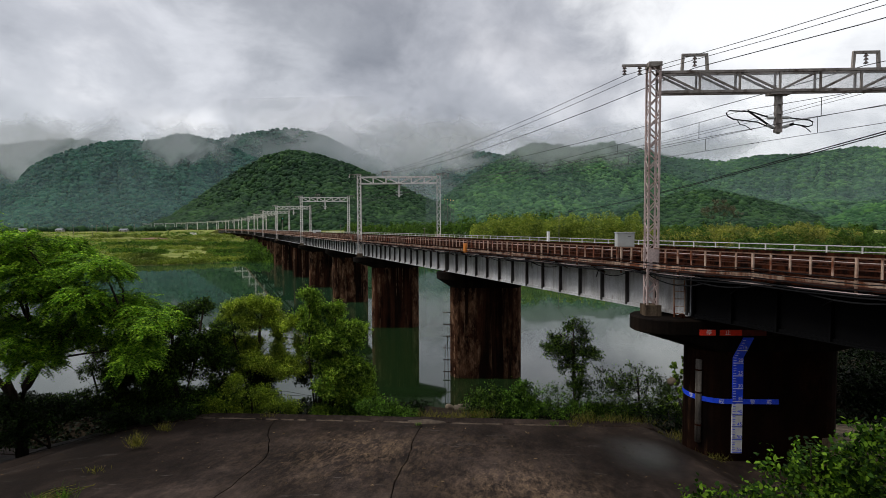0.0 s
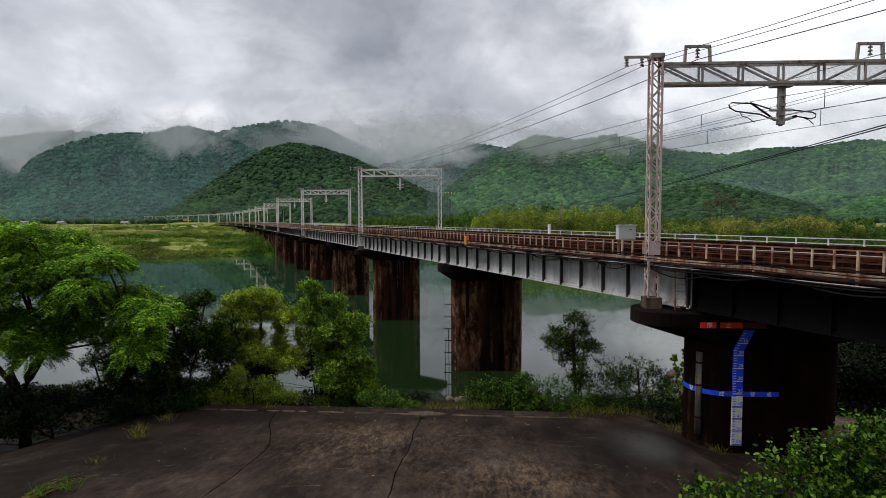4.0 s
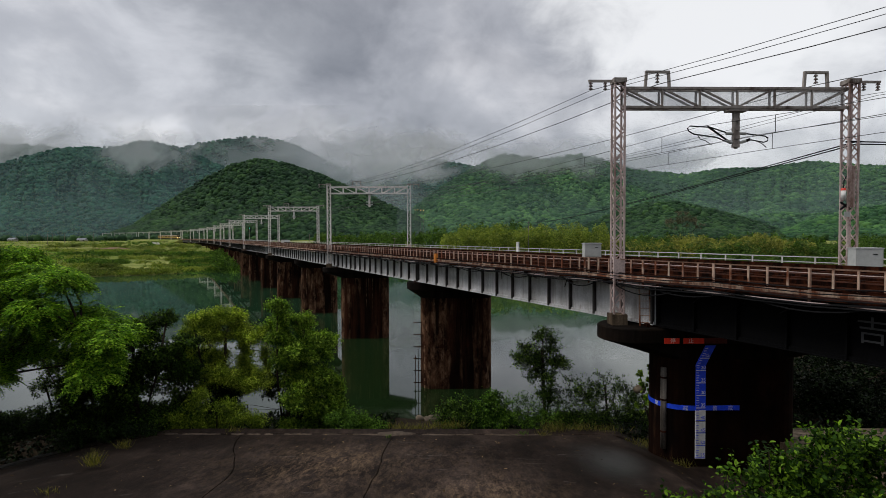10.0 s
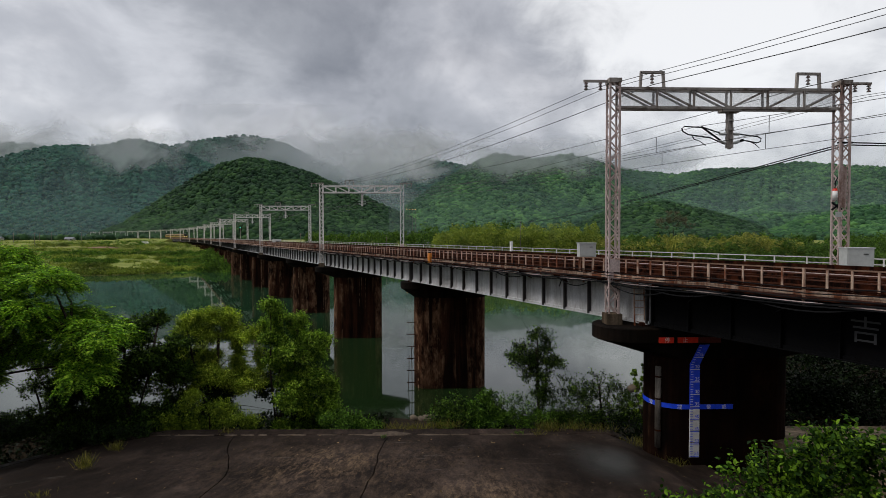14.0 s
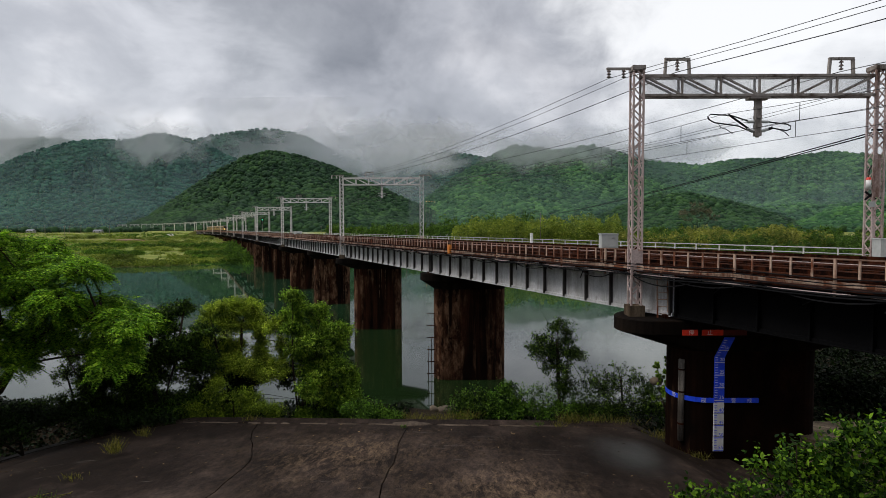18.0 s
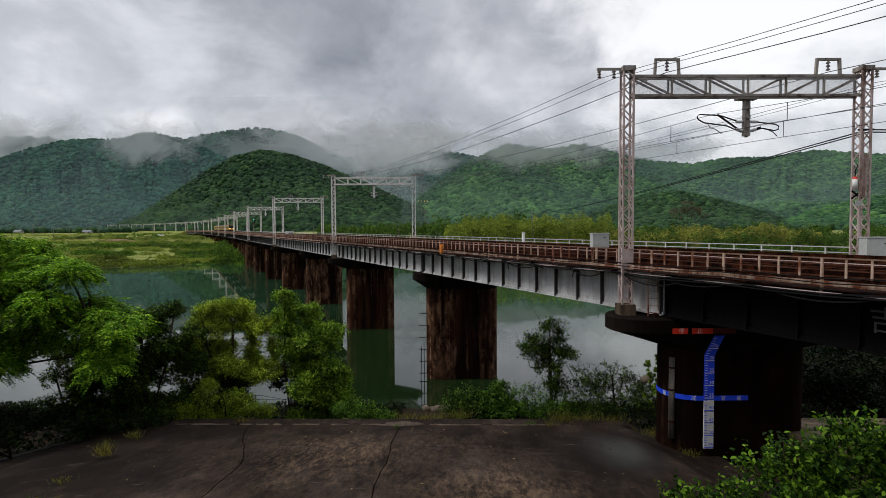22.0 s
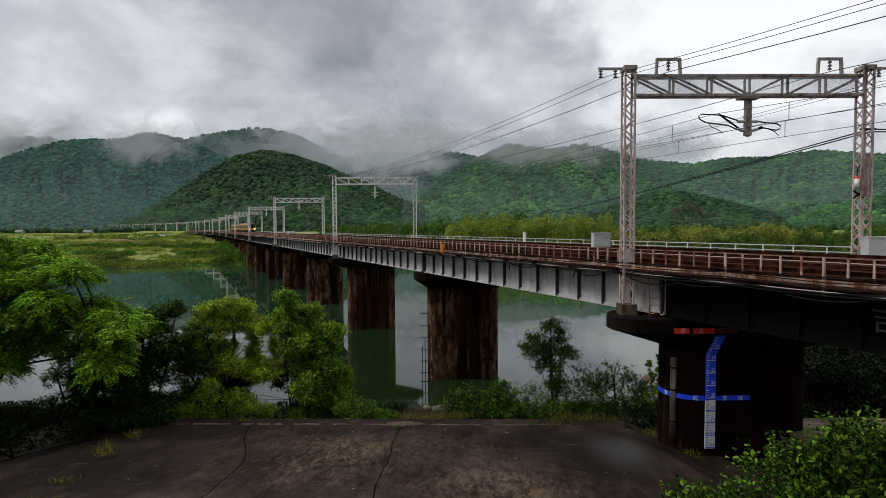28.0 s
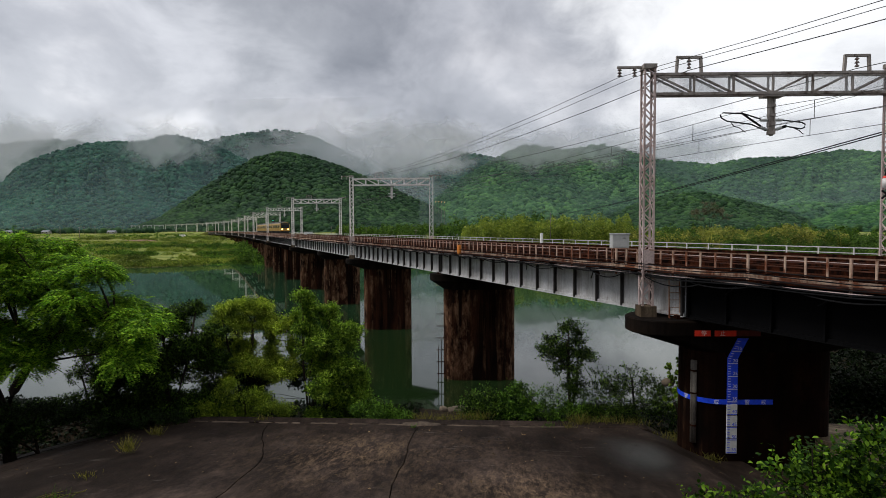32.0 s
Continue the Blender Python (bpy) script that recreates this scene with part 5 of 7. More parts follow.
crowned("bank_tree", "thin dark sapling tangled with vines on the bank", "tree", 150, 25.2, None, [lump(58, 644, 24.8, 20, 10), lump(73, 687, 25.2, 16, 22), lump(89, 720, 25.6, 20, 26), lump(48, 742, 25.0, 20, 12), lump(93, 758, 25.4, 32, 16), lump(132, 764, 24.8, 28, 14), lump(8, 749, 25.2, 18, 8), lump(42, 699, 25.6, 7, 18), lump(-16, 757, 25.0, 26, 10)], 9000, 0.12, M_LEAF_DARK, 5, 0.06, sprig=0.25)
WILLOW_TOP = [lump(331, 577, 27.0, 19, 15), lump(368, 570, 27.6, 28, 17), lump(407, 570, 28.2, 24, 16), lump(357, 598, 27.3, 30, 15), lump(423, 597, 27.9, 24, 14), lump(450, 599, 27.0, 18, 13), lump(313, 630, 27.6, 22, 18), lump(340, 640, 28.2, 24, 16), lump(398, 665, 27.3, 36, 15), lump(355, 682, 27.9, 36, 22)]
WILLOW_FOOT = [lump(449, 683, 27.0, 26, 16), lump(420, 641, 27.6, 12, 9), lump(400, 592, 28.2, 26, 14), lump(324, 604, 27.3, 20, 13), lump(419, 681, 27.9, 30, 16), lump(369, 642, 27.8, 20, 14), lump(432, 668, 27.8, 20, 14), lump(345, 659, 27.8, 26, 18), lump(468, 639, 27.8, 16, 22), lump(426, 623, 27.8, 12, 12)]
crowned("willow", "bushy willow with pale yellow-green leaves", "tree", 372, 27.6, None, WILLOW_TOP + WILLOW_FOOT, 80000, 0.125, M_LEAF_WILLOW, 6, 0.12, slim=0.36, inner=0.15)
crowned("bank_tree", "slender young tree with light green leaves", "tree", 480, 27.0, None, [lump(482, 549, 26.4, 18, 13), lump(498, 570, 27.0, 22, 13), lump(529, 584, 27.6, 26, 17), lump(487, 605, 26.7, 22, 16), lump(550, 611, 27.3, 28, 18), lump(526, 638, 26.4, 36, 20), lump(568, 627, 27.0, 16, 12), lump(515, 669, 27.6, 36, 18), lump(557, 679, 26.7, 32, 20), lump(584, 687, 27.3, 13, 24), lump(529, 709, 26.4, 32, 14), lump(567, 731, 27.0, 34, 18), lump(547, 757, 27.6, 38, 16), lump(505, 762, 26.7, 24, 10), lump(472, 581, 27.3, 12, 9), lump(588, 731, 26.4, 14, 18), lump(500, 638, 27.0, 24, 16)], 80000, 0.135, M_LEAF_MID, 7, 0.10, slim=0.45, inner=0.15)
crowned("bank_shrub", "bright yellow-green shrub at the kerb", "shrub", 370, 24.8, None, [lump(344, 725, 24.5, 20, 22), lump(334, 762, 24.7, 30, 11), lump(377, 765, 24.9, 28, 9), lump(419, 745, 24.6, 28, 18), lump(440, 759, 24.8, 22, 11), lump(387, 735, 24.5, 22, 16), lump(304, 760, 24.7, 24, 14)], 17000, 0.10, M_LEAF_LOW, 9, 0.05, slim=0.4)
crowned("bank_shrub", "low creeping shrub along the kerb", "shrub", 610, 25.0, None, [lump(609, 755, 24.9, 44, 10), lump(652, 763, 24.9, 26, 6), lump(583, 750, 24.9, 22, 12)], 7000, 0.10, M_LEAF_IVY, 10, 0.04)
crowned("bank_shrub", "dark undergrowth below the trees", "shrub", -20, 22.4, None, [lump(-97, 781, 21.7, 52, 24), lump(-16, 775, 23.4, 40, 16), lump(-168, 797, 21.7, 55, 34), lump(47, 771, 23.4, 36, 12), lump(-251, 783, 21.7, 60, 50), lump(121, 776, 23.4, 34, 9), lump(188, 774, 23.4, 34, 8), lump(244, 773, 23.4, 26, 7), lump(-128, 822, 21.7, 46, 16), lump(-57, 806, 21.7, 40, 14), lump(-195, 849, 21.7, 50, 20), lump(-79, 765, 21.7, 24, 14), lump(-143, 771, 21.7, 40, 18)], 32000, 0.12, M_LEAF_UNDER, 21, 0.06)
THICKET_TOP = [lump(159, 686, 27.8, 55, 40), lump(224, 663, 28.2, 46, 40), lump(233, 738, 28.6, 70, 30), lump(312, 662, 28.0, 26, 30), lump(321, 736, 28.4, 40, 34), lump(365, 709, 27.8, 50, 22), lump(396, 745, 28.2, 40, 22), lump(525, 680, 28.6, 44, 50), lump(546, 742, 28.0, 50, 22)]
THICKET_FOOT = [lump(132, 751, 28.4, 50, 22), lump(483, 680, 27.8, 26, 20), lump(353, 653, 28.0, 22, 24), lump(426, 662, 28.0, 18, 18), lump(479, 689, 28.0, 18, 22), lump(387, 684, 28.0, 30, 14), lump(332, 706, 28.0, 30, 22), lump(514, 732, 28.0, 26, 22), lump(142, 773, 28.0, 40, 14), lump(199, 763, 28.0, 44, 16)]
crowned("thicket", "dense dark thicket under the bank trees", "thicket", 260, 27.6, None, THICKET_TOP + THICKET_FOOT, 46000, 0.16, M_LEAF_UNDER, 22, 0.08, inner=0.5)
# leafy ground cover down the bank
r = np.random.RandomState(91)
n = 52000
x, y = r.uniform(-34, 34, n), r.uniform(23.7, 33.5, n)
x = np.where(r.rand(n) < 0.2, r.uniform(12, 40, n), x)
y = np.where(x > 12, r.uniform(14, 50, n), y)
keep = (np.abs(x + 1.5) > 1.6) & (ground_z(x, y) > 0.1)
x, y = x[keep], y[keep]
h = np.abs(wave(x, y, 0.9, 5)) * 0.5 + 0.1
n = len(x)
P = np.stack([x, y, ground_z(x, y) + h * r.rand(n)], -1)
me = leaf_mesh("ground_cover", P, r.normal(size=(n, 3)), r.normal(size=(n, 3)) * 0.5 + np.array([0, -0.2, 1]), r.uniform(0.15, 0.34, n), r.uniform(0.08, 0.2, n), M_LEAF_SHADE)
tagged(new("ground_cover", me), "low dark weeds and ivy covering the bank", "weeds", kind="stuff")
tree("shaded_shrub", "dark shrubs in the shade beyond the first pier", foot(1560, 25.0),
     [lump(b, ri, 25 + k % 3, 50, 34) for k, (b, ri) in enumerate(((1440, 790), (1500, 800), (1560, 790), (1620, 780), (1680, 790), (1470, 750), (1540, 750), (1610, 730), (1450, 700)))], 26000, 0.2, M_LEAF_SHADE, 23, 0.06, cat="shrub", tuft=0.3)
# the right-hand bank
crowned("bank_tree", "small crooked dark tree on the bank", "tree", 962, 26.5, None, [lump(955, 606, 26.5, 22, 16), lump(925, 640, 26.5, 20, 16), lump(950, 640, 26.7, 26, 22), lump(985, 652, 26.4, 22, 14), lump(950, 675, 26.5, 30, 22), lump(966, 705, 26.5, 22, 22), lump(925, 620, 26.3, 10, 8), lump(975, 620, 26.5, 12, 14)], 11500, 0.115, M_LEAF_DARK, 11, 0.10, sprig=0.2, burl=9)
crowned("bank_shrub", "straggling dark shrub before the pale water", "shrub", 1080, 26.0, None, [lump(1025, 690, 26, 26, 16), lump(1050, 705, 26, 34, 22), lump(1085, 690, 26.2, 14, 18), lump(1090, 722, 26, 40, 24), lump(1130, 735, 25.8, 36, 24), lump(1035, 738, 25.8, 40, 24), lump(1000, 740, 25.6, 30, 22), lump(1120, 700, 26, 18, 14), lump(1062, 672, 26, 12, 10)], 13000, 0.11, M_LEAF_DARK, 12, 0.07, sprig=0.25, burl=9)
crowned("bank_shrub", "leafy green vine-covered shrub on the bank", "shrub", 865, 26.0, None, [lump(865, 715, 26, 22, 16), lump(858, 742, 26, 32, 22), lump(885, 745, 25.8, 26, 20)], 5000, 0.14, M_LEAF_IVY, 13, 0.06)
crowned("bank_shrub", "rounded green shrub by the rocks", "shrub", 810, 26.5, None, [lump(808, 725, 26.5, 24, 20), lump(800, 750, 26.2, 30, 16), lump(830, 748, 26, 22, 18)], 5000, 0.12, M_LEAF_DARK, 14, 0.06)
crowned("bank_shrub", "thin airy shrub with small leaves", "shrub", 920, 25.6, None, [lump(915, 720, 25.6, 24, 20), lump(935, 740, 25.5, 30, 20), lump(905, 750, 25.4, 26, 14), lump(968, 750, 25.4, 30, 14)], 4200, 0.10, M_LEAF_IVY, 15, 0.05, sprig=0.25)
tree("vine", "vine leaves hanging beside the pier", foot(1150, 23.4), airy([lump(1150, 650, 23.2, 10, 14), lump(1142, 680, 23.2, 16, 16), lump(1152, 712, 23.0, 14, 24), lump(1138, 725, 23.4, 20, 18)], 201), 2200, 0.13, M_LEAF_MID, 16, 0.04, cat="vine")
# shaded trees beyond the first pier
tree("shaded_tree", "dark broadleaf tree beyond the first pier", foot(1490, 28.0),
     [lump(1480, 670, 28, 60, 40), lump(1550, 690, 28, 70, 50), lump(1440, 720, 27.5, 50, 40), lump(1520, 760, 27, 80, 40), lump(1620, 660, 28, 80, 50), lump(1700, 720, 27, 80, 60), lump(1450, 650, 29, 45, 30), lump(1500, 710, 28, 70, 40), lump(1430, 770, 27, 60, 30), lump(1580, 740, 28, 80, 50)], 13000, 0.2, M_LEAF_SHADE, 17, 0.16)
# the bush at the foot of the eye's slope
BUSH_TOP = [lump(1457, 779, 8.8, 30, 12), lump(1417, 834, 9.2, 34, 14), lump(1362, 826, 9.6, 36, 12), lump(1321, 840, 9.0, 26, 8), lump(1399, 849, 9.4, 40, 14), lump(1454, 823, 8.8, 36, 18), lump(1349, 851, 9.2, 34, 10), lump(1297, 849, 9.6, 18, 6), lump(1304, 867, 9.0, 22, 6), lump(1261, 884, 9.4, 26, 7), lump(1225, 892, 8.8, 24, 7), lump(1186, 892, 9.2, 20, 6), lump(1181, 910, 9.6, 16, 6), lump(1234, 912, 9.0, 34, 9), lump(1290, 898, 9.4, 34, 10)]
BUSH_FOOT = [lump(1346, 881, 8.8, 40, 12), lump(1410, 879, 9.2, 44, 14), lump(1463, 862, 9.6, 44, 18), lump(1328, 912, 9.0, 44, 12), lump(1383, 914, 9.4, 44, 14), lump(1448, 907, 8.8, 50, 18), lump(1272, 929, 9.2, 44, 12), lump(1507, 831, 9.6, 50, 30), lump(1510, 890, 9.0, 50, 30), lump(1370, 806, 9.4, 14, 6), lump(1484, 793, 8.8, 20, 16), lump(1543, 811, 9.2, 50, 50), lump(1421, 943, 9.6, 70, 20), lump(1329, 947, 9.0, 60, 16), lump(1512, 939, 9.4, 70, 24)]
crowned("foreground_bush", "lush bush with broad fresh green leaves in layered sprays", "bush", 1390, 9.2, None, BUSH_TOP + BUSH_FOOT, 11000, 0.098, M_LEAF_BUSH, 18, 0.014, slim=0.58, inner=0.3, sprig=0.10, up=-0.1, tl=0.19, burl=0, flat=0.22, broad=True)

# ---- concrete revetment in front of the eye ----
m = Mat("wet_dark_concrete", 0.55, 0, 0.10)
_a = m.noise(0.28, 5, 0.6, (1, 0.8, 1), 0.0, True)
_b = m.noise(2.6, 12, 0.78, (1.3, 0.5, 1), 0.0, True)
_d = m.noise(11, 6, 0.7, world=True)
_e = m.noise(0.8, 8, 0.68, (1.3, 0.55, 1), 0.0, True)


def patch_at(x, y, rx, ry, n, wob):
    """A worn patch with a ragged rim, 1 in its middle."""
    nt = m.nt
    g = nt.nodes.new("ShaderNodeNewGeometry")
    mp = nt.nodes.new("ShaderNodeMapping")
    mp.inputs["Location"].default_value = (-x / rx, -y / ry, 0)
    mp.inputs["Scale"].default_value = (1 / rx, 1 / ry, 0)
    m.link(g.outputs["Position"], mp.inputs["Vector"])
    ln = nt.nodes.new("ShaderNodeVectorMath")
    ln.operation = "LENGTH"
    m.link(mp.outputs[0], ln.inputs[0])
    ad = nt.nodes.new("ShaderNodeMath")
    ad.operation = "MULTIPLY_ADD"
    m.link(n, ad.inputs[0])
    ad.inputs[1].default_value = wob
    m.link(ln.outputs["Value"], ad.inputs[2])
    mr = nt.nodes.new("ShaderNodeMapRange")
    mr.interpolation_type = "SMOOTHSTEP"
    mr.inputs["From Min"].default_value, mr.inputs["From Max"].default_value = 1.5, 0.5
    mr.inputs["To Min"].default_value = 0.05
    m.link(ad.outputs[0], mr.inputs["Value"])
    return mr.outputs[0]


_k1 = patch_at(-2.6, 18.0, 8.5, 7.0, _a, 1.1)
_k2 = patch_at(6.0, 18.4, 1.7, 3.2, _a, 0.8)
_k3 = patch_at(1.0, 14.4, 3.6, 4.6, _a, 1.0)
_k4 = patch_at(-3.9, 18.2, 4.2, 5.0, _a, 1.0)
_soft = m.noise(0.45, 6, 0.55, (1, 0.6, 1), 0.2, True)
_col = m.ramp(_soft, [(0.32, (0.0090, 0.0062, 0.0050)), (0.52, (0.0225, 0.0158, 0.0128)), (0.70, (0.0450, 0.0325, 0.0265))])
_col = m.mix(_col, m.ramp(_b, [(0.36, (0.40, 0.38, 0.36)), (0.5, (1.0, 1.0, 1.0)), (0.64, (2.0, 1.9, 1.8))]), 0.85, "MULTIPLY")
# straw and grit trodden into the worn places
_fleck = m.noise(4.0, 10, 0.78, (1.5, 0.5, 1), 0.5, True)
_worn = m.mix(m.mix(_k3, _k4, 1.0, "LIGHTEN"), m.mix(_k1, (0.42, 0.42, 0.42), 1.0, "MULTIPLY"), 1.0, "LIGHTEN")
_col = m.mix(_col, (0.27, 0.18, 0.11), m.mix(m.ramp(m.mix(_fleck, _e, 0.3), [(0.46, (0, 0, 0)), (0.66, (0.75, 0.75, 0.75))]), _worn, 1.0, "MULTIPLY"))
# the left patch paints in tree shade; the right one is dark and damp
_shade_damp = m.mix(patch_at(-13.0, 17.0, 6.0, 9.0, _e, 0.7), patch_at(4.6, 18.5, 3.0, 6.0, _e, 0.7), 1.0, "LIGHTEN")
_col = m.mix(_col, (0.0075, 0.0052, 0.0042), m.mix(_shade_damp, (0.62, 0.62, 0.62), 1.0, "MULTIPLY"))
# pale scuffs and lime marks
_scuff = m.ramp(m.noise(1.1, 10, 0.72, (0.45, 1.8, 1), 0.8, True), [(0.62, (0, 0, 0)), (0.72, (0.6, 0.6, 0.6))])
_col = m.mix(_col, (0.16, 0.14, 0.125), _scuff)
_col = m.mix(_col, m.ramp(_d, [(0.3, (0.72, 0.72, 0.72)), (0.7, (1.25, 1.25, 1.25))]), 1.0, "MULTIPLY")
m.color(_col)
m.rough(_k2, 0.72, 0.30)
_wet = m.nt.nodes.new("ShaderNodeMapRange")
_wet.inputs["To Min"].default_value, _wet.inputs["To Max"].default_value = 0.03, 0.5
m.link(_k2, _wet.inputs["Value"])
m.link(_wet.outputs[0], m.b.inputs["Specular IOR Level"])
m.bump(m.mix(_b, _d, 0.3), 0.5, 0.03)
M_SLAB = m.m
slab = thing("revetment", "dark wet concrete apron with cracked joints", "revetment", kind="structure")
rs = random.Random(8)


def crooked(y):
    """The crooked joint swings east as it comes up the apron."""
    return float(np.interp(y, [11.0, 13.8, 16.75, 20.9, 23.0], [2.6, 2.66, 2.63, 1.1, 0.5]))


def slab_piece(x0, x1):
    """One apron panel; its side joints wander and its top is slightly uneven."""
    sh, n, k = Shape(), 16, 12
    edge = []
    for i in range(n + 1):
        y = SLAB_NEAR + (23.0 - SLAB_NEAR) * i / n
        row = []
        for j in range(k + 1):
            q = j / k
            w0 = 0.05 * math.sin(y * 1.3 + x0) + 0.025 * math.sin(y * 3.7 + x0 * 2)
            w1 = 0.05 * math.sin(y * 1.3 + x1) + 0.025 * math.sin(y * 3.7 + x1 * 2)
            if abs(x0 + 9.75) < 0.1:
                w0 += crooked(y)
            if abs(x1 + 9.75) < 0.1:
                w1 += crooked(y)
            x = (x0 + 0.018 + w0) * (1 - q) + (x1 - 0.018 + w1) * q + (y - 23) * -0.02
            z = slab_z(y) + 0.03 * noise.noise(Vector((x * 0.35, y * 0.35, 0)))
            # the apron turns down towards its two ends
            z -= float(end_drop(x))  * float(sstep(10.5, 16, y))
            row.append((x, y, z))
        edge.append(row)
    sh.v = [p for row in edge for p in row]
    sh.f = [(i * (k + 1) + j, i * (k + 1) + j + 1, (i + 1) * (k + 1) + j + 1, (i + 1) * (k + 1) + j) for i in range(n) for j in range(k)]
    m0 = len(sh.v)
    rim = [row[0] for row in edge] + edge[-1][1:] + [row[-1] for row in edge[::-1]][1:] + edge[0][::-1][1:-1]
    sh.v += rim + [(x, y, z - 0.3) for x, y, z in rim]
    q = len(rim)
    sh.f += [(m0 + i, m0 + (i + 1) % q, m0 + q + (i + 1) % q, m0 + q + i) for i in range(q)]
    return sh


for x0, x1 in ((-31.6, -24.3), (-24.3, -17.0), (-17.0, -9.75), (-9.75, -2.42), (-2.42, 10.6)):
    part("slab", slab_piece(x0, x1), M_SLAB, slab, smooth=True)
for x0, x1 in ((-31.6, -24.3), (-24.3, -17.0), (-17.0, -9.75), (-9.75, -2.42), (-2.42, 4.2), (4.2, 10.0)):
    sh = Shape()
    rings = []
    for i in range(9):
        x = x0 + 0.012 + (x1 - x0 - 0.024) * i / 8
        z = slab_z(23.2) + 0.03 - float(end_drop(x)) + rs.uniform(-0.008, 0.008)
        rings.append([Vector((x, 23.02, z - 0.6)), Vector((x, 23.02, z)), Vector((x, 23.06, z + 0.03)), Vector((x, 23.62, z + 0.03)), Vector((x, 23.66, z - 0.6))])
    part("kerb", sh.loft(rings), M_SLAB, slab, "worn concrete kerb")

sh = Shape()
sh.loft([[Vector((x, 14.0, 5.0)), Vector((x, 23.4, 3.55)), Vector((x, 23.4, 2.4)), Vector((x, 14.0, 2.4))] for x in (13.4, 16.0, 19.0, 24.0)])
solid("revetment_beyond", sh, M_PLINTH, "pale concrete apron beyond the bridge", "revetment", kind="structure")
# fallen leaves and straw scattered on the apron
r = np.random.RandomState(64)
n = 320
x, y = r.uniform(-16, 9, n), 23.0 - 9.0 * r.rand(n) ** 1.6
P = np.stack([x, y, slab_z(y) + 0.045 + 0 * x], -1)
P[:, 2] -= end_drop(x) * sstep(10.5, 16, y)
me = leaf_mesh("leaf_litter", P, r.normal(size=(n, 3)) * np.array([1, 1, 0.05]), np.array([[0, -0.16, 1.0]]) + r.normal(size=(n, 3)) * 0.2, r.uniform(0.05, 0.16, n), r.uniform(0.02, 0.06, n), m_leaf("dead_leaves", (0.03, 0.018, 0.010), (0.08, 0.052, 0.028), (0.20, 0.14, 0.085), 0.5, 0.05))
tagged(new("leaf_litter", me), "scattered dead leaves and straw on the concrete", "leaf litter", kind="stuff")

# pale broken lines run along the foot of the kerb
M_PALE_TAN = m_concrete("pale_tan", (0.17, 0.13, 0.098), (0.03, 0.022, 0.016), False)
x = -12.6
while x < 5.5:
    w = rs.uniform(0.3, 1.8)
    z = slab_z(22.9) + 0.03
    sh, rim = Shape(), []
    for k in range(9):
        q = k / 8
        h = rs.uniform(0.004, 0.05) * math.sin(math.pi * min(max(q, 0.08), 0.92))
        y = 22.90 + rs.uniform(-0.02, 0.02)
        rim.append([Vector((x + w * q, y - h - 0.03, z + 0.002 - 0.02)), Vector((x + w * q, y - h * 0.4, z + 0.022)), Vector((x + w * q, y + h * 0.5, z + 0.024)), Vector((x + w * q, y + h + 0.05, z - 0.03))])
    part("pale_line", sh.loft(rim), M_PALE_TAN, slab, "pale broken line along the kerb")
    x += w + rs.choice((0.03, 0.2, 0.5, 1.3))
# sand heaped over the end of the joint
sh, n = Shape(), 16
rings = []
for q, hh in ((1.0, -0.03), (0.7, 0.05), (0.35, 0.09), (0.05, 0.10)):
    rings.append([Vector((-2.3 + 1.0 * q * math.cos(k * 6.283 / n) * (1 + 0.25 * math.sin(k * 2.3)), 22.98 + 0.34 * q * math.sin(k * 6.283 / n) * (1 + 0.2 * math.cos(k * 1.7)), slab_z(22.98) + 0.02 + hh)) for k in range(n)])
part("sand_heap", sh.loft(rings), M_PALE_TAN, slab, "tan sand heaped on the joint", smooth=True)

# dry grass in the joints
M_STRAW = m_leaf("dry_grass", (0.10, 0.10, 0.025), (0.17, 0.15, 0.045), (0.26, 0.21, 0.08), 2.0)
M_BLADE = m_leaf("green_grass", (0.05, 0.11, 0.02), (0.09, 0.17, 0.03), (0.15, 0.22, 0.05), 2.0)


def tuft(x, y, z, n, h, spread, mat, seed, label="dry yellow grass tuft in a concrete joint"):
    r = np.random.RandomState(seed)
    base = np.stack([r.normal(0, spread, n), r.normal(0, spread * 0.5, n), np.zeros(n)], -1)
    d = np.stack([r.normal(0, 0.45, n), r.normal(0, 0.45, n), np.ones(n)], -1)
    ln = h * r.uniform(0.5, 1.2, n)
    d /= np.linalg.norm(d, axis=1, keepdims=True)
    me = leaf_mesh("grass_tuft", base + d * ln[:, None] * 0.5, d, r.normal(size=(n, 3)), ln, np.full(n, 0.018), mat)
    ob = tagged(new("grass_tuft", me), label, "grass tuft", "grass tufts", "stuff")
    ob.location = (x, y, z)
    return ob


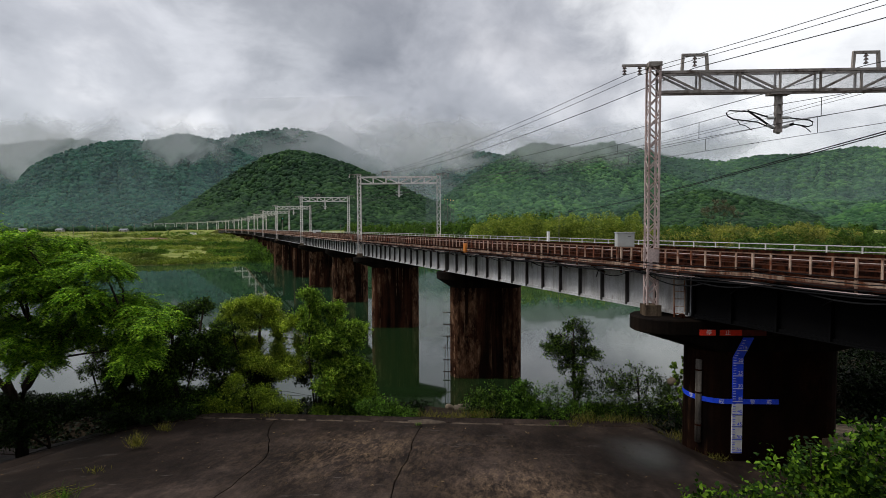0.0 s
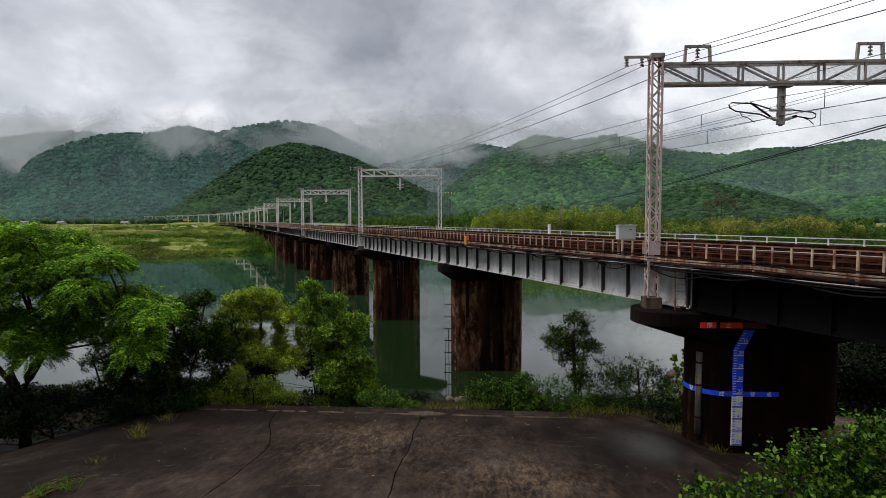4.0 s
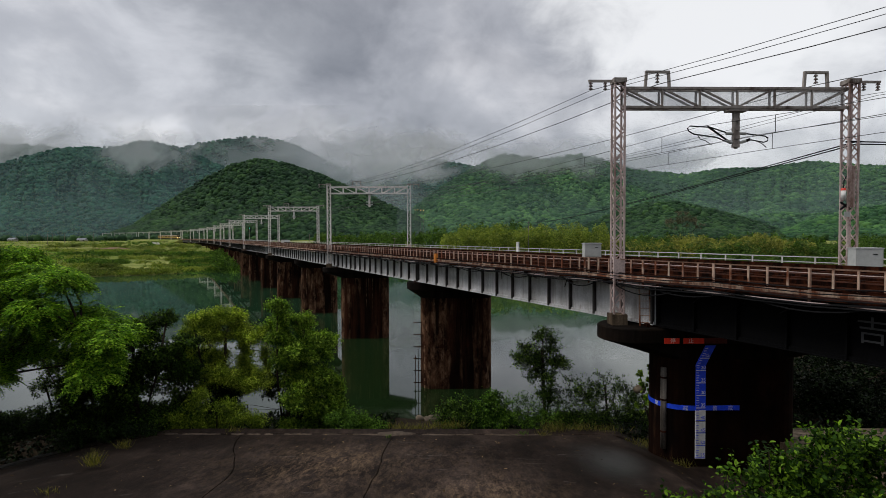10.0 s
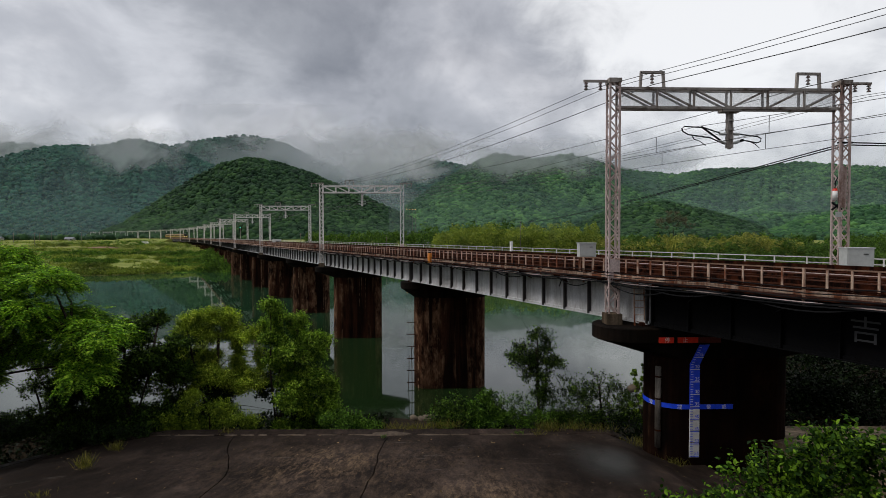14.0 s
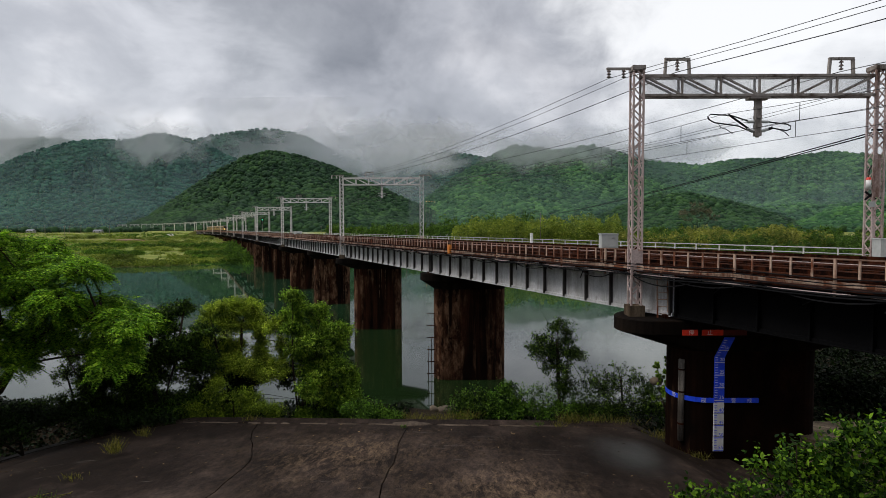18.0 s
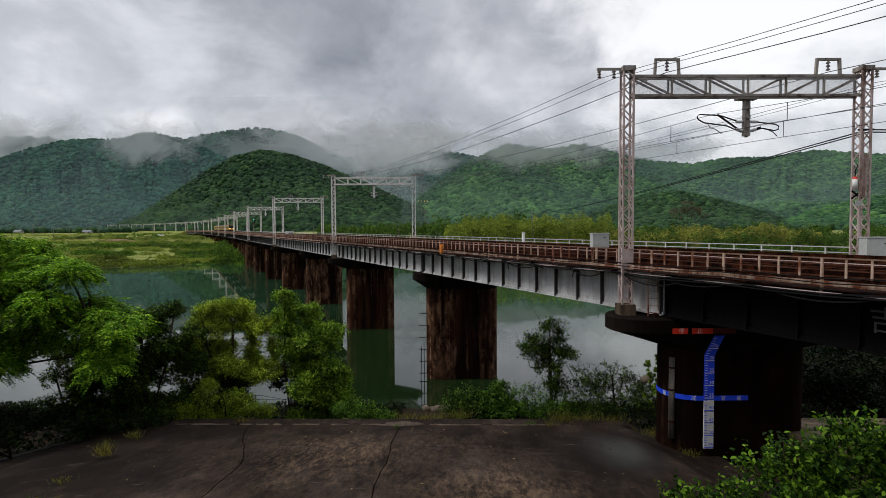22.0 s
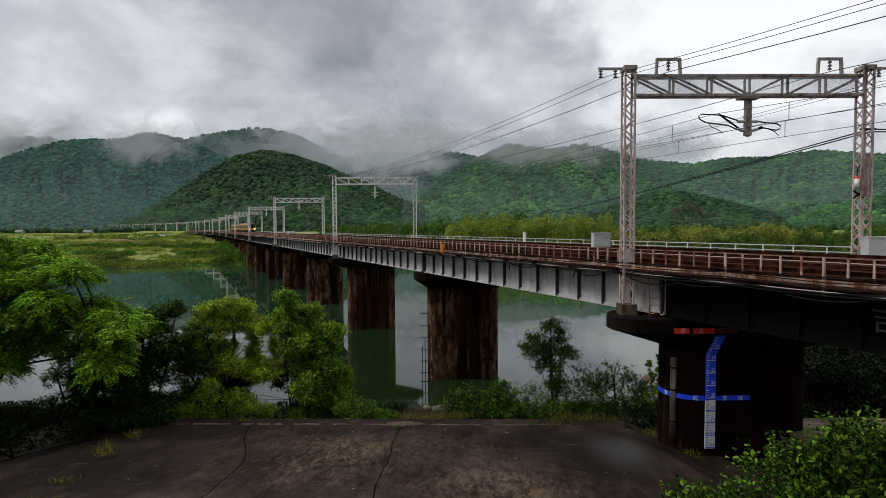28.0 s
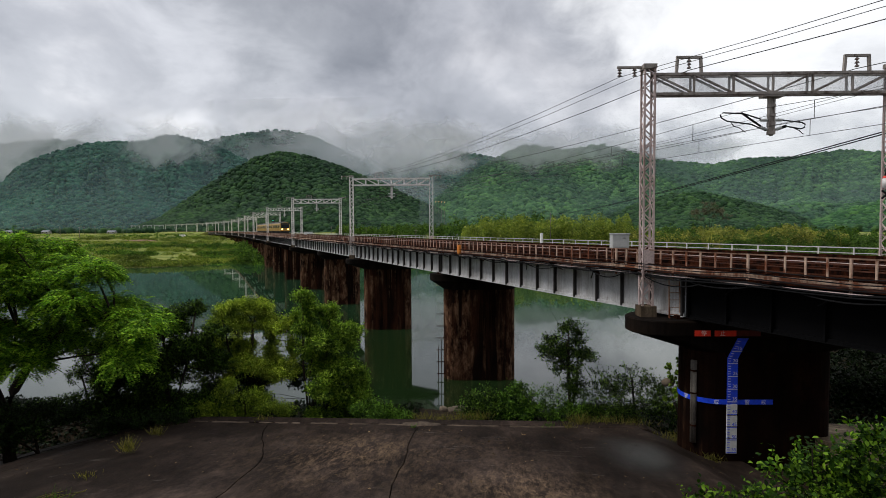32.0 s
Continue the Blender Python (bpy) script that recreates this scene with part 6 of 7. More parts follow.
for k, (x, y, n, h, sp, mt) in enumerate(((-12.17, 17.6, 110, 0.6, 0.14, M_STRAW), (-12.84, 20.4, 80, 0.45, 0.12, M_STRAW), (-11.5, 14.8, 40, 0.2, 0.2, M_STRAW), (-9.7, 23.3, 60, 0.3, 0.2, M_STRAW),
                                          (-2.45, 22.2, 40, 0.22, 0.06, M_BLADE), (4.9, 23.4, 160, 0.6, 0.3, M_STRAW), (4.3, 22.7, 60, 0.35, 0.12, M_STRAW), (6.0, 23.6, 120, 0.5, 0.35, M_STRAW), (7.2, 23.5, 120, 0.45, 0.4, M_STRAW), (8.6, 22.6, 140, 0.5, 0.35, M_STRAW), (3.4, 22.9, 40, 0.25, 0.15, M_BLADE), (-10.5, 12.4, 50, 0.5, 0.14, M_BLADE), (-10.9, 12.0, 40, 0.4, 0.12, M_BLADE), (9.3, 20.6, 120, 0.4, 0.3, M_STRAW), (-2.2, 23.9, 80, 0.5, 0.3, M_STRAW), (-1.4, 23.75, 130, 0.35, 0.3, M_STRAW), (-0.7, 24.1, 130, 0.4, 0.35, M_STRAW), (0.3, 24.3, 110, 0.5, 0.3, M_STRAW))):
    tuft(x, y, slab_z(y) + 0.02 - float(end_drop(x) * sstep(10.5, 16, y)), n, h, sp, mt, 40 + k)

# dead reeds lie along the apron by the near joint
rs = random.Random(77)
t = thing("reed_bundle", "dead straw-coloured reeds lying on the concrete", "reeds")
for k in range(16):
    x0, y0, ln, a = -11.05 + rs.uniform(-0.25, 0.2), 11.6 + rs.uniform(0, 0.5), rs.uniform(0.9, 1.9), rs.uniform(-0.14, 0.18)
    pts = [(x0 + ln * q * math.sin(a) + 0.03 * math.sin(q * 5 + k), y0 + ln * q * math.cos(a), slab_z(y0 + ln * q * math.cos(a)) + 0.045 + 0.05 * math.sin(3.14 * q) * (k % 3)) for q in (0, 0.25, 0.5, 0.75, 1.0)]
    part("stalk", Shape().tube(pts, 0.022, 5, 0.008), M_STRAW, t)

# rocks at the water's edge
M_ROCK = m_concrete("grey_river_rock", (0.21, 0.165, 0.12), (0.07, 0.055, 0.042), False)
bv, bf = ICO[2]
for k, (b, ri, w) in enumerate(((765, 752, 12), (782, 750, 11), (798, 756, 9), (750, 758, 9), (775, 764, 10), (808, 750, 10), (735, 765, 8), (792, 766, 9), (818, 760, 10), (1128, 694, 9))):
    r = np.random.RandomState(k)
    dep = 32.4 if k < 9 else 24.5
    c = plan(b, ri, dep)
    rad = w * dep / F
    v = bv * (1 + 0.45 * (r.rand(len(bv), 1) - 0.5)) * np.array([r.uniform(0.8, 1.5), 1.0, r.uniform(0.5, 0.85)]) * rad * r.uniform(0.7, 1.3)
    v = np.clip(v, -rad * 1.2, rad * 0.9)
    ob = tagged(new("rock", np_mesh("rock", v, bf, M_ROCK)), "pale weathered rock at the water's edge", "rock", "shore rocks")
    ob.location = (c.x, c.y, max(float(ground_z(c.x, c.y)) + rad * 0.4, 0.1) if k < 9 else c.z)
    ob.rotation_euler = (0, 0, k * 1.3)
    if k == 9:
        tagged(ob, "dark stone ledge beside the pier")

# ---- far bank: shrubs, bamboo, tree line ----
def wood(name, label, pts, rad, mat, sub, squash, seed, cat="woods", lumpy=0.35):
    ob = tagged(new(name, clumps(name, pts, rad, mat, sub, squash, lumpy, seed)), label, cat, kind="stuff")
    return ob


r = np.random.RandomState(31)


def brush(name, label, cat, x, y, h, wide, per, size, mat, seed, slim=0.5, up=0.4):
    """Bushes or tussocks of small leaves: a mound of the given height and width at each place."""
    r = np.random.RandomState(seed)
    n = len(x)
    t = r.rand(n, per) ** 0.6
    a = r.uniform(0, 6.283, (n, per))
    q = wide[:, None] * np.sqrt(np.clip(1.0 - t ** 2 * 0.85, 0, 1)) * r.uniform(0.25, 1.1, (n, per))
    P = np.stack([x[:, None] + q * np.cos(a), y[:, None] + q * np.sin(a), ground_z(x, y)[:, None] + h[:, None] * t * r.uniform(0.75, 1.15, (n, per))], -1).reshape(-1, 3)
    P[:, 2] = np.maximum(P[:, 2], 0.02)
    k = len(P)
    ln = size * r.uniform(0.6, 1.5, k)
    d = r.normal(size=(k, 3)) + np.array([0, 0, up])
    me = leaf_mesh(name, P, d, r.normal(size=(k, 3)) * 0.7 + np.array([0, -0.5, 0.9]), ln, ln * slim, mat)
    return tagged(new(name, me), label, cat, kind="stuff")


M_BUSH = m_leaf("river_bush_leaves", (0.025, 0.060, 0.010), (0.080, 0.160, 0.024), (0.19, 0.31, 0.045), 0.04, 0.25)
M_GRASS = m_leaf("tall_grass_blades", (0.085, 0.130, 0.026), (0.18, 0.24, 0.044), (0.34, 0.36, 0.085), 0.016, 0.25)
# bushes below the far spans, thickest by the piers
n = 1000
d = r.uniform(176, 262, n)
b = 296 + 136 * r.rand(n) ** 0.75 + (d - 170) * 0.1
x = (b - 784) / F * d
k = sstep(285, 372, b)
brush("river_bushes", "tangled green bushes under the far spans", "bushes", x, d, 0.5 + r.uniform(0.4, 3.4, n) * sstep(342, 385, b), r.uniform(0.8, 1.9, n), 60, 0.62, M_BUSH, 31)
# grass down to the water along the whole far shore
n = 2200
x = r.uniform(-300, -60, n)
d = shore_y(x) + r.uniform(0.4, 7.0, n)
brush("shore_grass", "tall green grass hanging over the far waterline", "grass", x, d, r.uniform(0.5, 1.5, n), r.uniform(0.7, 1.9, n), 26, 0.8, M_GRASS, 37, 0.25, 1.2)
n = 1500
d = r.uniform(172, 460, n)
b = r.uniform(-500, 420, n)
x = (b - 784) / F * d
ok = (ground_z(x, d) > 0.3) & (wave(x, d, 0.05, 78) > -0.8)
brush("tall_grass", "rough tussocks of tall grass on the flood plain", "grass", x[ok], d[ok], (r.uniform(0.3, 1.0, n) * (0.6 + d / 400))[ok], (r.uniform(0.8, 2.6, n) * (0.5 + d / 250))[ok], 22, 0.9, M_GRASS, 32, 0.35, 0.8)
n = 700
d = r.uniform(178, 430, n)
b = r.uniform(-450, 330, n)
x = (b - 784) / F * d
ok = (ground_z(x, d) > 0.4) & (wave(x, d, 0.03, 77) > 0.5)
brush("field_bushes", "scattered low green bushes on the flood plain", "bushes", x[ok], d[ok], r.uniform(0.8, 1.9, n)[ok], r.uniform(1.0, 3.0, n)[ok], 40, 0.9, M_BUSH, 33)
# long low lips of rank grass step the flood plain down to the river
for k, (d0, h, b0, b1) in enumerate(((181, 1.5, -420, 250), (192, 1.3, -380, 300), (204, 1.7, 40, 400), (222, 1.6, -300, 360), (246, 2.0, -60, 400), (278, 2.0, -420, 330), (330, 2.4, -200, 340))):
    n = 330
    b = r.uniform(b0, b1, n)
    d = d0 + 5.0 * wave(b, b * 0, 0.018, 300 + k) + 2.0 * wave(b, b * 0, 0.06, 320 + k) + r.normal(0, 0.9, n)
    x = (b - 784) / F * d
    ok = (ground_z(x, d) > 0.3) & (wave(b, b * 0, 0.03, 340 + k) > -0.35)
    brush("grass_bank", "long bank of rank green grass across the flood plain", "grass", x[ok], d[ok], (h * r.uniform(0.6, 1.2, n))[ok], r.uniform(1.2, 3.2, n)[ok], 40, 0.75, M_BUSH if k in (2, 4) else M_GRASS, 350 + k, 0.3, 0.9)
# a scrape of bare earth on the plain
bv, bf = ICO[3]
q = np.random.RandomState(9).rand(len(bv), 1)
ob = tagged(new("earth_mound", np_mesh("earth_mound", bv * (0.85 + 0.3 * q) * np.array([11.0, 4.0, 1.1]), bf, m_plain("bare_red_earth", (0.20, 0.12, 0.07), 0.95, 0, 0.35, 0.6), True)), "low mound of bare brown earth on the plain", "earth mound")
ob.location = ((182 - 784) / F * 318, 318, float(ground_z((182 - 784) / F * 318, 318)))
# tree line at the foot of the hills
n = 900
b = np.concatenate([r.uniform(-500, 330, 520), r.uniform(600, 2000, 380)])
d = np.where(b < 400, r.uniform(570, 640, n), r.uniform(455, 500, n))
x = (b - 784) / F * d
wood("tree_line", "row of round trees at the foot of the hills", np.stack([x, d, ground_z(x, d) + r.uniform(0.5, 3.0, n)], -1), r.uniform(2.2, 4.6, n), M_WOOD_NEAR, 2, 0.9, 34)


def grove(name, label, b0, b1, d0, d1, h0, h1, count, mats, seed, width=1.6):
    """Bamboo: tall plumes of fine leaves."""
    r = np.random.RandomState(seed)
    b, d = r.uniform(b0, b1, count), r.uniform(d0, d1, count)
    x = (b - 784) / F * d
    z0 = ground_z(x, d)
    h = r.uniform(h0, h1, count) * (0.88 + 0.16 * wave(b, d * 0, 0.05, seed + 1))
    per = 120
    w = width * r.uniform(0.9, 2.0, count)
    h = h * r.uniform(0.78, 1.04, count)
    t = r.rand(count, per) ** 0.55
    a, lean = r.uniform(0, 6.283, (count, per)), r.normal(0, 0.7, (count, 2))
    q = w[:, None] * np.sqrt(np.clip(1.02 - t ** 3, 0, 1)) * r.uniform(0.55, 1.12, (count, per))
    cx = x[:, None] + lean[:, :1] * t ** 2 + q * np.cos(a)
    cy = d[:, None] + lean[:, 1:] * t ** 2 + q * np.sin(a)
    cz = z0[:, None] + h[:, None] * (0.10 + 0.9 * t) + r.normal(0, 0.25, (count, per))
    P = np.stack([cx, cy, cz], -1).reshape(-1, 3)
    nn = len(P)
    dd = np.stack([np.cos(a).ravel(), np.sin(a).ravel(), np.full(nn, -0.25)], -1) + r.normal(size=(nn, 3)) * 0.45
    ln = r.uniform(0.42, 0.95, nn)
    me = leaf_mesh(name, P, dd, r.normal(size=(nn, 3)) * 0.5 + np.array([0, -0.5, 0.9]), ln, ln * 0.5, mats)
    return tagged(new(name, me), label, "bamboo", kind="stuff")


M_BAMBOO = m_leaf("bamboo_leaves", (0.080, 0.125, 0.020), (0.17, 0.225, 0.036), (0.33, 0.35, 0.075), 0.07, 0.3)
M_BAMBOO_DRY = m_leaf("pale_bamboo_leaves", (0.11, 0.135, 0.027), (0.23, 0.235, 0.058), (0.40, 0.37, 0.11), 0.09, 0.3)
M_GROVE_DARK = m_leaf("grove_leaves", (0.03, 0.07, 0.015), (0.065, 0.125, 0.022), (0.12, 0.19, 0.04), 0.12, 0.3)
grove("bamboo_grove", "feathery yellow-green bamboo grove on the far bank", 775, 1060, 188, 225, 14.5, 18.0, 480, M_BAMBOO, 51)
grove("bamboo_grove", "pale yellow bamboo along the far bank", 1040, 1420, 195, 225, 8.5, 11.8, 380, M_BAMBOO_DRY, 52)
grove("mixed_grove", "dark green thicket along the far bank", 1000, 2000, 190, 230, 7.0, 10.8, 700, M_GROVE_DARK, 53)
grove("mixed_grove", "low green scrub at the edge of the far bank", 700, 2000, 180, 192, 3.0, 6.0, 420, M_GROVE_DARK, 54, 1.2)
n = 260
d = r.uniform(232, 275, n)
b = np.concatenate([r.uniform(740, 960, 70), r.uniform(960, 2000, 190)])
x = (b - 784) / F * d
brush("round_trees", "round dark green trees behind the bamboo", "woods", x, d, r.uniform(6.0, 13.0, n) * np.where(b < 960, 1.2, 0.8), r.uniform(2.2, 4.2, n), 150, 1.2, M_GROVE_DARK, 35)

n = 150
b, d = r.uniform(545, 800, n), r.uniform(290, 420, n)
brush("round_trees", "dark green trees between the line and the hill", "woods", (b - 784) / F * d, d, r.uniform(5.0, 9.5, n), r.uniform(2.4, 4.4, n), 150, 1.2, M_GROVE_DARK, 36)

M_TWIG = m_leaf("bare_twigs", (0.08, 0.072, 0.05), (0.13, 0.118, 0.085), (0.18, 0.165, 0.12), 0.3, 0.1)
tree("bare_tree", "leafless brown tree behind the bamboo", foot(1195, 232), [lump(1180, 400, 232, 14, 10), lump(1205, 396, 232, 15, 11), lump(1195, 384, 232, 10, 7), lump(1222, 404, 232, 9, 8)], 2600, 1.3, M_TWIG, 61, 0.3, slim=0.08)

# ---- embankment and ground under the far end of the line ----
S_BANK = 20 * SPAN
sh = Shape()
rings = []
s = S_BANK - 2
while s < LINE_END + 20:
    g = float(ground_z(*on_line(s, 4.4)[:2])) - 0.6
    rings.append([on_line(s, -9, g), on_line(s, -1.2, 10.35), on_line(s, 10, 10.35), on_line(s, 18, g)])
    s += 12
sh.loft(rings)
solid("embankment", sh, M_GROUND, "grass-grown railway embankment", "embankment", kind="structure")


# ---- lettering ----
def text_mesh(name, body, size, mat):
    cu = bpy.data.curves.new(name, "FONT")
    cu.body, cu.size, cu.align_x, cu.align_y = body, size, "CENTER", "CENTER"
    ob = bpy.data.objects.new(name, cu)
    scene.collection.objects.link(ob)
    dg = bpy.context.evaluated_depsgraph_get()
    me = bpy.data.meshes.new_from_object(ob.evaluated_get(dg))
    bpy.data.objects.remove(ob)
    me.materials.clear()
    me.materials.append(mat)
    return me


UPRIGHT = pose(0, 0, 0, 90)
M_BLUE = m_plain("gauge_blue", (0.015, 0.075, 0.85), 0.4, 0, 0.2)
M_WHITE = m_plain("gauge_white", (0.86, 0.84, 0.80), 0.45, 0, 0.12)
M_RED = m_plain("board_red", (0.82, 0.045, 0.02), 0.4, 0, 0.15)
PA = skew_at(0)
FACE = -1.15


def gauge():
    g = thing("water_gauge", "blue and white water level gauge board on the pier", "water gauge", m=PA @ pose(2.93, FACE - 0.02, 0))
    w = 0.2
    part("lower_board", Shape().box(-w, w, -0.035, 0.0, 3.35, 5.30), M_WHITE, g, "white lower board")
    part("upper_board", Shape().box(-w, w, -0.035, 0.0, 5.31, 7.1), M_BLUE, g, "bright blue upper board")
    lean = Shape()
    a, b = Vector((0, -0.018, 7.1)), Vector((0.32, -0.14, 7.9))
    lean.loft([[p + Vector((-w, -0.018, 0)), p + Vector((w, -0.018, 0)), p + Vector((w, 0.018, 0)), p + Vector((-w, 0.018, 0))] for p in (a, b)])
    part("top_board", lean, M_BLUE, g, "blue board bent over the cap")
    for v in range(10, 56):
        z = 5.39 + (35 - v) * 0.1
        q = max(0.0, (z - 7.1) / 0.8)
        x, y = 0.32 * q, -0.055 - 0.12 * q - (0.018 if q else 0)
        if z > 7.88 or z < 3.38:
            continue
        mt = M_WHITE if v < 36 else M_BLUE
        if v % 5 == 0:
            part("mark", Shape().box(-w * 0.95, w * 0.95, y + 0.012, y + 0.018, z - 0.014, z + 0.014, pose(x, 0, 0)), mt, g)
            part("number", text_mesh("number", str(v), 0.19, mt), None, g, "", pose(x + 0.09, y + 0.010, z + 0.11) @ UPRIGHT)
        else:
            part("mark", Shape().box(-w * 0.9, -w * 0.35, y + 0.012, y + 0.018, z - 0.009, z + 0.009, pose(x, 0, 0)), mt, g)
    for zz in (3.95, 4.42, 4.85):
        part("board_joint", Shape().box(-w, w, -0.0385, -0.0355, zz - 0.008, zz + 0.008), M_DARK, g)


gauge()


def warning_band():
    """A blue band that wraps round the rounded end of the pier."""
    t = thing("warning_band", "blue warning band with white lettering round the pier", "warning sign", m=PA)
    pts = []
    h = 1.15 + 0.02
    for k in range(9):
        a = math.pi / 2 * (1.25 - 1.25 * k / 8) if k < 8 else 0.0
        pts.append((1.45 + 1.15 - h * math.sin(a), -h * math.cos(a)))
    pts.append((4.5, -h))
    ring = []
    for x, y in pts:
        n = Vector((0, 1, 0)) if x > 2.6 else Vector((2.6 - x, -y, 0)).normalized() * Vector((1, 1, 0)).x
        ring.append([Vector((x, y, 5.28)), Vector((x, y - 0.02, 5.28)), Vector((x, y - 0.02, 5.47)), Vector((x, y, 5.47))])
    part("band", Shape().loft(ring), M_BLUE, t, "bright blue band")
    for ch, x, y, rz in (("警", 1.50, -0.41, -70), ("戒", 2.33, -1.165, -14), ("警", 3.50, -1.20, 0), ("戒", 4.12, -1.20, 0)):
        part("letter", text_mesh("letter", ch, 0.2, M_WHITE), None, t, "", pose(x, y - 0.012, 5.365, 0, 0, rz) @ UPRIGHT)


warning_band()
t = thing("stop_board", "red boards with white stop lettering on the pier cap", "warning sign", m=PA @ pose(0, -1.3, 0))
part("board", Shape().box(1.40, 2.0, -0.03, -0.004, 7.98, 8.2), M_RED, t, "bright red board")
part("board", Shape().box(2.16, 2.98, -0.03, -0.004, 7.98, 8.2), M_RED, t, "bright red board")
part("board", Shape().box(2.99, 3.9, -0.03, -0.004, 7.98, 8.2), m_plain("dark_red_board", (0.10, 0.010, 0.006), 0.6, 0, 0.4), t, "dark red board")
for ch, x in (("停", 1.74), ("止", 2.46)):
    part("letter", text_mesh("letter", ch, 0.22, M_WHITE), None, t, "", pose(x, -0.034, 8.085) @ UPRIGHT)
# painted sign on the dark girder
M_SIGN = m_plain("worn_grey_letter_paint", (0.045, 0.045, 0.048), 0.7, 0, 0.3, 12)
part("letter", text_mesh("letter", "吉", 0.80, M_SIGN), None, thing("girder_sign", "worn pale painted sign on the dark girder", "painted sign", m=frame_at(-8.68, 0.85 - 0.21, 9.54)), "", pose(0, 0, 0, 90, 0, -90))

# downpipes beside the girder ends over the first pier
t = thing("downpipes", "pale blue-grey pipes from the deck to the pier cap", "pipes", m=PA)
for x, y in ((1.72, -0.78), (2.02, -0.95)):
    part("pipe", Shape().tube([(x, y, WALK_Z), (x, y, CAP_Z + 0.35), (x - 0.05, y - 0.12, CAP_Z + 0.02)], 0.075, 8), M_BOX, t, smooth=True)
# drain pipe on the pier
M_PIPE = m_concrete("pale_pipe", (0.30, 0.28, 0.26), (0.13, 0.12, 0.11), True)
t = thing("drain_pipe", "pale weathered drain pipe on the pier", "drain pipe", m=PA @ pose(1.66, -0.72, 0))
part("pipe", Shape().tube([(0, 0, 3.6), (0, 0, 6.9)], 0.12, 10), M_PIPE, t, smooth=True)
for z in (4.3, 5.6, 6.5):
    part("clamp", Shape().tube([(0, 0, z - 0.03), (0, 0, z + 0.03)], 0.135, 10), M_RUST, t)


def ladder(label, m, h, w, n, lean=0.0):
    t = thing("ladder", label, "ladder", m=m)
    for x in (-w / 2, w / 2):
        part("stile", Shape().beam((x, 0, 0), (x, lean, h), 0.05), M_FENCE, t)
    for k in range(n):
        q = (k + 0.5) / n
        part("rung", Shape().tube([(-w / 2, lean * q, h * q), (w / 2, lean * q, h * q)], 0.015, 5), M_FENCE, t)
    return t


ladder("steel ladder from the pier cap to the walkway", PA @ pose(0.95, -0.55, CAP_Z), 1.75, 0.42, 6, 0.1)
P2 = skew_at(SPAN)
t = thing("pier_ladder", "rusty broken ladder on the side of the pier", "ladder", m=P2 @ pose(1.45, -0.45, 0))
part("stile", Shape().beam((-0.16, 0, -0.3), (-0.2, 0, 3.3), 0.05), M_RUST, t)
part("stile", Shape().beam((-0.45, 0, -0.3), (-0.4, 0, 2.6), 0.05), M_RUST, t)
for k in range(6):
    part("rung", Shape().beam((-0.58, 0, 0.35 + k * 0.98), (0.15, 0, 0.35 + k * 0.98), 0.06), M_RUST, t)


# ---- cabinets and small equipment on the bridge ----
def cabinet(label, m, w, d, h, leg):
    t = thing("equipment_cabinet", label, "equipment cabinet", m=m)
    part("body", Shape().box(-w / 2, w / 2, -d / 2, d / 2, leg, leg + h), M_BOX, t, "pale grey steel body")
    part("lid", Shape().box(-w / 2 - 0.03, w / 2 + 0.03, -d / 2 - 0.03, d / 2 + 0.03, leg + h, leg + h + 0.04), M_BOX, t)
    part("door", Shape().box(-w / 2 + 0.04, w / 2 - 0.04, -d / 2 - 0.015, -d / 2 - 0.001, leg + 0.04, leg + h - 0.04), M_BOX, t)
    part("handle", Shape().box(w * 0.1, w * 0.28, -d / 2 - 0.04, -d / 2 - 0.016, leg + h * 0.72, leg + h * 0.76), M_DARK, t)
    for x in (-w / 2 + 0.06, w / 2 - 0.06):
        part("leg", Shape().box(x - 0.04, x + 0.04, -0.05, 0.05, 0, leg), M_FENCE, t)
    return t


cabinet("pale grey equipment box on legs beside the walkway", Matrix.Translation(on_line(1.9, 0.35, WALK_Z)), 0.72, 0.5, 0.60, 1.0)
cabinet("large pale grey relay cabinet by the far pole", Matrix.Translation(on_line(-4.9, 8.7, WALK_Z)) @ pose(0, 0, 0, 0, 0, -8), 1.0, 0.55, 0.86, 0.55)
cabinet("small white equipment hut on the far walkway", frame_at(124, 8.5, WALK_Z) @ pose(0, 0, 0, 0, 0, 30), 1.9, 1.2, 1.15, 0.1)
M_ORANGE = m_plain("orange_paint", (0.62, 0.20, 0.02), 0.5)
t = thing("emergency_button", "orange emergency button box on the near fence", "button box", m=frame_at(16.9, -0.12, WALK_Z))
part("box", Shape().box(-0.1, 0.05, -0.18, 0.18, 0.1, 0.75), M_ORANGE, t)
part("cover", Shape().box(-0.13, -0.1, -0.14, 0.14, 0.2, 0.65), M_ORANGE, t)
t = thing("marker_post", "short white marker post on the far fence", "marker post", m=frame_at(19.9, 8.95, WALK_Z))
part("post", Shape().box(-0.09, 0.09, -0.09, 0.09, 0.6, 1.45), M_WHITE, t)
part("cap", Shape().box(-0.1, 0.1, -0.1, 0.1, 1.45, 1.5), M_WHITE, t)

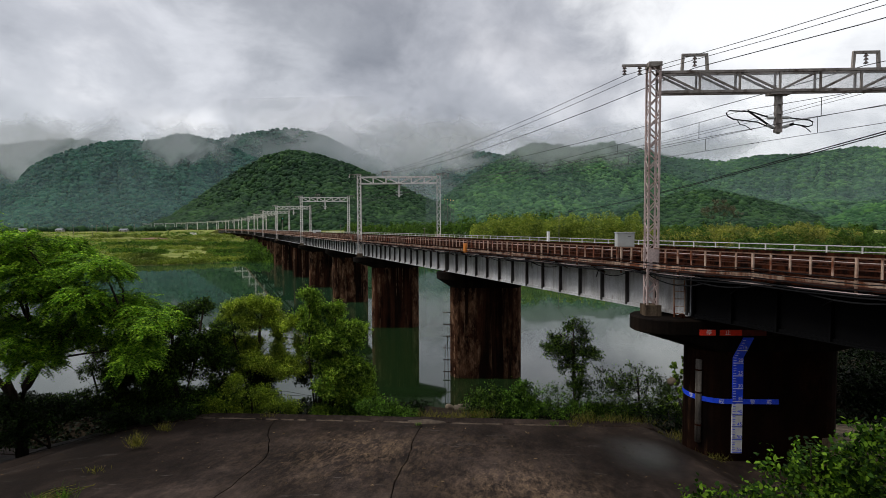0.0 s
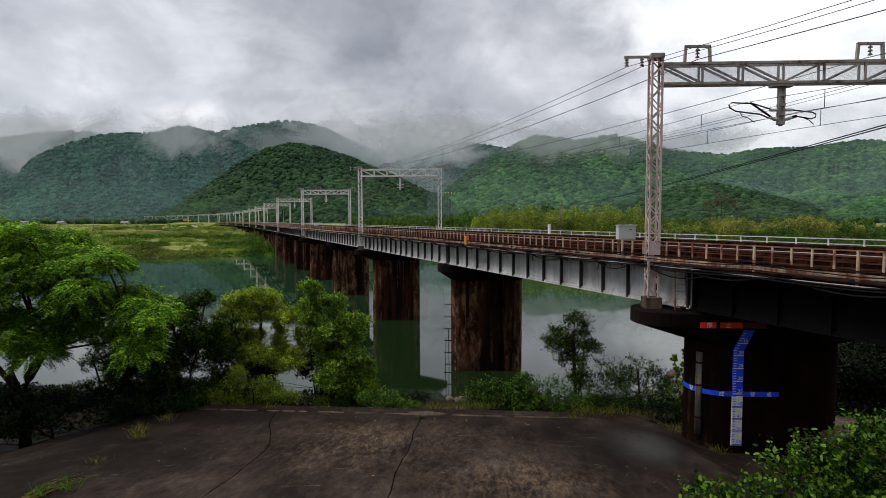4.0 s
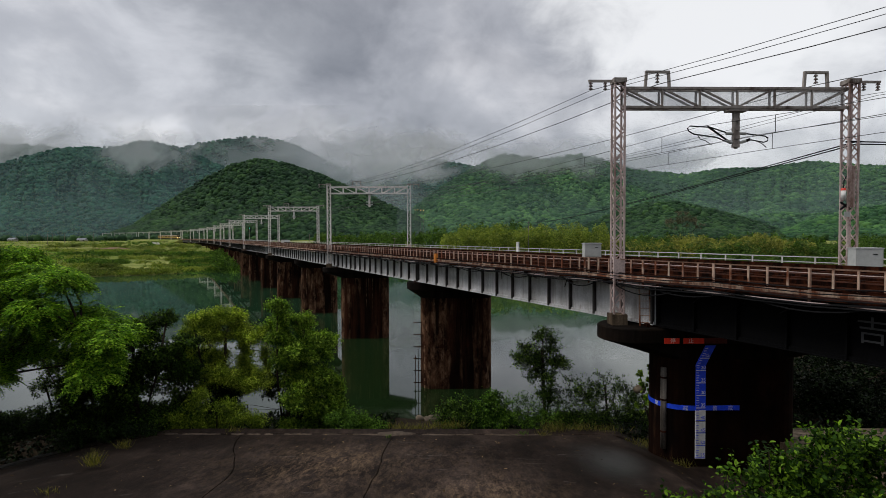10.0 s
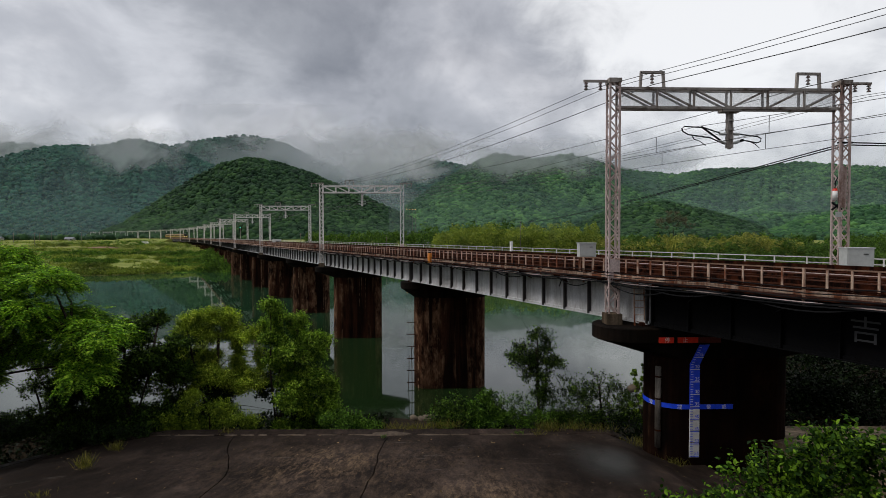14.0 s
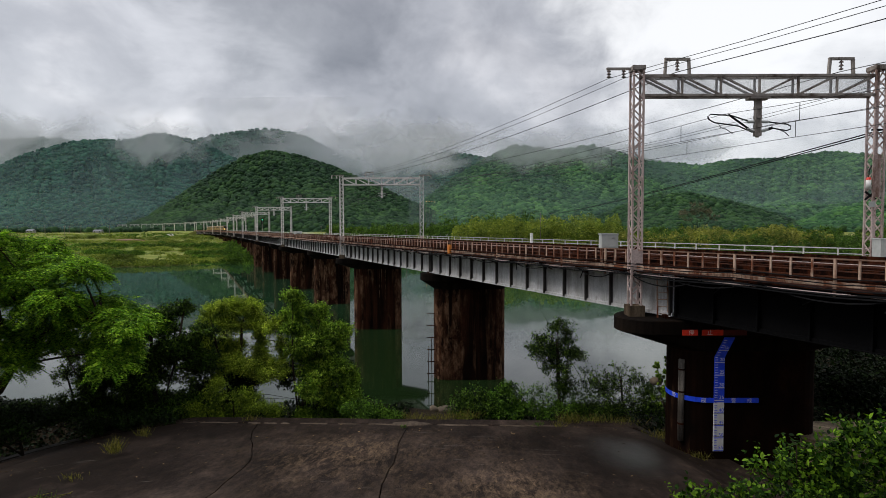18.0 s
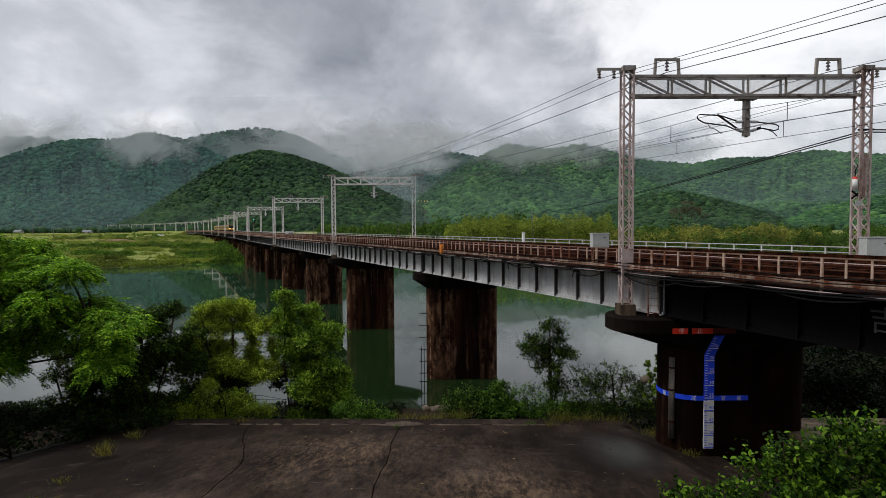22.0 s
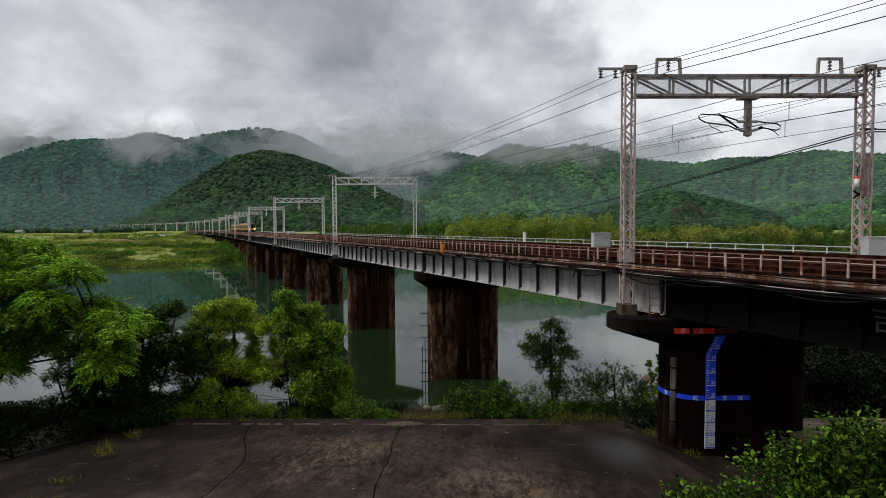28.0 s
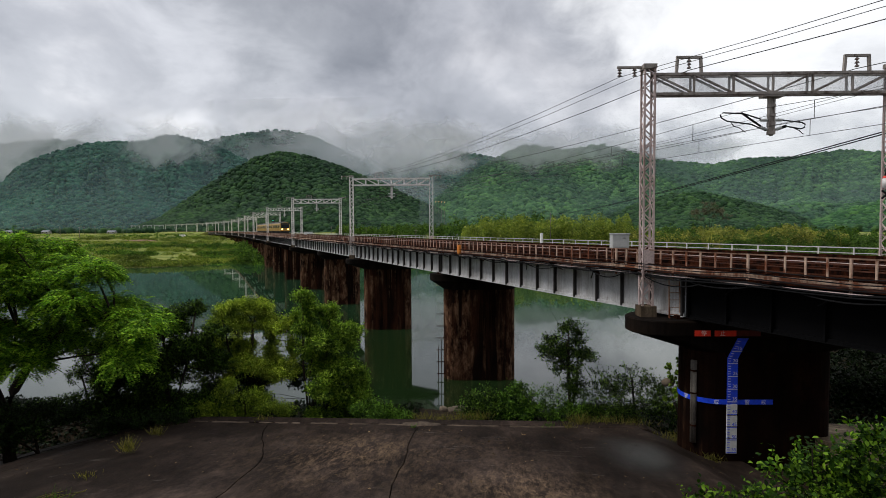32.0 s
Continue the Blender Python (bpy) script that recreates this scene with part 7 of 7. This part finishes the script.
# lightning arrester and plates on the far pole of the first gantry
t = thing("lightning_arrester", "white arrester with a red cap on the far pole", "arrester", m=PA @ pose(GW - 0.36, -0.15, 0))
part("body", Shape().tube([(0, 0, 13.72), (0, 0, 14.1)], 0.095, 10), M_WHITE, t, "white cylinder", smooth=True)
part("cap", Shape().tube([(0, 0, 14.1), (0, 0, 14.2)], 0.1, 10, 0.07), M_RED, t, "red cap")
part("lead", Shape().tube([(0, 0, 14.2), (0.02, 0, 14.5), (0.2, 0.1, 14.7)], 0.025, 5), M_DARK, t)
part("brace", Shape().beam((-0.12, 0, 13.3), (0.3, 0, 13.65), 0.06).beam((-0.12, 0, 13.62), (0.3, 0, 13.32), 0.06), M_DARK, t, "dark crossed bracket")
part("plate", Shape().box(-0.02, 0.24, -0.09, -0.07, 13.0, 13.22), M_BOX, t, "pale number plate with no figures")
part("panel", Shape().box(0.1, 0.42, -0.10, -0.085, 13.4, 15.1), M_POLE, t, "dull steel guard panel")

# cable runs along the near walkway
t = thing("cable_run", "black cables and conduits along the walkway edge", "cables")
rs = random.Random(12)
for o, z, r in ((-0.2, 10.74, 0.016), (-0.17, 10.60, 0.018), (-0.19, 10.30, 0.03), (-0.17, 10.22, 0.03), (-0.21, 10.44, 0.018)):
    pts = []
    for k in range(48):
        s = -22 + k * 1.6
        p = on_line(s, o - (0.24 if -1.2 < s < 1.2 and z > 10.5 else 0), z + rs.uniform(-0.03, 0.03) + 0.05 * math.sin(s * 1.1))
        pts.append(p)
    part("cable", Shape().tube(pts, r, 5), M_DARK, t, "black cable")
for s0, s1, dz in ((-14, -9.5, 0.35), (-9.2, -5.5, 0.3), (-5, -1.5, 0.28), (1, 3.4, 0.35), (5.5, 9, 0.3), (-3.2, 0.3, 0.42), (10, 14, 0.25)):
    pts = [on_line(s0 + (s1 - s0) * k / 8, -0.12, 10.33 - dz * 4 * (k / 8) * (1 - k / 8)) for k in range(9)]
    part("slack_cable", Shape().tube(pts, 0.025, 5), M_DARK, t, "slack black cable")
# brace rods below the walkway near the first pier
for s0 in (-13.5, -10.4, -7.3, -4.2, 3.0, 5.8, 8.6):
    part("stay_rod", Shape().tube([on_line(s0, -0.1, 10.3), on_line(s0 + 1.1, 0.66, 9.75)], 0.025, 5), M_DARK, t)

# heavy pair of cables from the far pole across the river
t = thing("power_cable", "pair of heavy black cables strung from the far pole", "power cable")
top = PA @ Vector((GW + 0.25, 0, 16.15))
far_end, near_end = Vector((29.0, 190.0, 17.4)), Vector((24.5, 25.5, 16.9))
for d in (0.0, 0.10):
    pts = []
    for k in range(25):
        q = k / 24
        p = top.lerp(far_end, q)
        pts.append(p - Vector((0, 0, d + 3.6 * q * (1 - q))))
    part("cable", Shape().tube(pts, 0.03, 5), M_DARK, t, "heavy black cable")
    part("cable", Shape().tube([top - Vector((0, 0, d)), top.lerp(near_end, 0.5) - Vector((0, 0, d + 0.12)), near_end - Vector((0, 0, d))], 0.03, 5), M_DARK, t, "heavy black cable")
part("clamp", Shape().beam(top + Vector((-0.4, 0, 0)), top + Vector((0.25, 0, 0)), 0.07), M_DARK, t)
t = thing("cable_mast", "slim grey mast that carries the river cables", "mast", m=Matrix.Translation((29.0, 190.0, 0)))
part("shaft", Shape().tube([(0, 0, -1), (0, 0, 17.9)], 0.16, 8, 0.1), M_PIPE, t)
part("arm", Shape().beam((-0.5, 0, 17.4), (0.5, 0, 17.4), 0.1), M_BEAM, t)


# ---- far bank: houses, poles and a parked van ----
M_HOUSE = m_plain("pale_house_wall", (0.36, 0.35, 0.32), 0.8)
M_ROOF = m_plain("slate_roof", (0.16, 0.17, 0.19), 0.6)
M_GLASS = m_plain("dark_window_glass", (0.02, 0.024, 0.03), 0.12, 0, 0.1)


def house(b, depth, w, d, h, rot, roof):
    x = (b - 784) / F * depth
    t = thing("house", "small pale house among trees under the hill", "house", "far houses", pose(x, depth, float(ground_z(x, depth)), 0, 0, rot))
    part("wall", Shape().box(-w / 2, w / 2, -d / 2, d / 2, -0.5, h), M_HOUSE, t)
    rf = Shape()
    rf.loft([[Vector((sx, -d / 2 - 0.5, h)), Vector((sx, d / 2 + 0.5, h)), Vector((sx, 0, h + 2.0))] for sx in (-w / 2 - 0.4, w / 2 + 0.4)])
    part("roof", rf, roof, t)
    for k in (-0.3, 0.3):
        win = part("window", Shape().box(k * w - 0.6, k * w + 0.6, -d / 2 - 0.03, -d / 2 - 0.003, 1.0, 2.2), M_GLASS, t)
        part("frame", Shape().box(k * w - 0.7, k * w + 0.7, -d / 2 - 0.06, -d / 2 - 0.032, 2.2, 2.3), M_HOUSE, win)
    return t


for args in ((129, 560, 8, 6, 2.0, 12, M_ROOF), (4, 565, 7, 6, 2.0, 5, M_ROOF), (-70, 566, 7, 6, 2.0, 30, M_ROOF), (752, 300, 7, 6, 3.5, 15, M_ROOF)):
    house(*args)

for k, (b, dep, h) in enumerate(((67, 330, 9), (30, 400, 8), (76, 430, 8), (97, 430, 8), (150, 420, 8), (-40, 380, 8), (688, 260, 9), (600, 330, 8), (536, 380, 8), (-130, 360, 9))):
    x = (b - 784) / F * dep
    t = thing("utility_pole", "grey concrete utility pole on the far bank", "utility pole", "utility poles", Matrix.Translation((x, dep, float(ground_z(x, dep)))))
    part("shaft", Shape().tube([(0, 0, -0.5), (0, 0, h)], 0.22, 8, 0.14), M_PIPE, t)
    part("crossarm", Shape().beam((-0.9, 0, h - 0.6), (0.9, 0, h - 0.6), 0.12), M_BEAM, t)

M_TYRE = m_plain("tyre_rubber", (0.02, 0.02, 0.02), 0.9)
vx = (262 - 784) / F * 385
t = thing("van", "white van parked on the far bank", "van", m=pose(vx, 385, float(ground_z(vx, 385)) + 0.05, 0, 0, 12))
body = Shape()
prof = [(-2.3, 0.35), (2.1, 0.35), (2.3, 0.6), (2.25, 1.1), (1.7, 1.25), (1.2, 1.95), (-2.2, 1.98), (-2.3, 1.8)]
body.loft([[Vector((x, y, z)) for x, z in prof] for y in (-0.85, 0.85)])
part("body", body, M_WHITE, t, "white van body")
for y in (-0.87, 0.87):
    part("window", Shape().box(0.1, 1.05, min(y, y * 0.98), max(y, y * 0.98), 1.35, 1.75), M_GLASS, t)
    for x in (-1.5, 1.45):
        wh = part("wheel", Shape().tube([(x, y * 0.82, 0.33), (x, y * 1.04, 0.33)], 0.33, 14), M_TYRE, t)
        part("rim", Shape().tube([(x, y * 1.04, 0.33), (x, y * 1.06, 0.33)], 0.18, 10), M_BOX, wh)

# orange lamps along the road at the foot of the east hill
m = Mat("orange_road_lamp", 0.4)
m.color((0.5, 0.25, 0.08))
m.b.inputs["Emission Color"].default_value = (1.0, 0.55, 0.2, 1)
m.b.inputs["Emission Strength"].default_value = 0.9
M_ROADLAMP = m.m
for b in (724, 729, 734, 739):
    x = (b - 784) / F * 430
    t = thing("road_lamp", "small glowing orange lamp on a post by the road", "road lamp", "road lamps", Matrix.Translation((x, 430, float(ground_z(x, 430)))))
    part("post", Shape().tube([(0, 0, -0.3), (0, 0, 26.6)], 0.12, 6, 0.08), M_PIPE, t)
    part("lamp", Shape().tube([(0, 0, 26.6), (0, 0, 27.1)], 0.26, 8), M_ROADLAMP, t, "glowing orange lamp")
# railway signal with a green lamp
m = Mat("green_signal_lamp", 0.3)
m.color((0.02, 0.3, 0.15))
m.b.inputs["Emission Color"].default_value = (0.1, 1.0, 0.6, 1)
m.b.inputs["Emission Strength"].default_value = 3.0
M_GREEN = m.m
t = thing("railway_signal", "black railway signal with a green lamp", "railway signal", m=frame_at(205, 8.9, WALK_Z))
part("mast", Shape().tube([(0, 0, 0), (0, 0, 5.2)], 0.09, 8), M_BEAM, t)
part("backplate", Shape().box(-0.45, 0.45, -0.05, 0.0, 4.0, 6.2), M_DARK, t, "black back plate")
part("lamp", Shape().tube([(0, -0.06, 5.6), (0, -0.12, 5.6)], 0.16, 12), M_GREEN, t, "glowing green lamp")

# ---- the train ----
M_YELLOW = m_plain("deep_yellow_train_paint", (0.42, 0.245, 0.05), 0.35, 0, 0.15, 2.0)
M_TRAIN_ROOF = m_plain("grey_train_roof", (0.16, 0.16, 0.16), 0.6)
M_UNDER = m_plain("black_underframe", (0.02, 0.02, 0.02), 0.8)
m = Mat("headlight", 0.2)
m.color((0.9, 0.8, 0.55))
m.b.inputs["Emission Color"].default_value = (1.0, 0.62, 0.22, 1)
m.b.inputs["Emission Strength"].default_value = 6.0
M_HEAD = m.m
CAR_L, CAR_W, TRACK_FAR = 19.6, 2.9, 6.29


def railcar(lead):
    """A carriage; its front looks along -y, its floor is over the rails at z = 0."""
    t = thing("train_carriage", "deep yellow electric train carriage with lit headlights" if lead else "deep yellow electric train carriage", "train carriage", "train carriages")
    h, w = CAR_L / 2, CAR_W / 2
    sec = [(-w, 1.0), (-w - 0.02, 1.9), (-w + 0.02, 3.05), (-w + 0.18, 3.4), (-w + 0.7, 3.62), (0, 3.7), (w - 0.7, 3.62), (w - 0.18, 3.4), (w - 0.02, 3.05), (w + 0.02, 1.9), (w, 1.0)]
    body = part("body", Shape().loft([[Vector((x * k, y, z)) for x, z in sec] for y, k in ((-h, 0.95), (-h + 0.25, 1.0), (h, 1.0))]), M_YELLOW, t, "deep yellow body")
    part("roof", Shape().loft([[Vector((x, y, z + 0.012)) for x, z in ((-w + 0.12, 3.34), (-w + 0.68, 3.63), (0, 3.72), (w - 0.68, 3.63), (w - 0.12, 3.34), (0, 3.2))] for y in (-h + 0.1, h - 0.02)]), M_TRAIN_ROOF, t, "grey roof")
    for sx in (-1, 1):
        x0, x1 = sorted((sx * (w + 0.005), sx * (w + 0.03)))
        for k in range(8):
            y = -h + 2.7 + k * 2.05
            if k in (2, 5):
                dr = part("door", Shape().box(x0, x1, y - 0.65, y + 0.65, 1.1, 3.0), M_YELLOW, t, "sliding yellow door")
                part("pane", Shape().box(x0 - 0.005, x1 + 0.006, y - 0.4, y + 0.4, 1.95, 2.8), M_GLASS, dr)
            else:
                part("window", Shape().box(x0, x1, y - 0.8, y + 0.8, 1.95, 2.8), M_GLASS, t)
    part("underframe", Shape().box(-1.2, 1.2, -h + 0.4, h - 0.4, 0.55, 1.0), M_UNDER, t)
    for y in (-h + 3.0, h - 3.0):
        bg = part("bogie", Shape().box(-1.05, 1.05, y - 1.6, y + 1.6, 0.4, 0.75), M_UNDER, t)
        for dy in (-1.05, 1.05):
            for x in (-0.57, 0.57):
                part("wheel", Shape().tube([(x - 0.06, y + dy, 0.43), (x + 0.06, y + dy, 0.43)], 0.43, 14), M_RAIL, bg)
    for y in (-h + 4.5, -0.2, h - 4.5):
        part("roof_unit", Shape().box(-0.9, 0.9, y - 1.2, y + 1.2, 3.6, 3.98), M_TRAIN_ROOF, t, "grey roof ventilator box")
    if lead:
        y = -h
        part("windscreen", Shape().box(-1.2, 1.2, y - 0.02, y - 0.002, 1.85, 3.05), M_GLASS, t, "dark wide windscreen")
        part("front_panel", Shape().box(-1.33, 1.33, y - 0.015, y - 0.001, 3.07, 3.45), M_UNDER, t)
        part("coupler", Shape().box(-0.2, 0.2, y - 0.55, y - 0.002, 0.75, 1.05), M_UNDER, t)
        part("skirt", Shape().box(-1.2, 1.2, y + 0.05, y + 0.15, 0.3, 0.99), M_UNDER, t)
        for x in (-0.88, 0.88):
            part("headlight", Shape().tube([(x, y - 0.003, 1.55), (x, y - 0.10, 1.55)], 0.21, 14), M_HEAD, t, "glowing headlight")
    else:
        part("pantograph", Shape().beam((-0.6, -5, 3.98), (0.0, -5, 4.7), 0.06).beam((0, -5, 4.7), (-0.6, -5, 5.2), 0.05).beam((-0.9, -5.0, 5.2), (0.9, -5.0, 5.2), 0.07), M_UNDER, t)
    return t


CARS = [railcar(True), railcar(False)]
CARS += [copy_thing(CARS[1], Matrix.Identity(4)) for _ in range(2)]
# seconds and where the train's nose is on the line
NOSE = [(0, 707), (3, 650), (6, 592), (8, 553), (10, 515), (12, 477), (14, 439), (17, 379), (20, 317), (23, 261), (25, 228), (28, 191), (30, 170), (32, 151)]


def motions():
    for i, car in enumerate(CARS):
        rows = []
        for t in range(33):
            s = float(np.interp(t, [k[0] for k in NOSE], [k[1] for k in NOSE])) + CAR_L / 2 + i * (CAR_L + 0.5)
            rows.append((t, frame_at(s, TRACK_FAR, RAIL_Z)))
        walk(car, rows)
    for ob, dx in MIST:
        p = ob.location.copy()
        walk(ob, [(0, Matrix.Translation(p)), (16, Matrix.Translation(p + Vector((dx * 0.5, 0, 0.4)))), (32, Matrix.Translation(p + Vector((dx, 0, 0.8))))])


motions()
